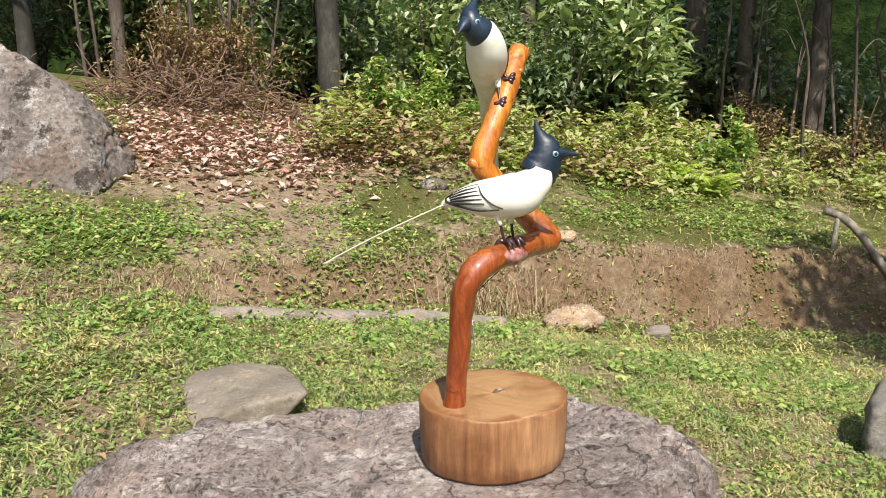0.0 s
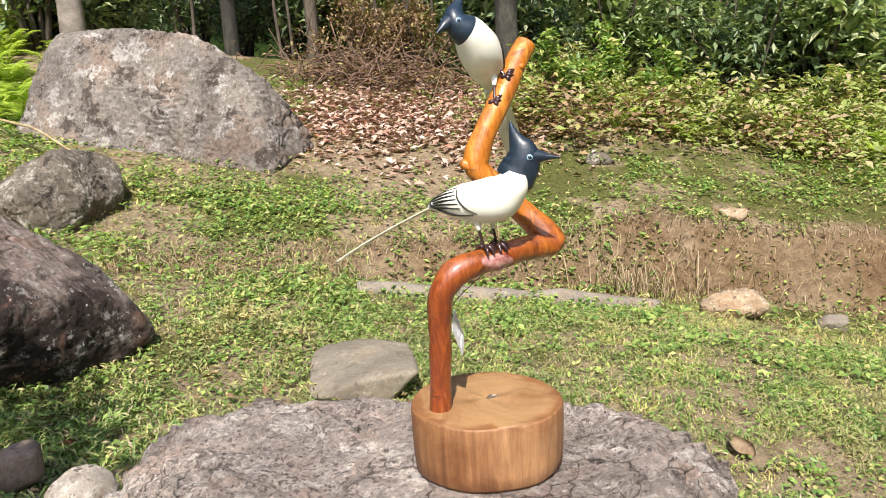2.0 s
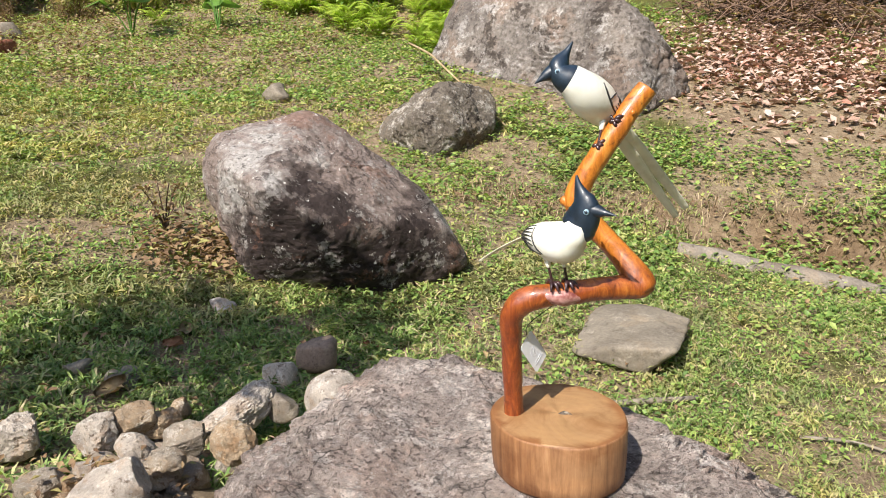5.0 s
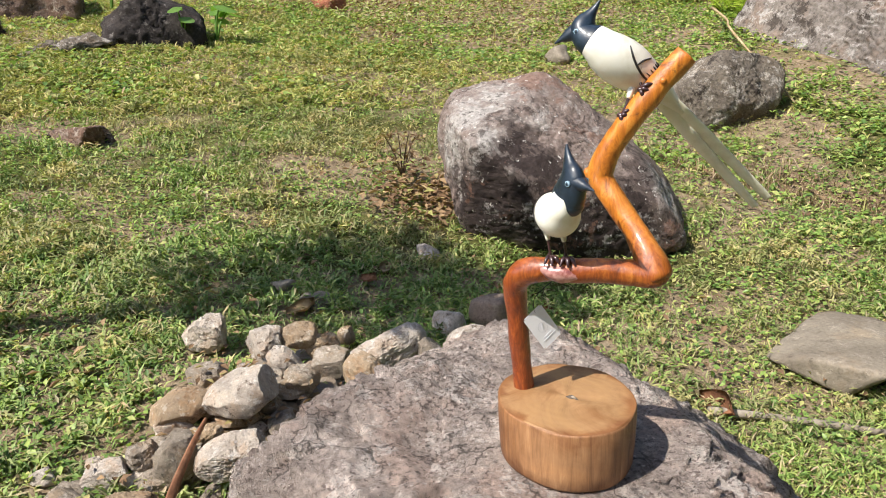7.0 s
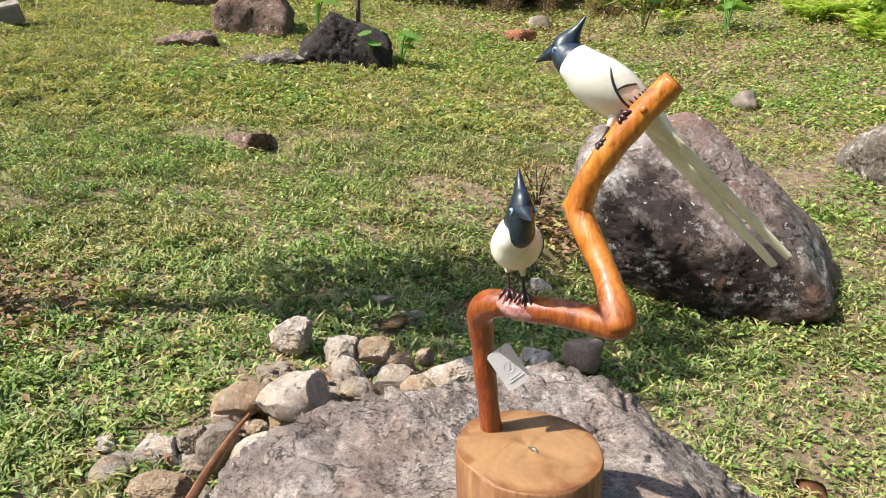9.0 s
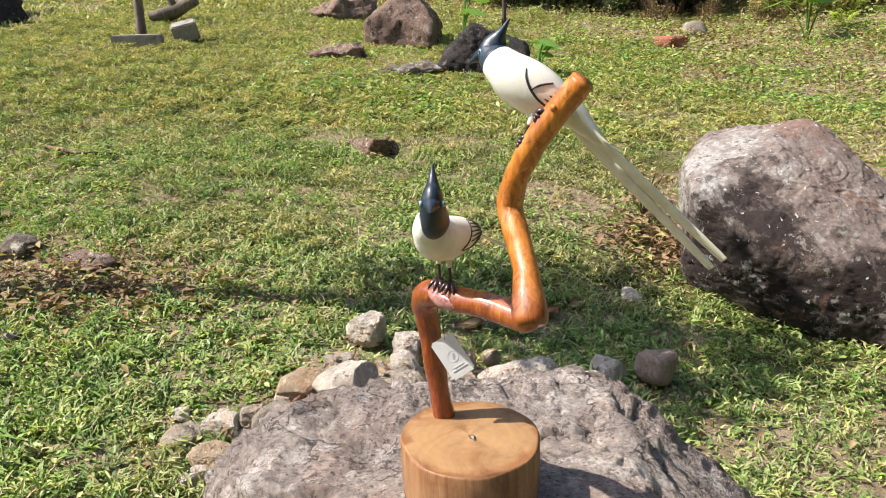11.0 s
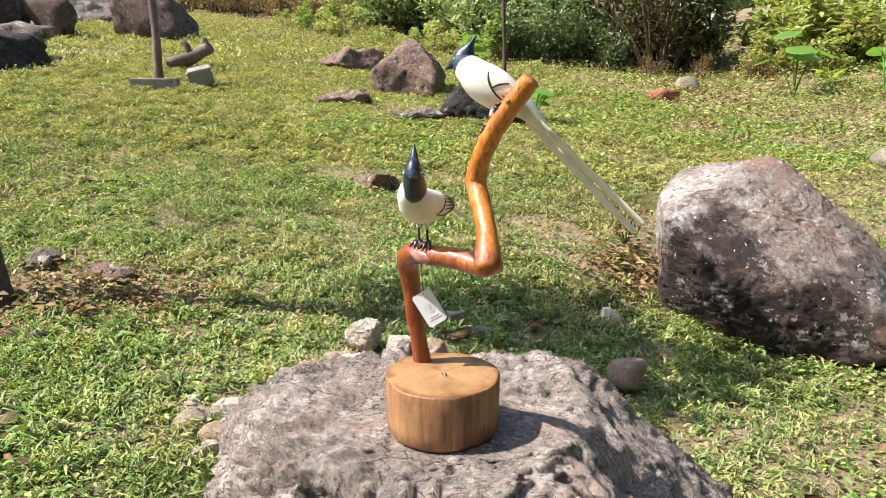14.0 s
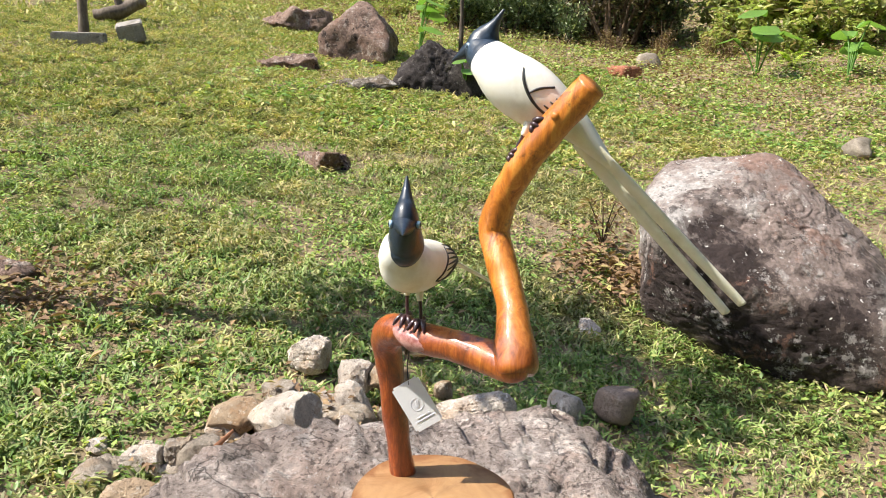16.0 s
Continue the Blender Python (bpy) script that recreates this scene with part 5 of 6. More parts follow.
def leaves(centres, size, rng, droop=0.3, wide=0.45, flat=0.6, fold=0.18):
    """Folded pointed leaves (four triangles each) at the given centres."""
    n = len(centres)
    az = rng.uniform(0, 2 * np.pi, n)
    tilt = rng.normal(0, 1 - flat, n) - droop
    d = np.c_[np.cos(az) * np.cos(tilt), np.sin(az) * np.cos(tilt), np.sin(tilt)]
    s = np.c_[-np.sin(az), np.cos(az), rng.normal(0, 0.35, n)]
    s /= np.linalg.norm(s, axis=1)[:, None]
    up = np.cross(d, s)
    size = (size * rng.uniform(0.6, 1.25, n))[:, None]
    a = centres - d * size * 0.5
    b = centres + s * size * wide * 0.5 + up * size * fold * 0.5
    c = centres + d * size * 0.55 - up * size * 0.08
    e = centres - s * size * wide * 0.5 + up * size * fold * 0.5
    v = np.stack([a, b, c, e], 1).reshape(-1, 3)
    k = np.arange(n)[:, None] * 4
    f = np.concatenate([k + np.array([[0, 1, 2]]), k + np.array([[0, 2, 3]])], 0)
    return v, f


def crown_points(n, rng, clumps, spread):
    """Leaf places in uneven clumps: clumps is rows of (x, y, z, radius)."""
    c = np.array(clumps)
    w = c[:, 3] ** 2
    pick = rng.choice(len(c), n, p=w / w.sum())
    d = rng.normal(size=(n, 3))
    d /= np.linalg.norm(d, axis=1)[:, None]
    return c[pick, :3] + d * (c[pick, 3] * rng.uniform(0.25, 1.0, n) ** spread)[:, None]


def shrub(name, label, at, height, radius, count, size, leaf, stem, seed, lean=0.0, wide=0.45, group="", droop=0.3):
    rng = np.random.RandomState(seed)
    t = thing(name, label, "shrub", (at[0], at[1], gz(*at)), group)
    clumps = []
    for k in range(max(5, int(radius * 9))):
        bm = bmesh.new()
        a, r = rng.uniform(0, 2 * np.pi), radius * rng.uniform(0.2, 1.0)
        h = height * rng.uniform(0.45, 1.0) * (1 - 0.35 * r / radius)
        x, y = r * math.cos(a), r * math.sin(a)
        tube(bm, [(x * 0.15, y * 0.15, -0.05, 0.012 * height), (x * 0.5 + rng.normal(0, 0.03), y * 0.5, h * 0.5, 0.008 * height), (x, y, h, 0.003 * height)], 5, 3, 0)
        part("stem", bm, stem, t)
        for j in range(3):
            q = rng.uniform(0.35, 1.0)
            clumps.append((x * q + rng.normal(0, 0.12) * radius, y * q + rng.normal(0, 0.12) * radius, h * q, rng.uniform(0.13, 0.3) * (radius + height) / 2))
    p = crown_points(count, rng, clumps, 0.6)
    p = p[p[:, 2] > 0.02]
    v, f = leaves(p, size, rng, droop, wide)
    link("foliage", mesh_from("foliage", v, f), leaf, t)
    return t


def tree(name, label, at, height, girth, bark, crown_at, crown, count, size, leaf, seed, lean=(0, 0)):
    rng = np.random.RandomState(seed)
    t = thing(name, label, "tree", (at[0], at[1], gz(*at)))
    bm, clumps = bmesh.new(), []
    top = (lean[0], lean[1], height)
    rows = [(0, 0, -0.2, girth * 1.35), (lean[0] * 0.03, lean[1] * 0.03, 0.12, girth * 1.1), (lean[0] * 0.3, lean[1] * 0.3, height * 0.35, girth * 0.9), (lean[0] * 0.7 + 0.05, lean[1] * 0.7, height * 0.7, girth * 0.65), (*top, girth * 0.25)]
    tube(bm, rows, 14, 5, 0, 0.12, seed)
    for k in range(11):
        q = rng.uniform(crown_at, 1.0)
        a, r = rng.uniform(0, 2 * np.pi), crown * rng.uniform(0.5, 1.0)
        b = np.array((lean[0] * q, lean[1] * q, height * q))
        e = b + np.array((r * math.cos(a), r * math.sin(a), rng.uniform(0.1, 0.6) * crown))
        m = (b + e) / 2 + np.array((0, 0, 0.12 * crown))
        tube(bm, [(*b, girth * 0.4), (*m, girth * 0.22), (*e, girth * 0.06)], 7, 4, 0, 0.1, seed + k)
        for c in (m, e, (m + e) / 2 + rng.normal(0, 0.2, 3) * crown):
            clumps.append((*c, crown * rng.uniform(0.22, 0.42)))
    part("trunk", bm, bark, t)
    v, f = leaves(crown_points(count, rng, clumps, 0.6), size, rng, 0.3, 0.45)
    link("crown", mesh_from("crown", v, f), leaf, t)
    return t


def fern(at, size, seed, fronds=9, leaf=None, label="bright green fern clump at the edge of the lawn"):
    rng = np.random.RandomState(seed)
    t = thing("fern", label, "fern", (at[0], at[1], gz(*at) - 0.01), "ferns")
    vs, fs, n = [], [], 0
    for k in range(fronds):
        az = rng.uniform(0, 2 * np.pi)
        ln = size * rng.uniform(0.7, 1.15)
        rise = rng.uniform(1.0, 2.2)
        d, s = np.array((math.cos(az), math.sin(az), 0)), np.array((-math.sin(az), math.cos(az), 0))
        for j in range(22):
            q = (j + 1.5) / 24
            axis = d * ln * (q * 0.55 + 0.25 * q * q) + np.array((0, 0, ln * rise * (q - 0.62 * q * q)))
            w = ln * 0.24 * math.sin(math.pi * min(1, q * 0.85 + 0.15)) ** 0.8 + 0.004
            for sgn in (1, -1):
                tip = axis + s * w * sgn + d * w * 0.35 - np.array((0, 0, w * 0.25))
                h = d * ln * 0.021
                vs += [axis - h, axis + h, tip + h * 0.2, axis * 0.5 + tip * 0.5 - h * 1.1]
                fs += [(n, n + 1, n + 2), (n, n + 2, n + 3)]
                n += 4
    link("foliage", mesh_from("foliage", np.array(vs), np.array(fs)), leaf or FERN, t)
    return t


def scatter(ob, places, group=""):
    for x, y, turn, k in places:
        m = copy_thing(ob, pose(x, y, gz(x, y) - 0.02, 0, 0, turn))
        m.scale = (k, k, k)


# dense wood behind the upper terrace and along the west side
big = [shrub("forest_shrub", "tall dark green broad-leaved shrub at the edge of the wood", (x, y), h, r, n, s, WOODS if k % 2 else SHRUB, BARK, 300 + k, group="shrubs of the wood edge")
       for k, (x, y, h, r, n, s) in enumerate(((-0.3, 11.2, 2.6, 1.15, 1700, 0.16), (1.4, 10.9, 2.2, 1.1, 1900, 0.135), (2.7, 11.6, 2.9, 1.3, 1700, 0.18), (0.4, 12.6, 3.4, 1.5, 1700, 0.20)))]
spots = []
for k in range(38):
    q = RNG.uniform(0, 1)
    spots.append((-6.5 + 15 * q + RNG.normal(0, 0.3), 11.8 + 1.6 * (k % 3) + RNG.normal(0, 0.4) + (1.0 if -5 < -6.5 + 15 * q < -2.3 else 0) + 0.12 * abs(q - 0.5) * 10, RNG.uniform(0, 360), RNG.uniform(0.8, 1.35)))
for k in range(40):
    q = RNG.uniform(0, 1)
    bx, by = (-7.6 - 3.4 * q * 1.1, 6.8 - 6.0 * q) if k % 2 else (-10.8 - 8 * q, 0.6 - 6.5 * q)
    spots.append((bx - RNG.uniform(0.8, 4.0), by + RNG.uniform(0.5, 3.0), RNG.uniform(0, 360), RNG.uniform(0.7, 1.25)))
for k in range(4):
    spots.append((-8.6 + 0.45 * k + RNG.normal(0, 0.3), 9.6 + RNG.uniform(0, 2.5), RNG.uniform(0, 360), RNG.uniform(0.7, 1.1)))
for k in range(16):
    q = RNG.uniform(0, 1)
    spots.append((-12.4 - 8 * q - RNG.uniform(0, 1.2), 1.2 - 5 * q + RNG.uniform(0, 1.2), RNG.uniform(0, 360), RNG.uniform(0.65, 1.0)))
for k in range(8):
    spots.append((RNG.uniform(-18.5, -14.5), RNG.uniform(5.0, 9.5), RNG.uniform(0, 360), RNG.uniform(0.8, 1.2)))
for k in range(10):
    q = RNG.uniform(0, 1)
    spots.append((-21.5 - 5 * q - RNG.uniform(0, 2), -4 - 8 * q + RNG.uniform(0, 1.5), RNG.uniform(0, 360), RNG.uniform(0.9, 1.4)))
for k, s in enumerate(spots):
    if s[0] < -7 and s[0] > -12.5 and s[1] > 2.0 + 0.9 * (s[0] + 9) and s[1] < 9:
        continue
    dim = s[1] > 8 and ((s[0] > 0.31 * s[1] and s[1] < 12.6) or (s[0] < -0.24 * s[1] and s[1] < 13.2)) and s[0] > -6.2
    if not dim and not (s[1] > 8 and abs(s[0] + 0.157 * s[1]) < 1.0 and s[1] < 13.5):
        scatter(big[k % 4], [s])

low = [shrub("bush", "low bush with small light green leaves in front of the wood", (x, y), h, r, n, s, leaf, TWIG, 330 + k, group="low bushes", droop=0.1)
       for k, (x, y, h, r, n, s, leaf) in enumerate(((0.9, 9.2, 0.75, 0.6, 650, 0.10, EDGE), (2.3, 9.6, 0.55, 0.65, 600, 0.085, EDGE), (-0.9, 9.9, 0.9, 0.5, 600, 0.10, HERB)))]
for k in range(20):
    q = RNG.uniform(0, 1)
    x = -0.6 + 7.0 * q
    scatter(low[k % 3], [(x, 9.0 + 0.12 * x + RNG.uniform(-0.3, 1.9), RNG.uniform(0, 360), RNG.uniform(0.6, 1.2))])
for k in range(30):
    q = RNG.uniform(0, 1)
    bx, by = (-7.4 - 3.4 * q, 6.4 - 5.6 * q) if k % 2 else (-10.8 - 7 * q, 0.8 - 6.5 * q)
    spot = (bx + RNG.uniform(-1.2, 0.5), by + RNG.uniform(0, 1.2), RNG.uniform(0, 360), RNG.uniform(0.6, 1.2))
    if not (-12.6 < spot[0] < -8.2 and 2.0 < spot[1] < 5.4):
        scatter(low[k % 3], [spot])

leafy = shrub("leafy_shrub", "bright broad-leaved shrub on the scrubby slope", (-11.4, 5.6), 1.3, 0.85, 900, 0.17, EDGE, TWIG, 345, group="leafy shrubs", droop=0.15)
for k in range(13):
    q = RNG.uniform(0, 1)
    scatter(leafy, [(-11.2 - 1.6 * q + RNG.normal(0, 0.4), 7.6 - 3.0 * q + RNG.uniform(0, 1.8), RNG.uniform(0, 360), RNG.uniform(0.6, 1.15))])

scatter(leafy, [(-10.6, 5.3, 130, 0.5), (-11.4, 4.8, 300, 0.6), (-10.6, 6.2, 80, 0.6)])
scatter(big[1], [(-12.4, 1.5, 20, 0.62), (-12.9, 2.2, 140, 0.7), (-12.5, 0.7, 260, 0.66), (-13.6, 1.4, 80, 0.9), (-12.3, 2.4, 310, 0.42)])
scatter(big[3], [(-5.2, 15.4, 10, 0.9), (-6.6, 15.8, 120, 1.0), (-8.0, 15.2, 230, 0.95), (-9.4, 15.6, 300, 1.0), (-4.2, 16.6, 60, 1.0), (-7.2, 17.2, 170, 1.1), (-10.6, 14.4, 30, 1.0), (-6.0, 14.6, 200, 0.6), (-7.4, 14.0, 90, 0.55)])

thicket = shrub("withered_thicket", "dark thicket of dead climbers and bare stems", (-12.5, 3.2), 2.6, 0.9, 1300, 0.09, THICKET, TWIG, 347, group="thickets")
scatter(thicket, [(-13.0, 3.5, 90, 1.1), (-13.2, 2.9, 200, 1.2), (-12.9, 4.0, 300, 0.8), (-13.9, 3.8, 30, 1.3)])

dry = shrub("withered_bush", "withered brown bush with curled dry leaves by the brush pile", (-3.6, 10.2), 1.7, 0.85, 1500, 0.075, BROWN_LEAF, TWIG, 351, group="withered bushes")
scatter(dry, [(-3.0, 11.0, 200, 1.05), (-4.0, 11.9, 300, 1.1), (5.3, 10.6, 120, 0.8), (6.4, 11.2, 60, 0.9), (4.3, 11.6, 240, 0.9), (-11.9, 3.9, 140, 0.4), (-11.7, 3.0, 70, 0.35), (-11.2, 4.6, 190, 0.4), (-17.2, -3.6, 10, 0.8), (-20.4, -5.2, 50, 1.0), (-21.2, -6.4, 150, 1.2), (-22.0, -7.6, 250, 1.2), (-22.8, -9.0, 330, 1.3), (-21.6, -5.6, 90, 1.3), (-23.4, -8.2, 200, 1.5), (-24.0, -10.4, 20, 1.4)])

f0 = fern((-8.4, 6.9), 0.36, 361, 14)
ferns = []
for k in range(110):
    ferns.append((RNG.uniform(-9.5, -5.5), RNG.uniform(6.45, 8.4), RNG.uniform(0, 360), RNG.uniform(0.6, 1.1)))
for k in range(36):
    x = RNG.uniform(-1.6, 3.2)
    ferns.append((x, 9.1 + RNG.uniform(-0.5, 1.0) + (0.9 if x < -1 else 0), RNG.uniform(0, 360), RNG.uniform(0.6, 1.0)))
for k in range(5):
    ferns.append((RNG.uniform(-11.5, -9.5), RNG.uniform(5.0, 6.4), RNG.uniform(0, 360), RNG.uniform(0.6, 1.1)))
for k in range(26):
    ferns.append((RNG.uniform(-11.5, -7.0), RNG.uniform(8.4, 10.2), RNG.uniform(0, 360), RNG.uniform(0.9, 1.5)))
scatter(f0, ferns)
scatter(leafy, [(-9.4, 9.6, 10, 0.9), (-10.4, 9.2, 120, 1.0), (-8.6, 10.2, 230, 0.8), (-11.4, 10.0, 300, 1.1), (-7.9, 10.4, 60, 0.7)])

tree("tree", "grey-barked tree standing in the dark wood", (-1.87, 11.9), 7.5, 0.16, GREY_BARK, 0.55, 2.6, 2600, 0.22, WOODS, 401)
tree("tree", "pale pinkish-barked tree behind the pale boulder", (-7.2, 9.2), 7.0, 0.16, PALE_BARK, 0.6, 2.3, 2400, 0.22, WOODS, 402)
tree("tree", "slender grey tree at the wood edge", (-5.9, 11.0), 7.0, 0.10, GREY_BARK, 0.55, 2.4, 2400, 0.22, WOODS, 403)
tree("tree", "grey tree in the dark wood", (5.2, 11.6), 8.0, 0.13, BARK, 0.5, 2.8, 2800, 0.22, WOODS, 404)
tree("tree", "dark tree in the wood", (3.9, 13.2), 8.5, 0.18, BARK, 0.5, 2.9, 2800, 0.24, WOODS, 405)
tree("tree", "dark tree in the wood", (1.2, 13.6), 8.5, 0.15, BARK, 0.5, 3.0, 2800, 0.24, WOODS, 406)
tree("tree", "dark tree in the wood", (-3.6, 13.4), 8.5, 0.17, BARK, 0.5, 3.0, 2800, 0.24, WOODS, 407)
tree("tree", "dark tree at the west side of the yard", (-20.5, 8.4), 8.0, 0.16, BARK, 0.5, 2.8, 2600, 0.24, WOODS, 408)
tree("tree", "dark tree at the west side of the yard", (-22.5, 0.5), 8.0, 0.16, BARK, 0.5, 2.8, 2600, 0.24, WOODS, 409)
tree("tree", "tall tree shading the lower end of the bank", (5.75, 2.1), 5.6, 0.09, GREY_BARK, 0.62, 1.9, 4200, 0.22, WOODS, 410)
# crowns above the view are added to keep the wood edge in shade
for k, (x, y, h, g, c) in enumerate(((6.6, 8.6, 8.5, 0.14, 2.6), (5.9, 10.0, 8.0, 0.11, 2.2), (4.4, 12.3, 8.0, 0.12, 2.4), (7.6, 11.4, 8.5, 0.16, 2.6), (-5.2, 12.4, 8.0, 0.10, 2.4))):
    tree("tree", "tall dark-barked tree, its high unseen canopy added to shade the wood edge", (x, y), h, g, BARK, 0.58, c, 3000, 0.26, WOODS, 420 + k)


def sapling(at, height, lean, seed):
    t = thing("sapling", "thin bare dark sapling stem in the wood", "sapling", (at[0], at[1], gz(*at)), "bare saplings")
    rng, bm = np.random.RandomState(seed), bmesh.new()
    tube(bm, [(0, 0, -0.05, 0.028), (lean * 0.3, rng.normal(0, 0.05), height * 0.3, 0.022), (lean * 0.6 + rng.normal(0, 0.08), 0, height * 0.65, 0.016), (lean, 0, height, 0.008)], 7, 5, 0, 0.15, seed)
    for k in range(4):
        q = rng.uniform(0.35, 0.9)
        a = rng.uniform(0, 6.28)
        tube(bm, [(lean * q, 0, height * q, 0.010), (lean * q + 0.25 * math.cos(a), 0.25 * math.sin(a), height * q + 0.25, 0.007), (lean * q + 0.55 * math.cos(a), 0.5 * math.sin(a), height * q + rng.uniform(0.2, 0.7), 0.003)], 5, 3, 0)
    part("stem", bm, BARK, t)


for k in range(22):
    if k < 11:
        x, y = RNG.uniform(-6.4, -2.6), RNG.uniform(10.4, 12.2)
    else:
        x, y = RNG.uniform(3.9, 7.0), RNG.uniform(10.2, 12.4)
    sapling((x, y), RNG.uniform(2.2, 3.6), RNG.normal(0, 0.35), 460 + k)


def build_forked_trunk():
    t = thing("young_tree", "dark leaning young tree with a forked trunk and mossy bark", "tree", (-1.53, -0.98, gz(-1.53, -0.98)))
    bm = bmesh.new()
    tube(bm, [(0.01, 0.04, -0.1, 0.085), (0, 0.01, 0.02, 0.072), (-0.01, -0.035, 0.22, 0.058), (-0.02, -0.075, 0.48, 0.053), (-0.02, -0.12, 0.75, 0.050), (0.03, -0.14, 1.2, 0.045), (0.08, -0.10, 1.8, 0.035), (0.12, -0.02, 2.3, 0.02)], 14, 6, 0, 0.2, 8)
    tube(bm, [(-0.02, -0.07, 0.46, 0.022), (-0.04, -0.02, 0.58, 0.015), (-0.045, -0.03, 0.70, 0.010), (-0.04, -0.05, 0.80, 0.004)], 8, 5, 0, 0.2, 9)
    rng, clumps = np.random.RandomState(44), []
    for k in range(12):
        a, r, z = rng.uniform(0, 2 * np.pi), rng.uniform(0.35, 0.75), rng.uniform(1.7, 2.3)
        e = (0.12 + 0.75 * r * math.cos(a), 0.72 + 1.12 * r * math.sin(a), z + rng.uniform(0.2, 0.6))
        tube(bm, [(0.08, -0.08, z, 0.018), ((e[0] + 0.1) / 2, (e[1] - 0.05) / 2, z + 0.2, 0.011), (*e, 0.004)], 6, 4, 0)
        clumps.append((*e, rng.uniform(0.2, 0.36)))
    part("trunk", bm, BARK, t)
    v, f = leaves(crown_points(1450, rng, clumps, 0.6), 0.12, rng)
    link("crown", mesh_from("crown", v, f), SHRUB, t)


build_forked_trunk()


def build_taro(at, n, size, seed):
    rng = np.random.RandomState(seed)
    t = thing("taro_plant", "taro plant with broad heart-shaped green leaves beside the rocks", "plant", (at[0], at[1], gz(*at)), "taro plants")
    for k in range(n):
        a, h, r = rng.uniform(0, 2 * np.pi), size * rng.uniform(0.7, 1.5), size * rng.uniform(0.2, 0.6)
        p = np.array((r * math.cos(a), r * math.sin(a), h))
        bm = bmesh.new()
        tube(bm, [(0, 0, -0.02, 0.012), (p[0] * 0.4, p[1] * 0.4, h * 0.6, 0.010), (*p, 0.006)], 6, 4, 0)
        stalk = part("stalk", bm, TARO, t)
        bm = bmesh.new()
        w = size * rng.uniform(0.35, 0.5)
        ring = []
        for j in range(18):
            b = 2 * np.pi * j / 18
            q = w * (0.72 + 0.28 * math.cos(b) + 0.16 * math.cos(2 * b) - (0.35 if abs(b - np.pi) < 0.2 else 0))
            ring.append(bm.verts.new((p[0] + q * math.cos(b + a), p[1] + q * math.sin(b + a), p[2] + 0.10 * w * math.cos(3 * b) - 0.45 * q * math.cos(b) ** 2)))
        mid = bm.verts.new((*p[:2], p[2] + 0.01))
        for j in range(18):
            bm.faces.new((ring[j], ring[(j + 1) % 18], mid))
        part("leaf", bm, TARO, t)


build_taro((-8.7, 0.35), 4, 0.5, 1)
build_taro((-6.85, 1.28), 4, 0.32, 2)
build_taro((-6.75, 1.0), 3, 0.25, 3)
build_taro((-9.4, 4.6), 5, 0.55, 4)
build_taro((-8.6, 5.4), 5, 0.5, 5)


# ---- things on the far lawn ----
def build_post():
    x, y = -7.75, -3.32
    t = thing("wooden_post", "weathered upright wooden post with a grey plank at its foot", "post", (x, y, gz(x, y)))
    bm = bmesh.new()
    tube(bm, [(0, 0, -0.2, 0.072), (0, 0.0, 0.15, 0.060), (0.01, 0.01, 0.5, 0.050), (-0.02, -0.02, 1.0, 0.048), (0.0, -0.03, 1.7, 0.05), (0.02, -0.02, 2.3, 0.045)], 12, 5, 0, 0.12, 4)
    part("pole", bm, POST_WOOD, t)
    bm = bmesh.new()
    bmesh.ops.create_cube(bm, size=1, matrix=pose(0.45, 0.18, 0.06, 0, 3, 12) @ Matrix.Diagonal((0.14, 0.54, 0.14, 1)))
    bmesh.ops.bevel(bm, geom=list(bm.edges), offset=0.012, segments=2, affect="EDGES")
    plank = part("plank", bm, CONCRETE, None, smooth_faces=False)
    plank.location = (x, y, gz(x + 0.45, y + 0.25))
    tagged(plank, "long grey concrete block lying at the foot of the post", "block")
    bm = bmesh.new()
    bmesh.ops.create_cube(bm, size=1, matrix=Matrix.Diagonal((0.26, 0.28, 0.20, 1)))
    bmesh.ops.bevel(bm, geom=list(bm.edges), offset=0.012, segments=2, affect="EDGES")
    block = part("block", bm, CONCRETE, None, smooth_faces=False)
    block.matrix_world = pose(-7.75, -2.78, gz(-7.75, -2.78) + 0.13, 14, 12, 25)
    tagged(block, "tilted grey concrete block beside the post", "block")
    lx, ly = -9.2, -3.75
    log = thing("fallen_log", "knotty grey log lying on the grass behind the post", "log", (lx, ly, gz(lx, ly)))
    bm = bmesh.new()
    tube(bm, [(0.12, -0.12, 0.07, 0.08), (0.08, 0.0, 0.09, 0.095), (0.0, 0.18, 0.14, 0.10), (-0.08, 0.36, 0.24, 0.08), (-0.08, 0.44, 0.28, 0.085)], 12, 5, 0, 0.25, 14)
    tube(bm, [(0, 0.18, 0.15, 0.06), (0.02, 0.15, 0.29, 0.045), (0.0, 0.09, 0.36, 0.04)], 9, 4, 0, 0.2, 15)
    tube(bm, [(-0.08, 0.40, 0.24, 0.055), (-0.08, 0.37, 0.35, 0.05), (-0.08, 0.36, 0.41, 0.04)], 9, 4, 0, 0.2, 16)
    part("log_body", bm, POST_WOOD, log)


build_post()


def stick(name, label, pts, r, mat, seed=0, category="stick", group=""):
    bm = bmesh.new()
    n = len(pts)
    tube(bm, [(x, y, gz(x, y) + h, r * (1 - 0.45 * i / n)) for i, (x, y, h) in enumerate(pts)], 8, 4, 0, 0.2, seed)
    tagged(part(name, bm, mat), label, category, group)


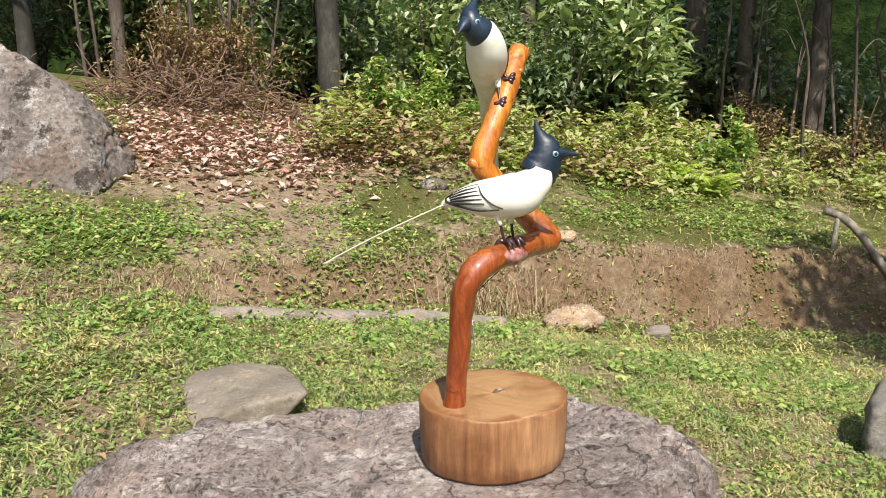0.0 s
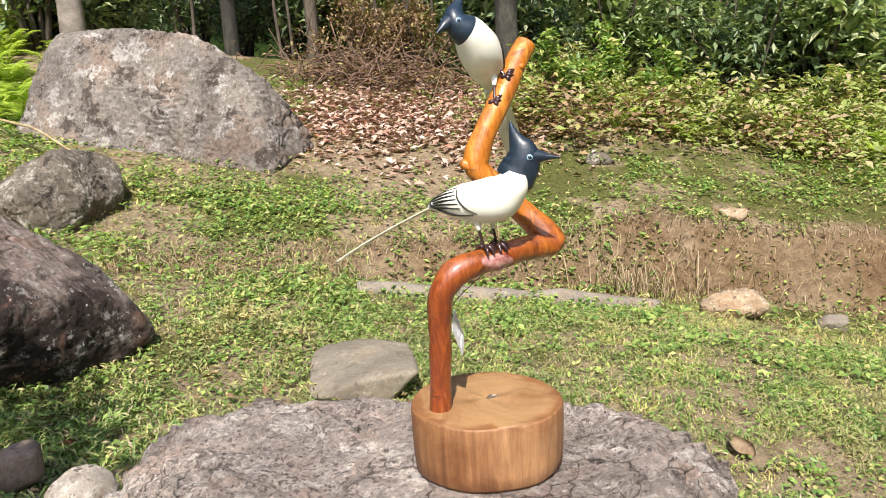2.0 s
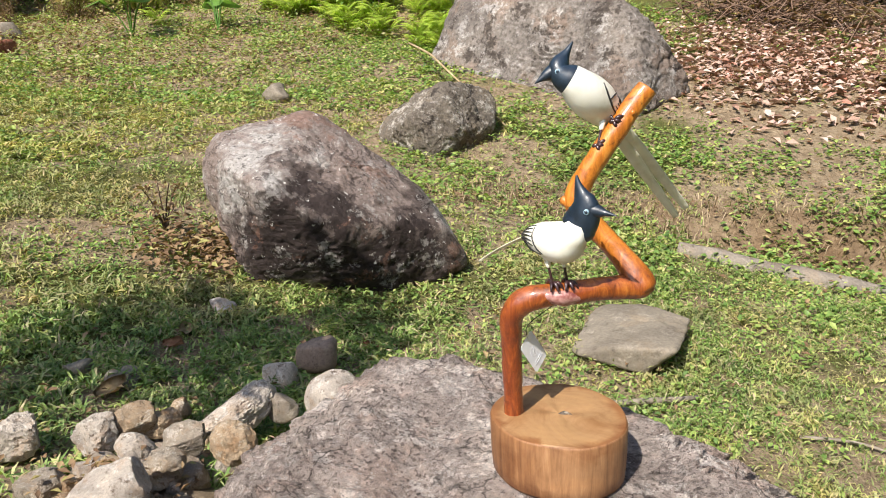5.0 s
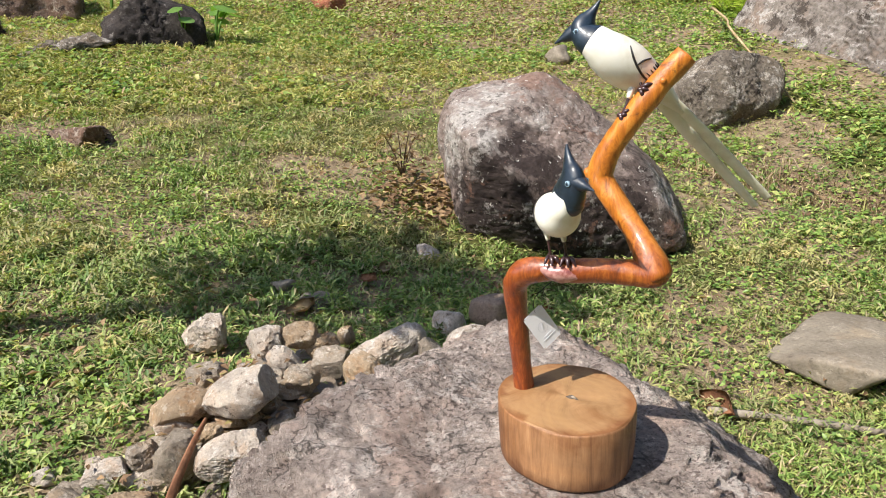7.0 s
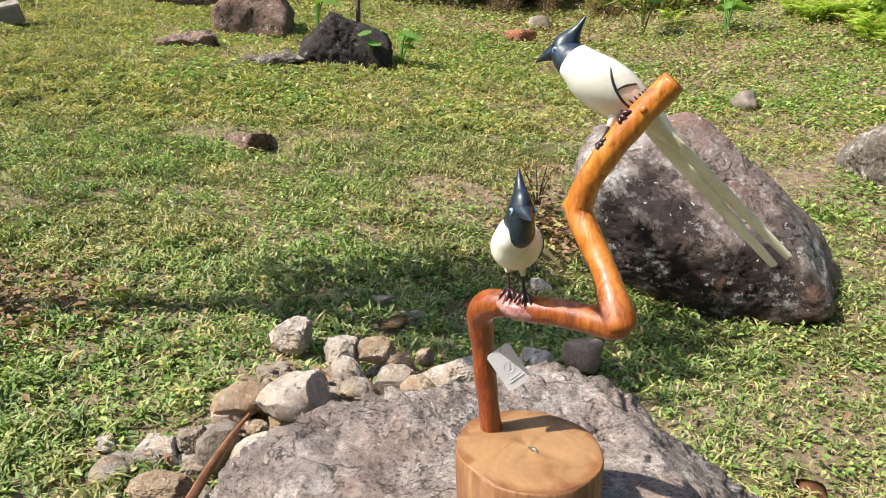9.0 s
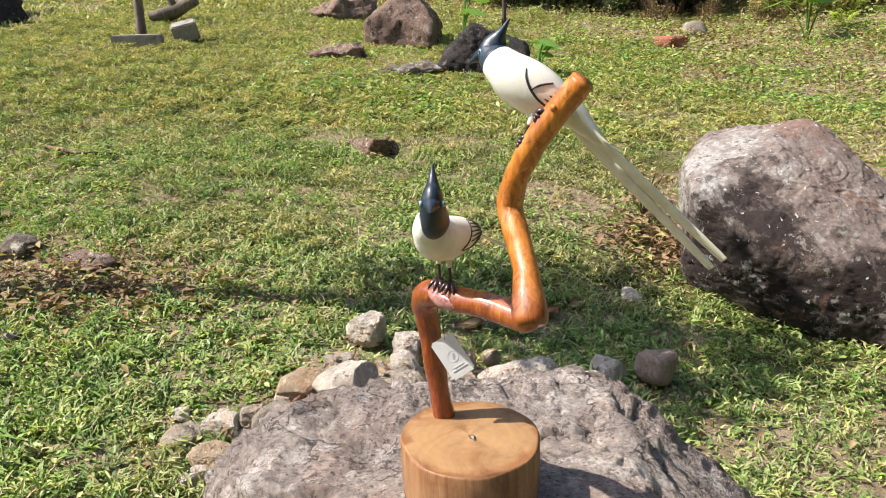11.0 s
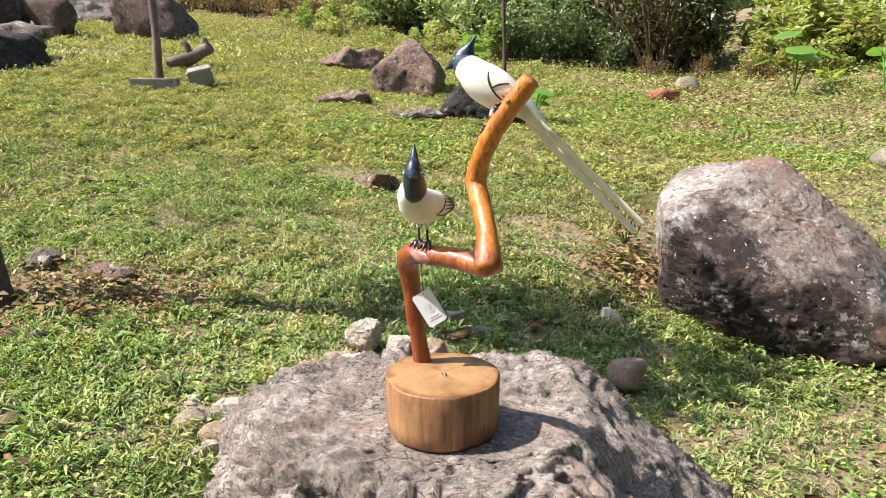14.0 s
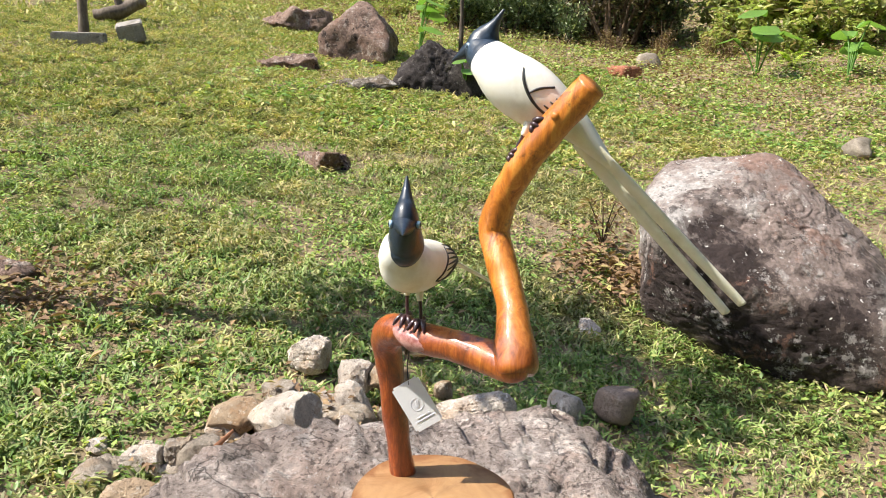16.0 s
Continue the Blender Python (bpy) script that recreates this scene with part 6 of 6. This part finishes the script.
stick("dry_stick", "long dry stick lying across the mottled rock", [(-5.9, 6.24, 0.12), (-5.0, 5.7, 0.28), (-4.3, 5.2, 0.38), (-3.55, 5.2, 0.03)], 0.012, STRAW, 1)
stick("dry_stick", "pale dry stick in the grass beside the plinth boulder", [(-0.72, 2.22, 0.02), (-0.62, 2.42, 0.03), (-0.42, 2.75, 0.02)], 0.016, DEAD_WOOD, 2)
stick("dry_stick", "short dry stick in the lawn", [(-0.05, 2.80, 0.015), (0.1, 2.92, 0.02), (0.26, 2.98, 0.01)], 0.007, DEAD_WOOD, 3)
bm = bmesh.new()
strip(bm, [(-0.60, 0.50, 0.27, 0.030), (-0.68, 0.545, 0.325, 0.026), (-0.755, 0.60, 0.385, 0.018), (-0.81, 0.645, 0.425, 0.008)], (0.5, -0.8, 0.2), 0.006, 0)
tagged(part("bark_strip", bm, RED_BARK), "reddish-brown strip of bark leaning on the stone heap", "bark")


def dry_leaf(x, y, size, turn, tip, mat, lift=0.02):
    """A large fallen leaf, curled along its midrib."""
    bm, rows = bmesh.new(), []
    for i in range(9):
        q = i / 8
        w = size * 0.42 * math.sin(math.pi * min(1, q * 0.92 + 0.06)) ** 0.8
        rows.append([bm.verts.new(((q - 0.5) * size, s * w * math.cos(0.7 * abs(s)), size * (0.20 * abs(s) ** 1.5 * (0.5 + q) + 0.25 * (q - 0.4) ** 2) + 0.004 * math.sin(9 * q + 2 * s))) for s in (-1, -0.5, 0, 0.5, 1)])
    for a, b in zip(rows, rows[1:]):
        for k in range(4):
            bm.faces.new((a[k], a[k + 1], b[k + 1], b[k]))
    bmesh.ops.solidify(bm, geom=list(bm.faces), thickness=0.0015)
    ob = part("dry_leaf", bm, mat)
    ob.matrix_world = pose(x, y, gz(x, y) + lift, tip, 0, turn)
    tagged(ob, "large curled dry brown leaf lying in the grass", "leaf", "fallen dry leaves")


for x, y, size, turn, tip, mat in ((-1.96, 1.40, 0.10, 30, 15, RED_BARK), (-1.73, 1.06, 0.12, 100, 5, STRAW), (0.66, 2.86, 0.12, 130, -6, DRY_LEAF), (-0.73, 2.27, 0.16, 10, 40, RED_BARK), (-1.54, 2.06, 0.08, 200, 10, RED_BARK), (-2.05, 1.50, 0.09, 150, 10, STRAW), (-1.40, 0.30, 0.07, 80, 10, STRAW)):
    dry_leaf(x, y, size, turn, tip, mat)
stick("dead_branch", "grey dead branch propped at the end of the bank", [(3.45, 7.30, 0.34), (3.68, 7.20, 0.24), (4.1, 7.05, 0.10)], 0.045, DEAD_WOOD, 5)
stick("dead_branch", "forked grey dead branch at the end of the bank", [(3.50, 7.15, -0.02), (3.52, 7.18, 0.12), (3.56, 7.24, 0.28)], 0.03, DEAD_WOOD, 6)
stick("dry_stick", "thin dry stick on the far lawn", [(-3.55, -1.9, 0.02), (-3.4, -1.6, 0.03), (-3.45, -1.35, 0.02)], 0.014, TWIG, 7)
stick("thin_stake", "thin upright stake at the far edge of the lawn", [(-8.9, 0.85, -0.05), (-8.9, 0.85, 0.6), (-8.9, 0.83, 1.3)], 0.03, BARK, 8, "stake")


def build_brush():
    """A pile of dead brown sticks in front of the withered bushes."""
    rng, bm = np.random.RandomState(61), bmesh.new()
    for k in range(420):
        x, y = -3.3 + rng.normal(0, 0.55), 9.75 + rng.normal(0, 0.32)
        a, ln, h = rng.uniform(0, np.pi), rng.uniform(0.2, 0.8), abs(rng.normal(0, 0.17))
        dx, dy, dz = math.cos(a) * ln / 2, math.sin(a) * ln / 2, rng.normal(0, 0.30) * ln
        z = gz(x, y)
        tube(bm, [(x - dx, y - dy, z + max(0.01, h - dz), 0.007), (x + rng.normal(0, 0.03), y, z + h + 0.03, 0.006), (x + dx, y + dy, z + max(0.01, h + dz), 0.003)], 5, 2, 0)
    ob = part("brush_pile", bm, BRUSH)
    tagged(ob, "pile of dead brown sticks under withered bushes", "brushwood", kind="stuff")


build_brush()


# ---- grass, herbs, litter ----
def seen_yard(x, y):
    return (x < 0.64 * np.maximum(y, 0) + 0.55) & ((y > -0.2) | (x < -0.75))


def in_stone(x, y):
    d = ((x - 0.0) / 0.66) ** 2 + ((y - 1.2) / 0.68) ** 2 < 1
    e = ((x + 2.48) / 0.42) ** 2 + ((y - 2.54) / 0.33) ** 2 < 1
    g = ((x + y + 0.18) / 0.50) ** 2 + ((x - y + 1.84) / 0.26) ** 2 < 1
    f = ((x + 4.15) / 1.15) ** 2 + ((y - 6.85) / 0.55) ** 2 < 1
    return d | e | f | g


def clump(x, y):
    """0 in the gaps between tufts of turf, 1 in their middle."""
    return smooth(-0.28, 0.30, noise2(x, y, 11.0, 77, 2) + 0.55 * noise2(x, y, 3.4, 78, 2))


def blades(name, label, x, y, length, width, mat, seed, rise=0.55, hang=False):
    """Bent grass blades, three triangles each."""
    rng = np.random.RandomState(seed)
    n = len(x)
    az = rng.uniform(0, 2 * np.pi, n)
    ln, w = length * rng.uniform(0.45, 1.3, n) * (0.72 + 0.5 * clump(x, y)) * (1 - 0.3 * smooth(1.6, 2.8, y)), width * rng.uniform(0.6, 1.3, n) * (1 - 0.25 * smooth(1.6, 2.8, y))
    up = rise * rng.uniform(0.35, 1.35, n)
    a, s = np.c_[np.cos(az), np.sin(az), np.zeros(n)], np.c_[-np.sin(az), np.cos(az), np.zeros(n)]
    b = np.c_[x, y, ground_z(x, y) - 0.004]
    z = np.array((0, 0, 1.0))
    m = b + a * (ln * 0.38)[:, None] + z * (ln * up * 0.85)[:, None]
    e = b + a * (ln * 0.92)[:, None] + z * (ln * up * rng.uniform(0.2, 1.35, n))[:, None]
    h = s * (w / 2)[:, None]
    v = np.stack([b - h * 0.7, b + h * 0.7, m - h, m + h, e], 1).reshape(-1, 3)
    k = np.arange(n)[:, None] * 5
    f = np.concatenate([k + np.array([t]) for t in ((0, 1, 3), (0, 3, 2), (2, 3, 4))], 0)
    ob = link(name, mesh_from(name, v, f), mat)
    return tagged(ob, label, "grass", kind="stuff")


def sown(n, x0, x1, y0, y1, seed, chance):
    rng = np.random.RandomState(seed)
    x, y = rng.uniform(x0, x1, n), rng.uniform(y0, y1, n)
    keep = (rng.uniform(0, 1, n) < chance(x, y)) & ~in_stone(x, y)
    return x[keep], y[keep]


def reach(x, y):
    return np.hypot(x - 0.7, y - 0.7)


def lawn_cover(x, y):
    bare = bare_at(x, y) + 0.35 * noise2(x, y, 2.2, 15) + 0.22 * noise2(x, y, 7, 16)
    terrace = smooth(0.3, 0.9, y - np.where(x < 0.2, 4.72 + 0.69 * (x + 1.29), 5.75 + 0.28 * (x - 0.2))) * smooth(-3.2, -2.2, x)
    return np.clip(1.05 - 1.8 * np.clip(bare, 0, 1), 0.08, 1) * (1 - 0.66 * terrace) * (0.22 + 0.90 * clump(x, y))


def fresh_at(x, y):
    """1 where the near lawn grows lush and thick."""
    k = np.exp(-(((x + 1.45) / 1.10) ** 2 + ((y - 0.70) / 1.35) ** 2))
    return np.clip(1.25 * k + 0.25 * noise2(x, y, 1.9, 47), 0, 1)


x, y = sown(330000, -4.6, 2.6, -1.6, 4.9, 501, lambda x, y: seen_yard(x, y) * lawn_cover(x, y) * np.clip(1.15 - 0.16 * reach(x, y), 0.25, 1))
blades("lawn_grass", "short creeping lawn grass, green with dry tips", x, y, 0.047, 0.0066, GRASS, 502, 0.62)
x, y = sown(250000, -4.2, 1.2, -1.6, 3.8, 571, lambda x, y: seen_yard(x, y) * fresh_at(x, y) * (0.3 + 0.8 * clump(x, y)) * np.clip(1.15 - 1.1 * np.clip(bare_at(x, y) - 0.1, 0, 1), 0, 1))
blades("lawn_grass", "lush broad-bladed grass round the stones", x, y, 0.050, 0.0092, FRESH, 572, 0.62)
x, y = sown(200000, -10, 6, -5, 9.5, 503, lambda x, y: seen_yard(x, y) * lawn_cover(x, y) * ((x < -4.6) | (y > 4.9) | (y < -1.6)) * np.clip(1.3 - 0.09 * reach(x, y), 0.2, 1))
blades("lawn_grass", "short patchy grass further up the yard", x, y, 0.058, 0.0105, MEADOW, 504)
x, y = sown(80000, -26, -9, -20, 4, 505, lambda x, y: 0.75 * lawn_cover(x, y) * (y < 3.2 + 0.9 * (x + 9)) + 0.0)
x, y = x[y < 2.5], y[y < 2.5]
blades("lawn_grass", "rough grass at the far top of the yard", x, y, 0.10, 0.026, MEADOW, 506)
x, y = sown(24000, -10, -3.5, -10, -5, 563, lambda x, y: lawn_cover(x, y))
blades("lawn_grass", "rough grass beside the far boulders", x, y, 0.085, 0.018, MEADOW, 564)
x, y = sown(60000, -4, 5.5, 3.0, 8, 507, lambda x, y: bank_at(x, y) * smooth(-0.45, 0.35, noise2(x, y, 1.7, 33)))
blades("bank_grass", "dry straw and roots hanging on the earth bank", x, y, 0.13, 0.0075, HAY, 508, 0.75)
x, y = sown(65000, -5, 4.5, -2, 8, 509, lambda x, y: seen_yard(x, y) * (0.42 + 0.5 * smooth(1.7, 2.6, y) * smooth(-2.4, -0.8, x)))
blades("dry_straw", "dry straw lying among the grass", x, y, 0.050, 0.0045, HAY, 510, 0.25)


x, y = sown(125000, -2.0, 2.9, 1.5, 5.6, 581, lambda x, y: (0.35 + 0.65 * clump(x, y)) * smooth(1.5, 2.4, y + 0.5 * x) * np.clip(1.15 - 1.2 * np.clip(bare_at(x, y) - 0.15, 0, 1), 0, 1) * (1 - bank_at(x, y)))
blades("lawn_grass", "fine short olive turf, half dry", x, y, 0.037, 0.0066, MEADOW, 582, 0.6)


def creeping(name, label, x, y, size, mat, seed, high):
    """Short broad blades of creeping grass lying over one another."""
    rng = np.random.RandomState(seed)
    v, f = leaves(np.c_[x, y, ground_z(x, y) + high * rng.uniform(0.25, 1.0, len(x)) * (0.45 + 0.9 * clump(x, y))], size, rng, -0.3, 0.22, 0.5, 0.12)
    tagged(link(name, mesh_from(name, v, f), mat), label, "grass", kind="stuff")


x, y = sown(400000, -4.6, 2.6, -1.6, 4.9, 531, lambda x, y: seen_yard(x, y) * lawn_cover(x, y) * (1 - 0.6 * fresh_at(x, y)) * np.clip(1.2 - 0.18 * reach(x, y), 0.2, 1))
creeping("creeping_grass", "broad-bladed creeping grass covering the lawn", x, y, 0.042 * (1 - 0.32 * smooth(1.4, 2.6, y) * smooth(-1.6, -0.6, x)), GRASS, 532, 0.046)
x, y = sown(130000, -10, 6, -5, 9.5, 533, lambda x, y: seen_yard(x, y) * lawn_cover(x, y) * ((x < -4.6) | (y > 4.9) | (y < -1.6)) * np.clip(1.3 - 0.09 * reach(x, y), 0.2, 1))
creeping("creeping_grass", "broad-bladed creeping grass further up the yard", x, y, 0.062, MEADOW, 534, 0.052)
x, y = sown(260000, -10.5, -4.4, -5, 5.4, 575, lambda x, y: (0.25 + 0.8 * lawn_cover(x, y)) * (1 - 0.85 * slope_at(x, y)) * np.clip(1.35 - 0.075 * reach(x, y), 0.2, 1))
creeping("creeping_grass", "bright creeping turf of the upper lawn", x, y, 0.056, MEADOW, 576, 0.045)
x, y = sown(36000, -6.5, -1.2, -4.5, -1.5, 585, lambda x, y: (0.3 + 0.7 * lawn_cover(x, y)) * smooth(-4.6, -3.6, y))
creeping("creeping_grass", "creeping turf beyond the young tree", x, y, 0.050, GRASS, 586, 0.045)
x, y = sown(60000, -22, -10.5, -14, 2.5, 577, lambda x, y: 0.8 * (y < 3.2 + 0.9 * (x + 9)))
creeping("creeping_grass", "bright turf at the far top of the yard", x, y, 0.12, MEADOW, 578, 0.06)
x, y = sown(3200, -2, 7, 7.9, 10.8, 535, lambda x, y: smooth(7.8, 8.8, y - 0.1 * x) * 0.8)
blades("tall_grass", "tall half-dry grass along the wood edge", x, y, 0.26, 0.010, HAY, 536, 0.8)
x, y = sown(3000, -18, -6.5, -6, 7.0, 537, lambda x, y: smooth(-0.9, 0.6, y - (2.9 + 1.0 * (x + 8.0) * (x < -8.0) + 0.15 * (x + 8))) * 0.7)
blades("tall_grass", "tall half-dry grass on the scrubby slope", x, y, 0.26, 0.012, HAY, 538, 0.8)


x, y = sown(9000, -0.5, 1.5, 5.0, 6.4, 583, lambda x, y: np.exp(-(((x - 0.25) / 0.42) ** 2 + ((y - 5.72 - 0.3 * (x - 0.2)) / 0.16) ** 2)) * smooth(-0.3, 0.2, noise2(x, y, 5, 37)))
blades("tall_grass", "dry brown grass standing on the earth bank", x, y, 0.26, 0.008, HAY, 584, 1.1)


def herbs(name, label, x, y, tall, size, mat, seed, per=7, spread=0.035):
    """Small broad-leaved weeds: loose rosettes of leaves."""
    rng = np.random.RandomState(seed)
    n = len(x)
    cx, cy = np.repeat(x, per) + rng.normal(0, spread, n * per), np.repeat(y, per) + rng.normal(0, spread, n * per)
    h = np.repeat(tall * rng.uniform(0.4, 1.3, n), per) * rng.uniform(0.25, 1.0, n * per)
    v, f = leaves(np.c_[cx, cy, ground_z(cx, cy) + h + 0.006], size, rng, 0.05, 0.62, 0.7)
    ob = link(name, mesh_from(name, v, f), mat)
    return tagged(ob, label, "weeds", kind="stuff")


def herb_cover(x, y):
    return smooth(0.05, 0.45, noise2(x, y, 1.3, 25) + 0.25 * noise2(x, y, 4, 26))


x, y = sown(15000, -4.6, 2.6, -1.6, 4.9, 511, lambda x, y: seen_yard(x, y) * (0.5 * herb_cover(x, y) + 0.10) + 0.5 * np.exp(-((x + 1.45) ** 2 + (y - 3.1) ** 2) / 0.5))
herbs("lawn_weeds", "low broad-leaved weeds in the lawn", x, y, 0.03, 0.027, HERB, 512)
x, y = sown(26000, -7, 6, 3.6, 9.6, 513, lambda x, y: seen_yard(x, y) * (0.36 * smooth(0.15, 0.5, noise2(x, y, 1.1, 25) + 0.25 * noise2(x, y, 4, 26)) + 0.05 + 0.8 * np.exp(-((x + 3.4) ** 2 / 0.5 + (y - 5.5) ** 2 / 0.12)) + 0.8 * np.exp(-((x + 2.1) ** 2 / 0.35 + (y - 5.6) ** 2 / 0.15)) + 0.8 * np.exp(-((x + 3.3) ** 2 + (y - 4.1) ** 2) / 0.1)) * (1 - 0.8 * np.clip(bare_at(x, y) * 1.6, 0, 1)))
herbs("terrace_weeds", "bright green weeds on the upper terrace", x, y, 0.06, 0.042, HERB, 514, 8, 0.05)
x, y = sown(16000, -12, -4.6, -3, 6.5, 515, lambda x, y: (0.5 * herb_cover(x, y) + 0.08) * smooth(-2.5, 1.2, y))
herbs("yard_weeds", "clover-like weeds around the far rocks", x, y, 0.05, 0.055, HERB, 516, 7, 0.06)
x, y = sown(9000, -1.5, 8, 7.4, 11.5, 517, lambda x, y: smooth(7.6, 9.2, y - 0.1 * x) * (0.03 + 0.42 * smooth(0.05, 0.5, noise2(x, y, 1.2, 41))) * (1 - 0.8 * smooth(3.0, 4.2, x)))
herbs("edge_weeds", "tall leafy weeds, some withered, along the wood edge", x, y, 0.50, 0.11, EDGE, 518, 9, 0.09)
x, y = sown(7000, -1.5, 8, 7.4, 11.5, 559, lambda x, y: smooth(7.6, 9.2, y - 0.1 * x) * (0.05 + 0.5 * smooth(0.0, 0.4, noise2(x, y, 1.3, 43))) * (1 - 0.6 * smooth(3.0, 4.2, x)))
herbs("edge_weeds", "low yellowing and withered weeds along the wood edge", x, y, 0.30, 0.095, EDGE, 560, 8, 0.08)
x, y = sown(5000, -20, -6.5, -8, 7.5, 519, lambda x, y: smooth(-0.6, 0.8, y - (2.9 + 1.0 * (x + 8.0) * (x < -8.0) + 0.15 * (x + 8))) * 0.8)
herbs("edge_weeds", "leafy weeds on the scrubby slope", x, y, 0.16, 0.055, EDGE, 520, 9, 0.1)
x, y = sown(9000, -20, -6.5, -8, 7.5, 521, lambda x, y: smooth(-0.9, 0.6, y - (2.9 + 1.0 * (x + 8.0) * (x < -8.0) + 0.15 * (x + 8))) * 0.6)
herbs("edge_weeds", "withered weeds on the scrubby slope", x, y, 0.14, 0.05, BROWN_LEAF, 522, 8, 0.1)


x, y = sown(13000, -18, -5.6, -6, 7.2, 551, lambda x, y: smooth(-1.6, 0.6, y - (2.9 + 1.0 * (x + 8.0) * (x < -8.0) + 0.15 * (x + 8))) * 1.6 * smooth(-0.05, 0.3, noise2(x, y, 1.5, 53)))
herbs("slope_cover", "low green ground cover on the scrubby slope", x, y, 0.045, 0.045, HERB, 552, 8, 0.09)
x, y = sown(110000, -3, 6.5, -4, 6.5, 553, lambda x, y: (~seen_yard(x, y)) * lawn_cover(x, y) * np.clip(1.3 - 0.17 * reach(x, y), 0.15, 1))
blades("lawn_grass", "short patchy grass at the lower side of the yard", x, y, 0.078, 0.017, GRASS, 554)
x, y = sown(70000, -9, 12, -11, 10, 555, lambda x, y: (~seen_yard(x, y)) * lawn_cover(x, y) * (reach(x, y) > 3.5))
blades("lawn_grass", "rough grass at the lower end of the yard", x, y, 0.075, 0.016, GRASS, 556)
x, y = sown(2600, -3.5, 4, 3.4, 7, 557, lambda x, y: bank_at(x, y) * smooth(-0.1, 0.35, noise2(x, y, 1.6, 61)) + 0.8 * np.exp(-((x + 1.75) ** 2 / 0.8 + (y - 5.7) ** 2 / 0.25)))
herbs("bank_weeds", "green weeds and tufts growing on the earth bank", x, y, 0.07, 0.045, HERB, 558, 8, 0.05)


x, y = sown(4200, -1.5, 8, 7.2, 11, 565, lambda x, y: smooth(7.4, 9.0, y - 0.1 * x) * 0.75 * smooth(0.0, 0.4, noise2(x, y, 1.0, 91)))
herbs("withered_weeds", "withered brown weeds among the green along the wood edge", x, y, 0.34, 0.085, BROWN_LEAF, 566, 8, 0.08)


def litter(name, label, x, y, size, seed, mat, lift=0.012):
    rng = np.random.RandomState(seed)
    v, f = leaves(np.c_[x, y, ground_z(x, y) + lift + abs(rng.normal(0, lift, len(x)))], size, rng, 0.0, 0.5, 0.78, 0.3)
    tagged(link(name, mesh_from(name, v, f), mat), label, "leaf litter", kind="stuff")


x, y = sown(24000, -5, 0.2, 6.2, 10.6, 523, lambda x, y: np.exp(-(((x + 2.5) / 1.25) ** 2 + ((y - 8.5) / 1.2) ** 2)))
litter("leaf_litter", "fallen brown and grey leaves covering the bare soil", x, y, 0.105, 524, LITTER, 0.018)
x, y = sown(5000, -5, -1, 8.6, 10.6, 561, lambda x, y: np.exp(-(((x + 3.1) / 0.9) ** 2 + ((y - 9.8) / 0.40) ** 2)))
litter("leaf_litter", "curled brown leaves caught in the brush pile", x, y, 0.09, 562, BROWN_LEAF, 0.10)
x, y = sown(14000, -9, 3.5, -4, 8, 525, lambda x, y: seen_yard(x, y) * (0.06 + 0.8 * smooth(0.1, 0.5, noise2(x, y, 1.6, 19))))
litter("stray_leaves", "scattered dry leaves in the grass", x, y, 0.040, 526, BROWN_LEAF, 0.025)
x = np.random.RandomState(527).normal(-1.05, 0.22, 260)
y = -x * 0.9 - 0.14 + np.random.RandomState(528).normal(0, 0.17, 260)
x, y = x[x < -0.62], y[x < -0.62]
litter("stray_leaves", "dry leaves caught between the heaped stones", x, y, 0.034, 528, BROWN_LEAF, 0.03)
x, y = sown(2200, -3.2, -2.3, 1.5, 2.3, 529, lambda x, y: np.exp(-((x + 2.72) ** 2 + (y - 1.92) ** 2) / 0.045))
litter("stray_leaves", "brown leaves gathered at the foot of the dark boulder", x, y, 0.055, 530, BROWN_LEAF, 0.035)


x, y = sown(5200, -2.5, -1.0, -1.5, 0.4, 541, lambda x, y: np.exp(-((x + 1.70) ** 2 / 0.09 + (y + 0.58) ** 2 / 0.20)))
litter("stray_leaves", "dark dry leaves and bark bits at the foot of the young tree", x, y, 0.05, 542, BROWN_LEAF, 0.02)


x, y = sown(4200, -13, -7.5, 2.0, 5.6, 587, lambda x, y: np.exp(-(((x + 10.6) / 1.5) ** 2 + ((y - 3.8) / 0.7) ** 2)) * smooth(-0.25, 0.2, noise2(x, y, 1.4, 63)))
litter("stray_leaves", "dry brown leaves on the bare foot of the scrubby slope", x, y, 0.085, 588, BROWN_LEAF, 0.03)


def build_dry_weed():
    """A withered weed beside the dark boulder."""
    t = thing("withered_weed", "small withered brown weed beside the dark boulder", "weed", (-3.02, 1.90, gz(-3.02, 1.90)))
    rng, tips = np.random.RandomState(71), []
    for k in range(9):
        a, r, h = rng.uniform(0, 6.28), rng.uniform(0.02, 0.10), rng.uniform(0.12, 0.30)
        bm = bmesh.new()
        tube(bm, [(0, 0, -0.01, 0.006), (r * 0.4 * math.cos(a), r * 0.4 * math.sin(a), h * 0.55, 0.004), (r * math.cos(a), r * math.sin(a), h, 0.002)], 5, 3, 0)
        part("stem", bm, TWIG, t)
        tips.append((r * math.cos(a), r * math.sin(a), h * 0.9, 0.05))
    v, f = leaves(crown_points(60, rng, tips, 0.7), 0.05, rng)
    link("foliage", mesh_from("foliage", v, f), BROWN_LEAF, t)


build_dry_weed()
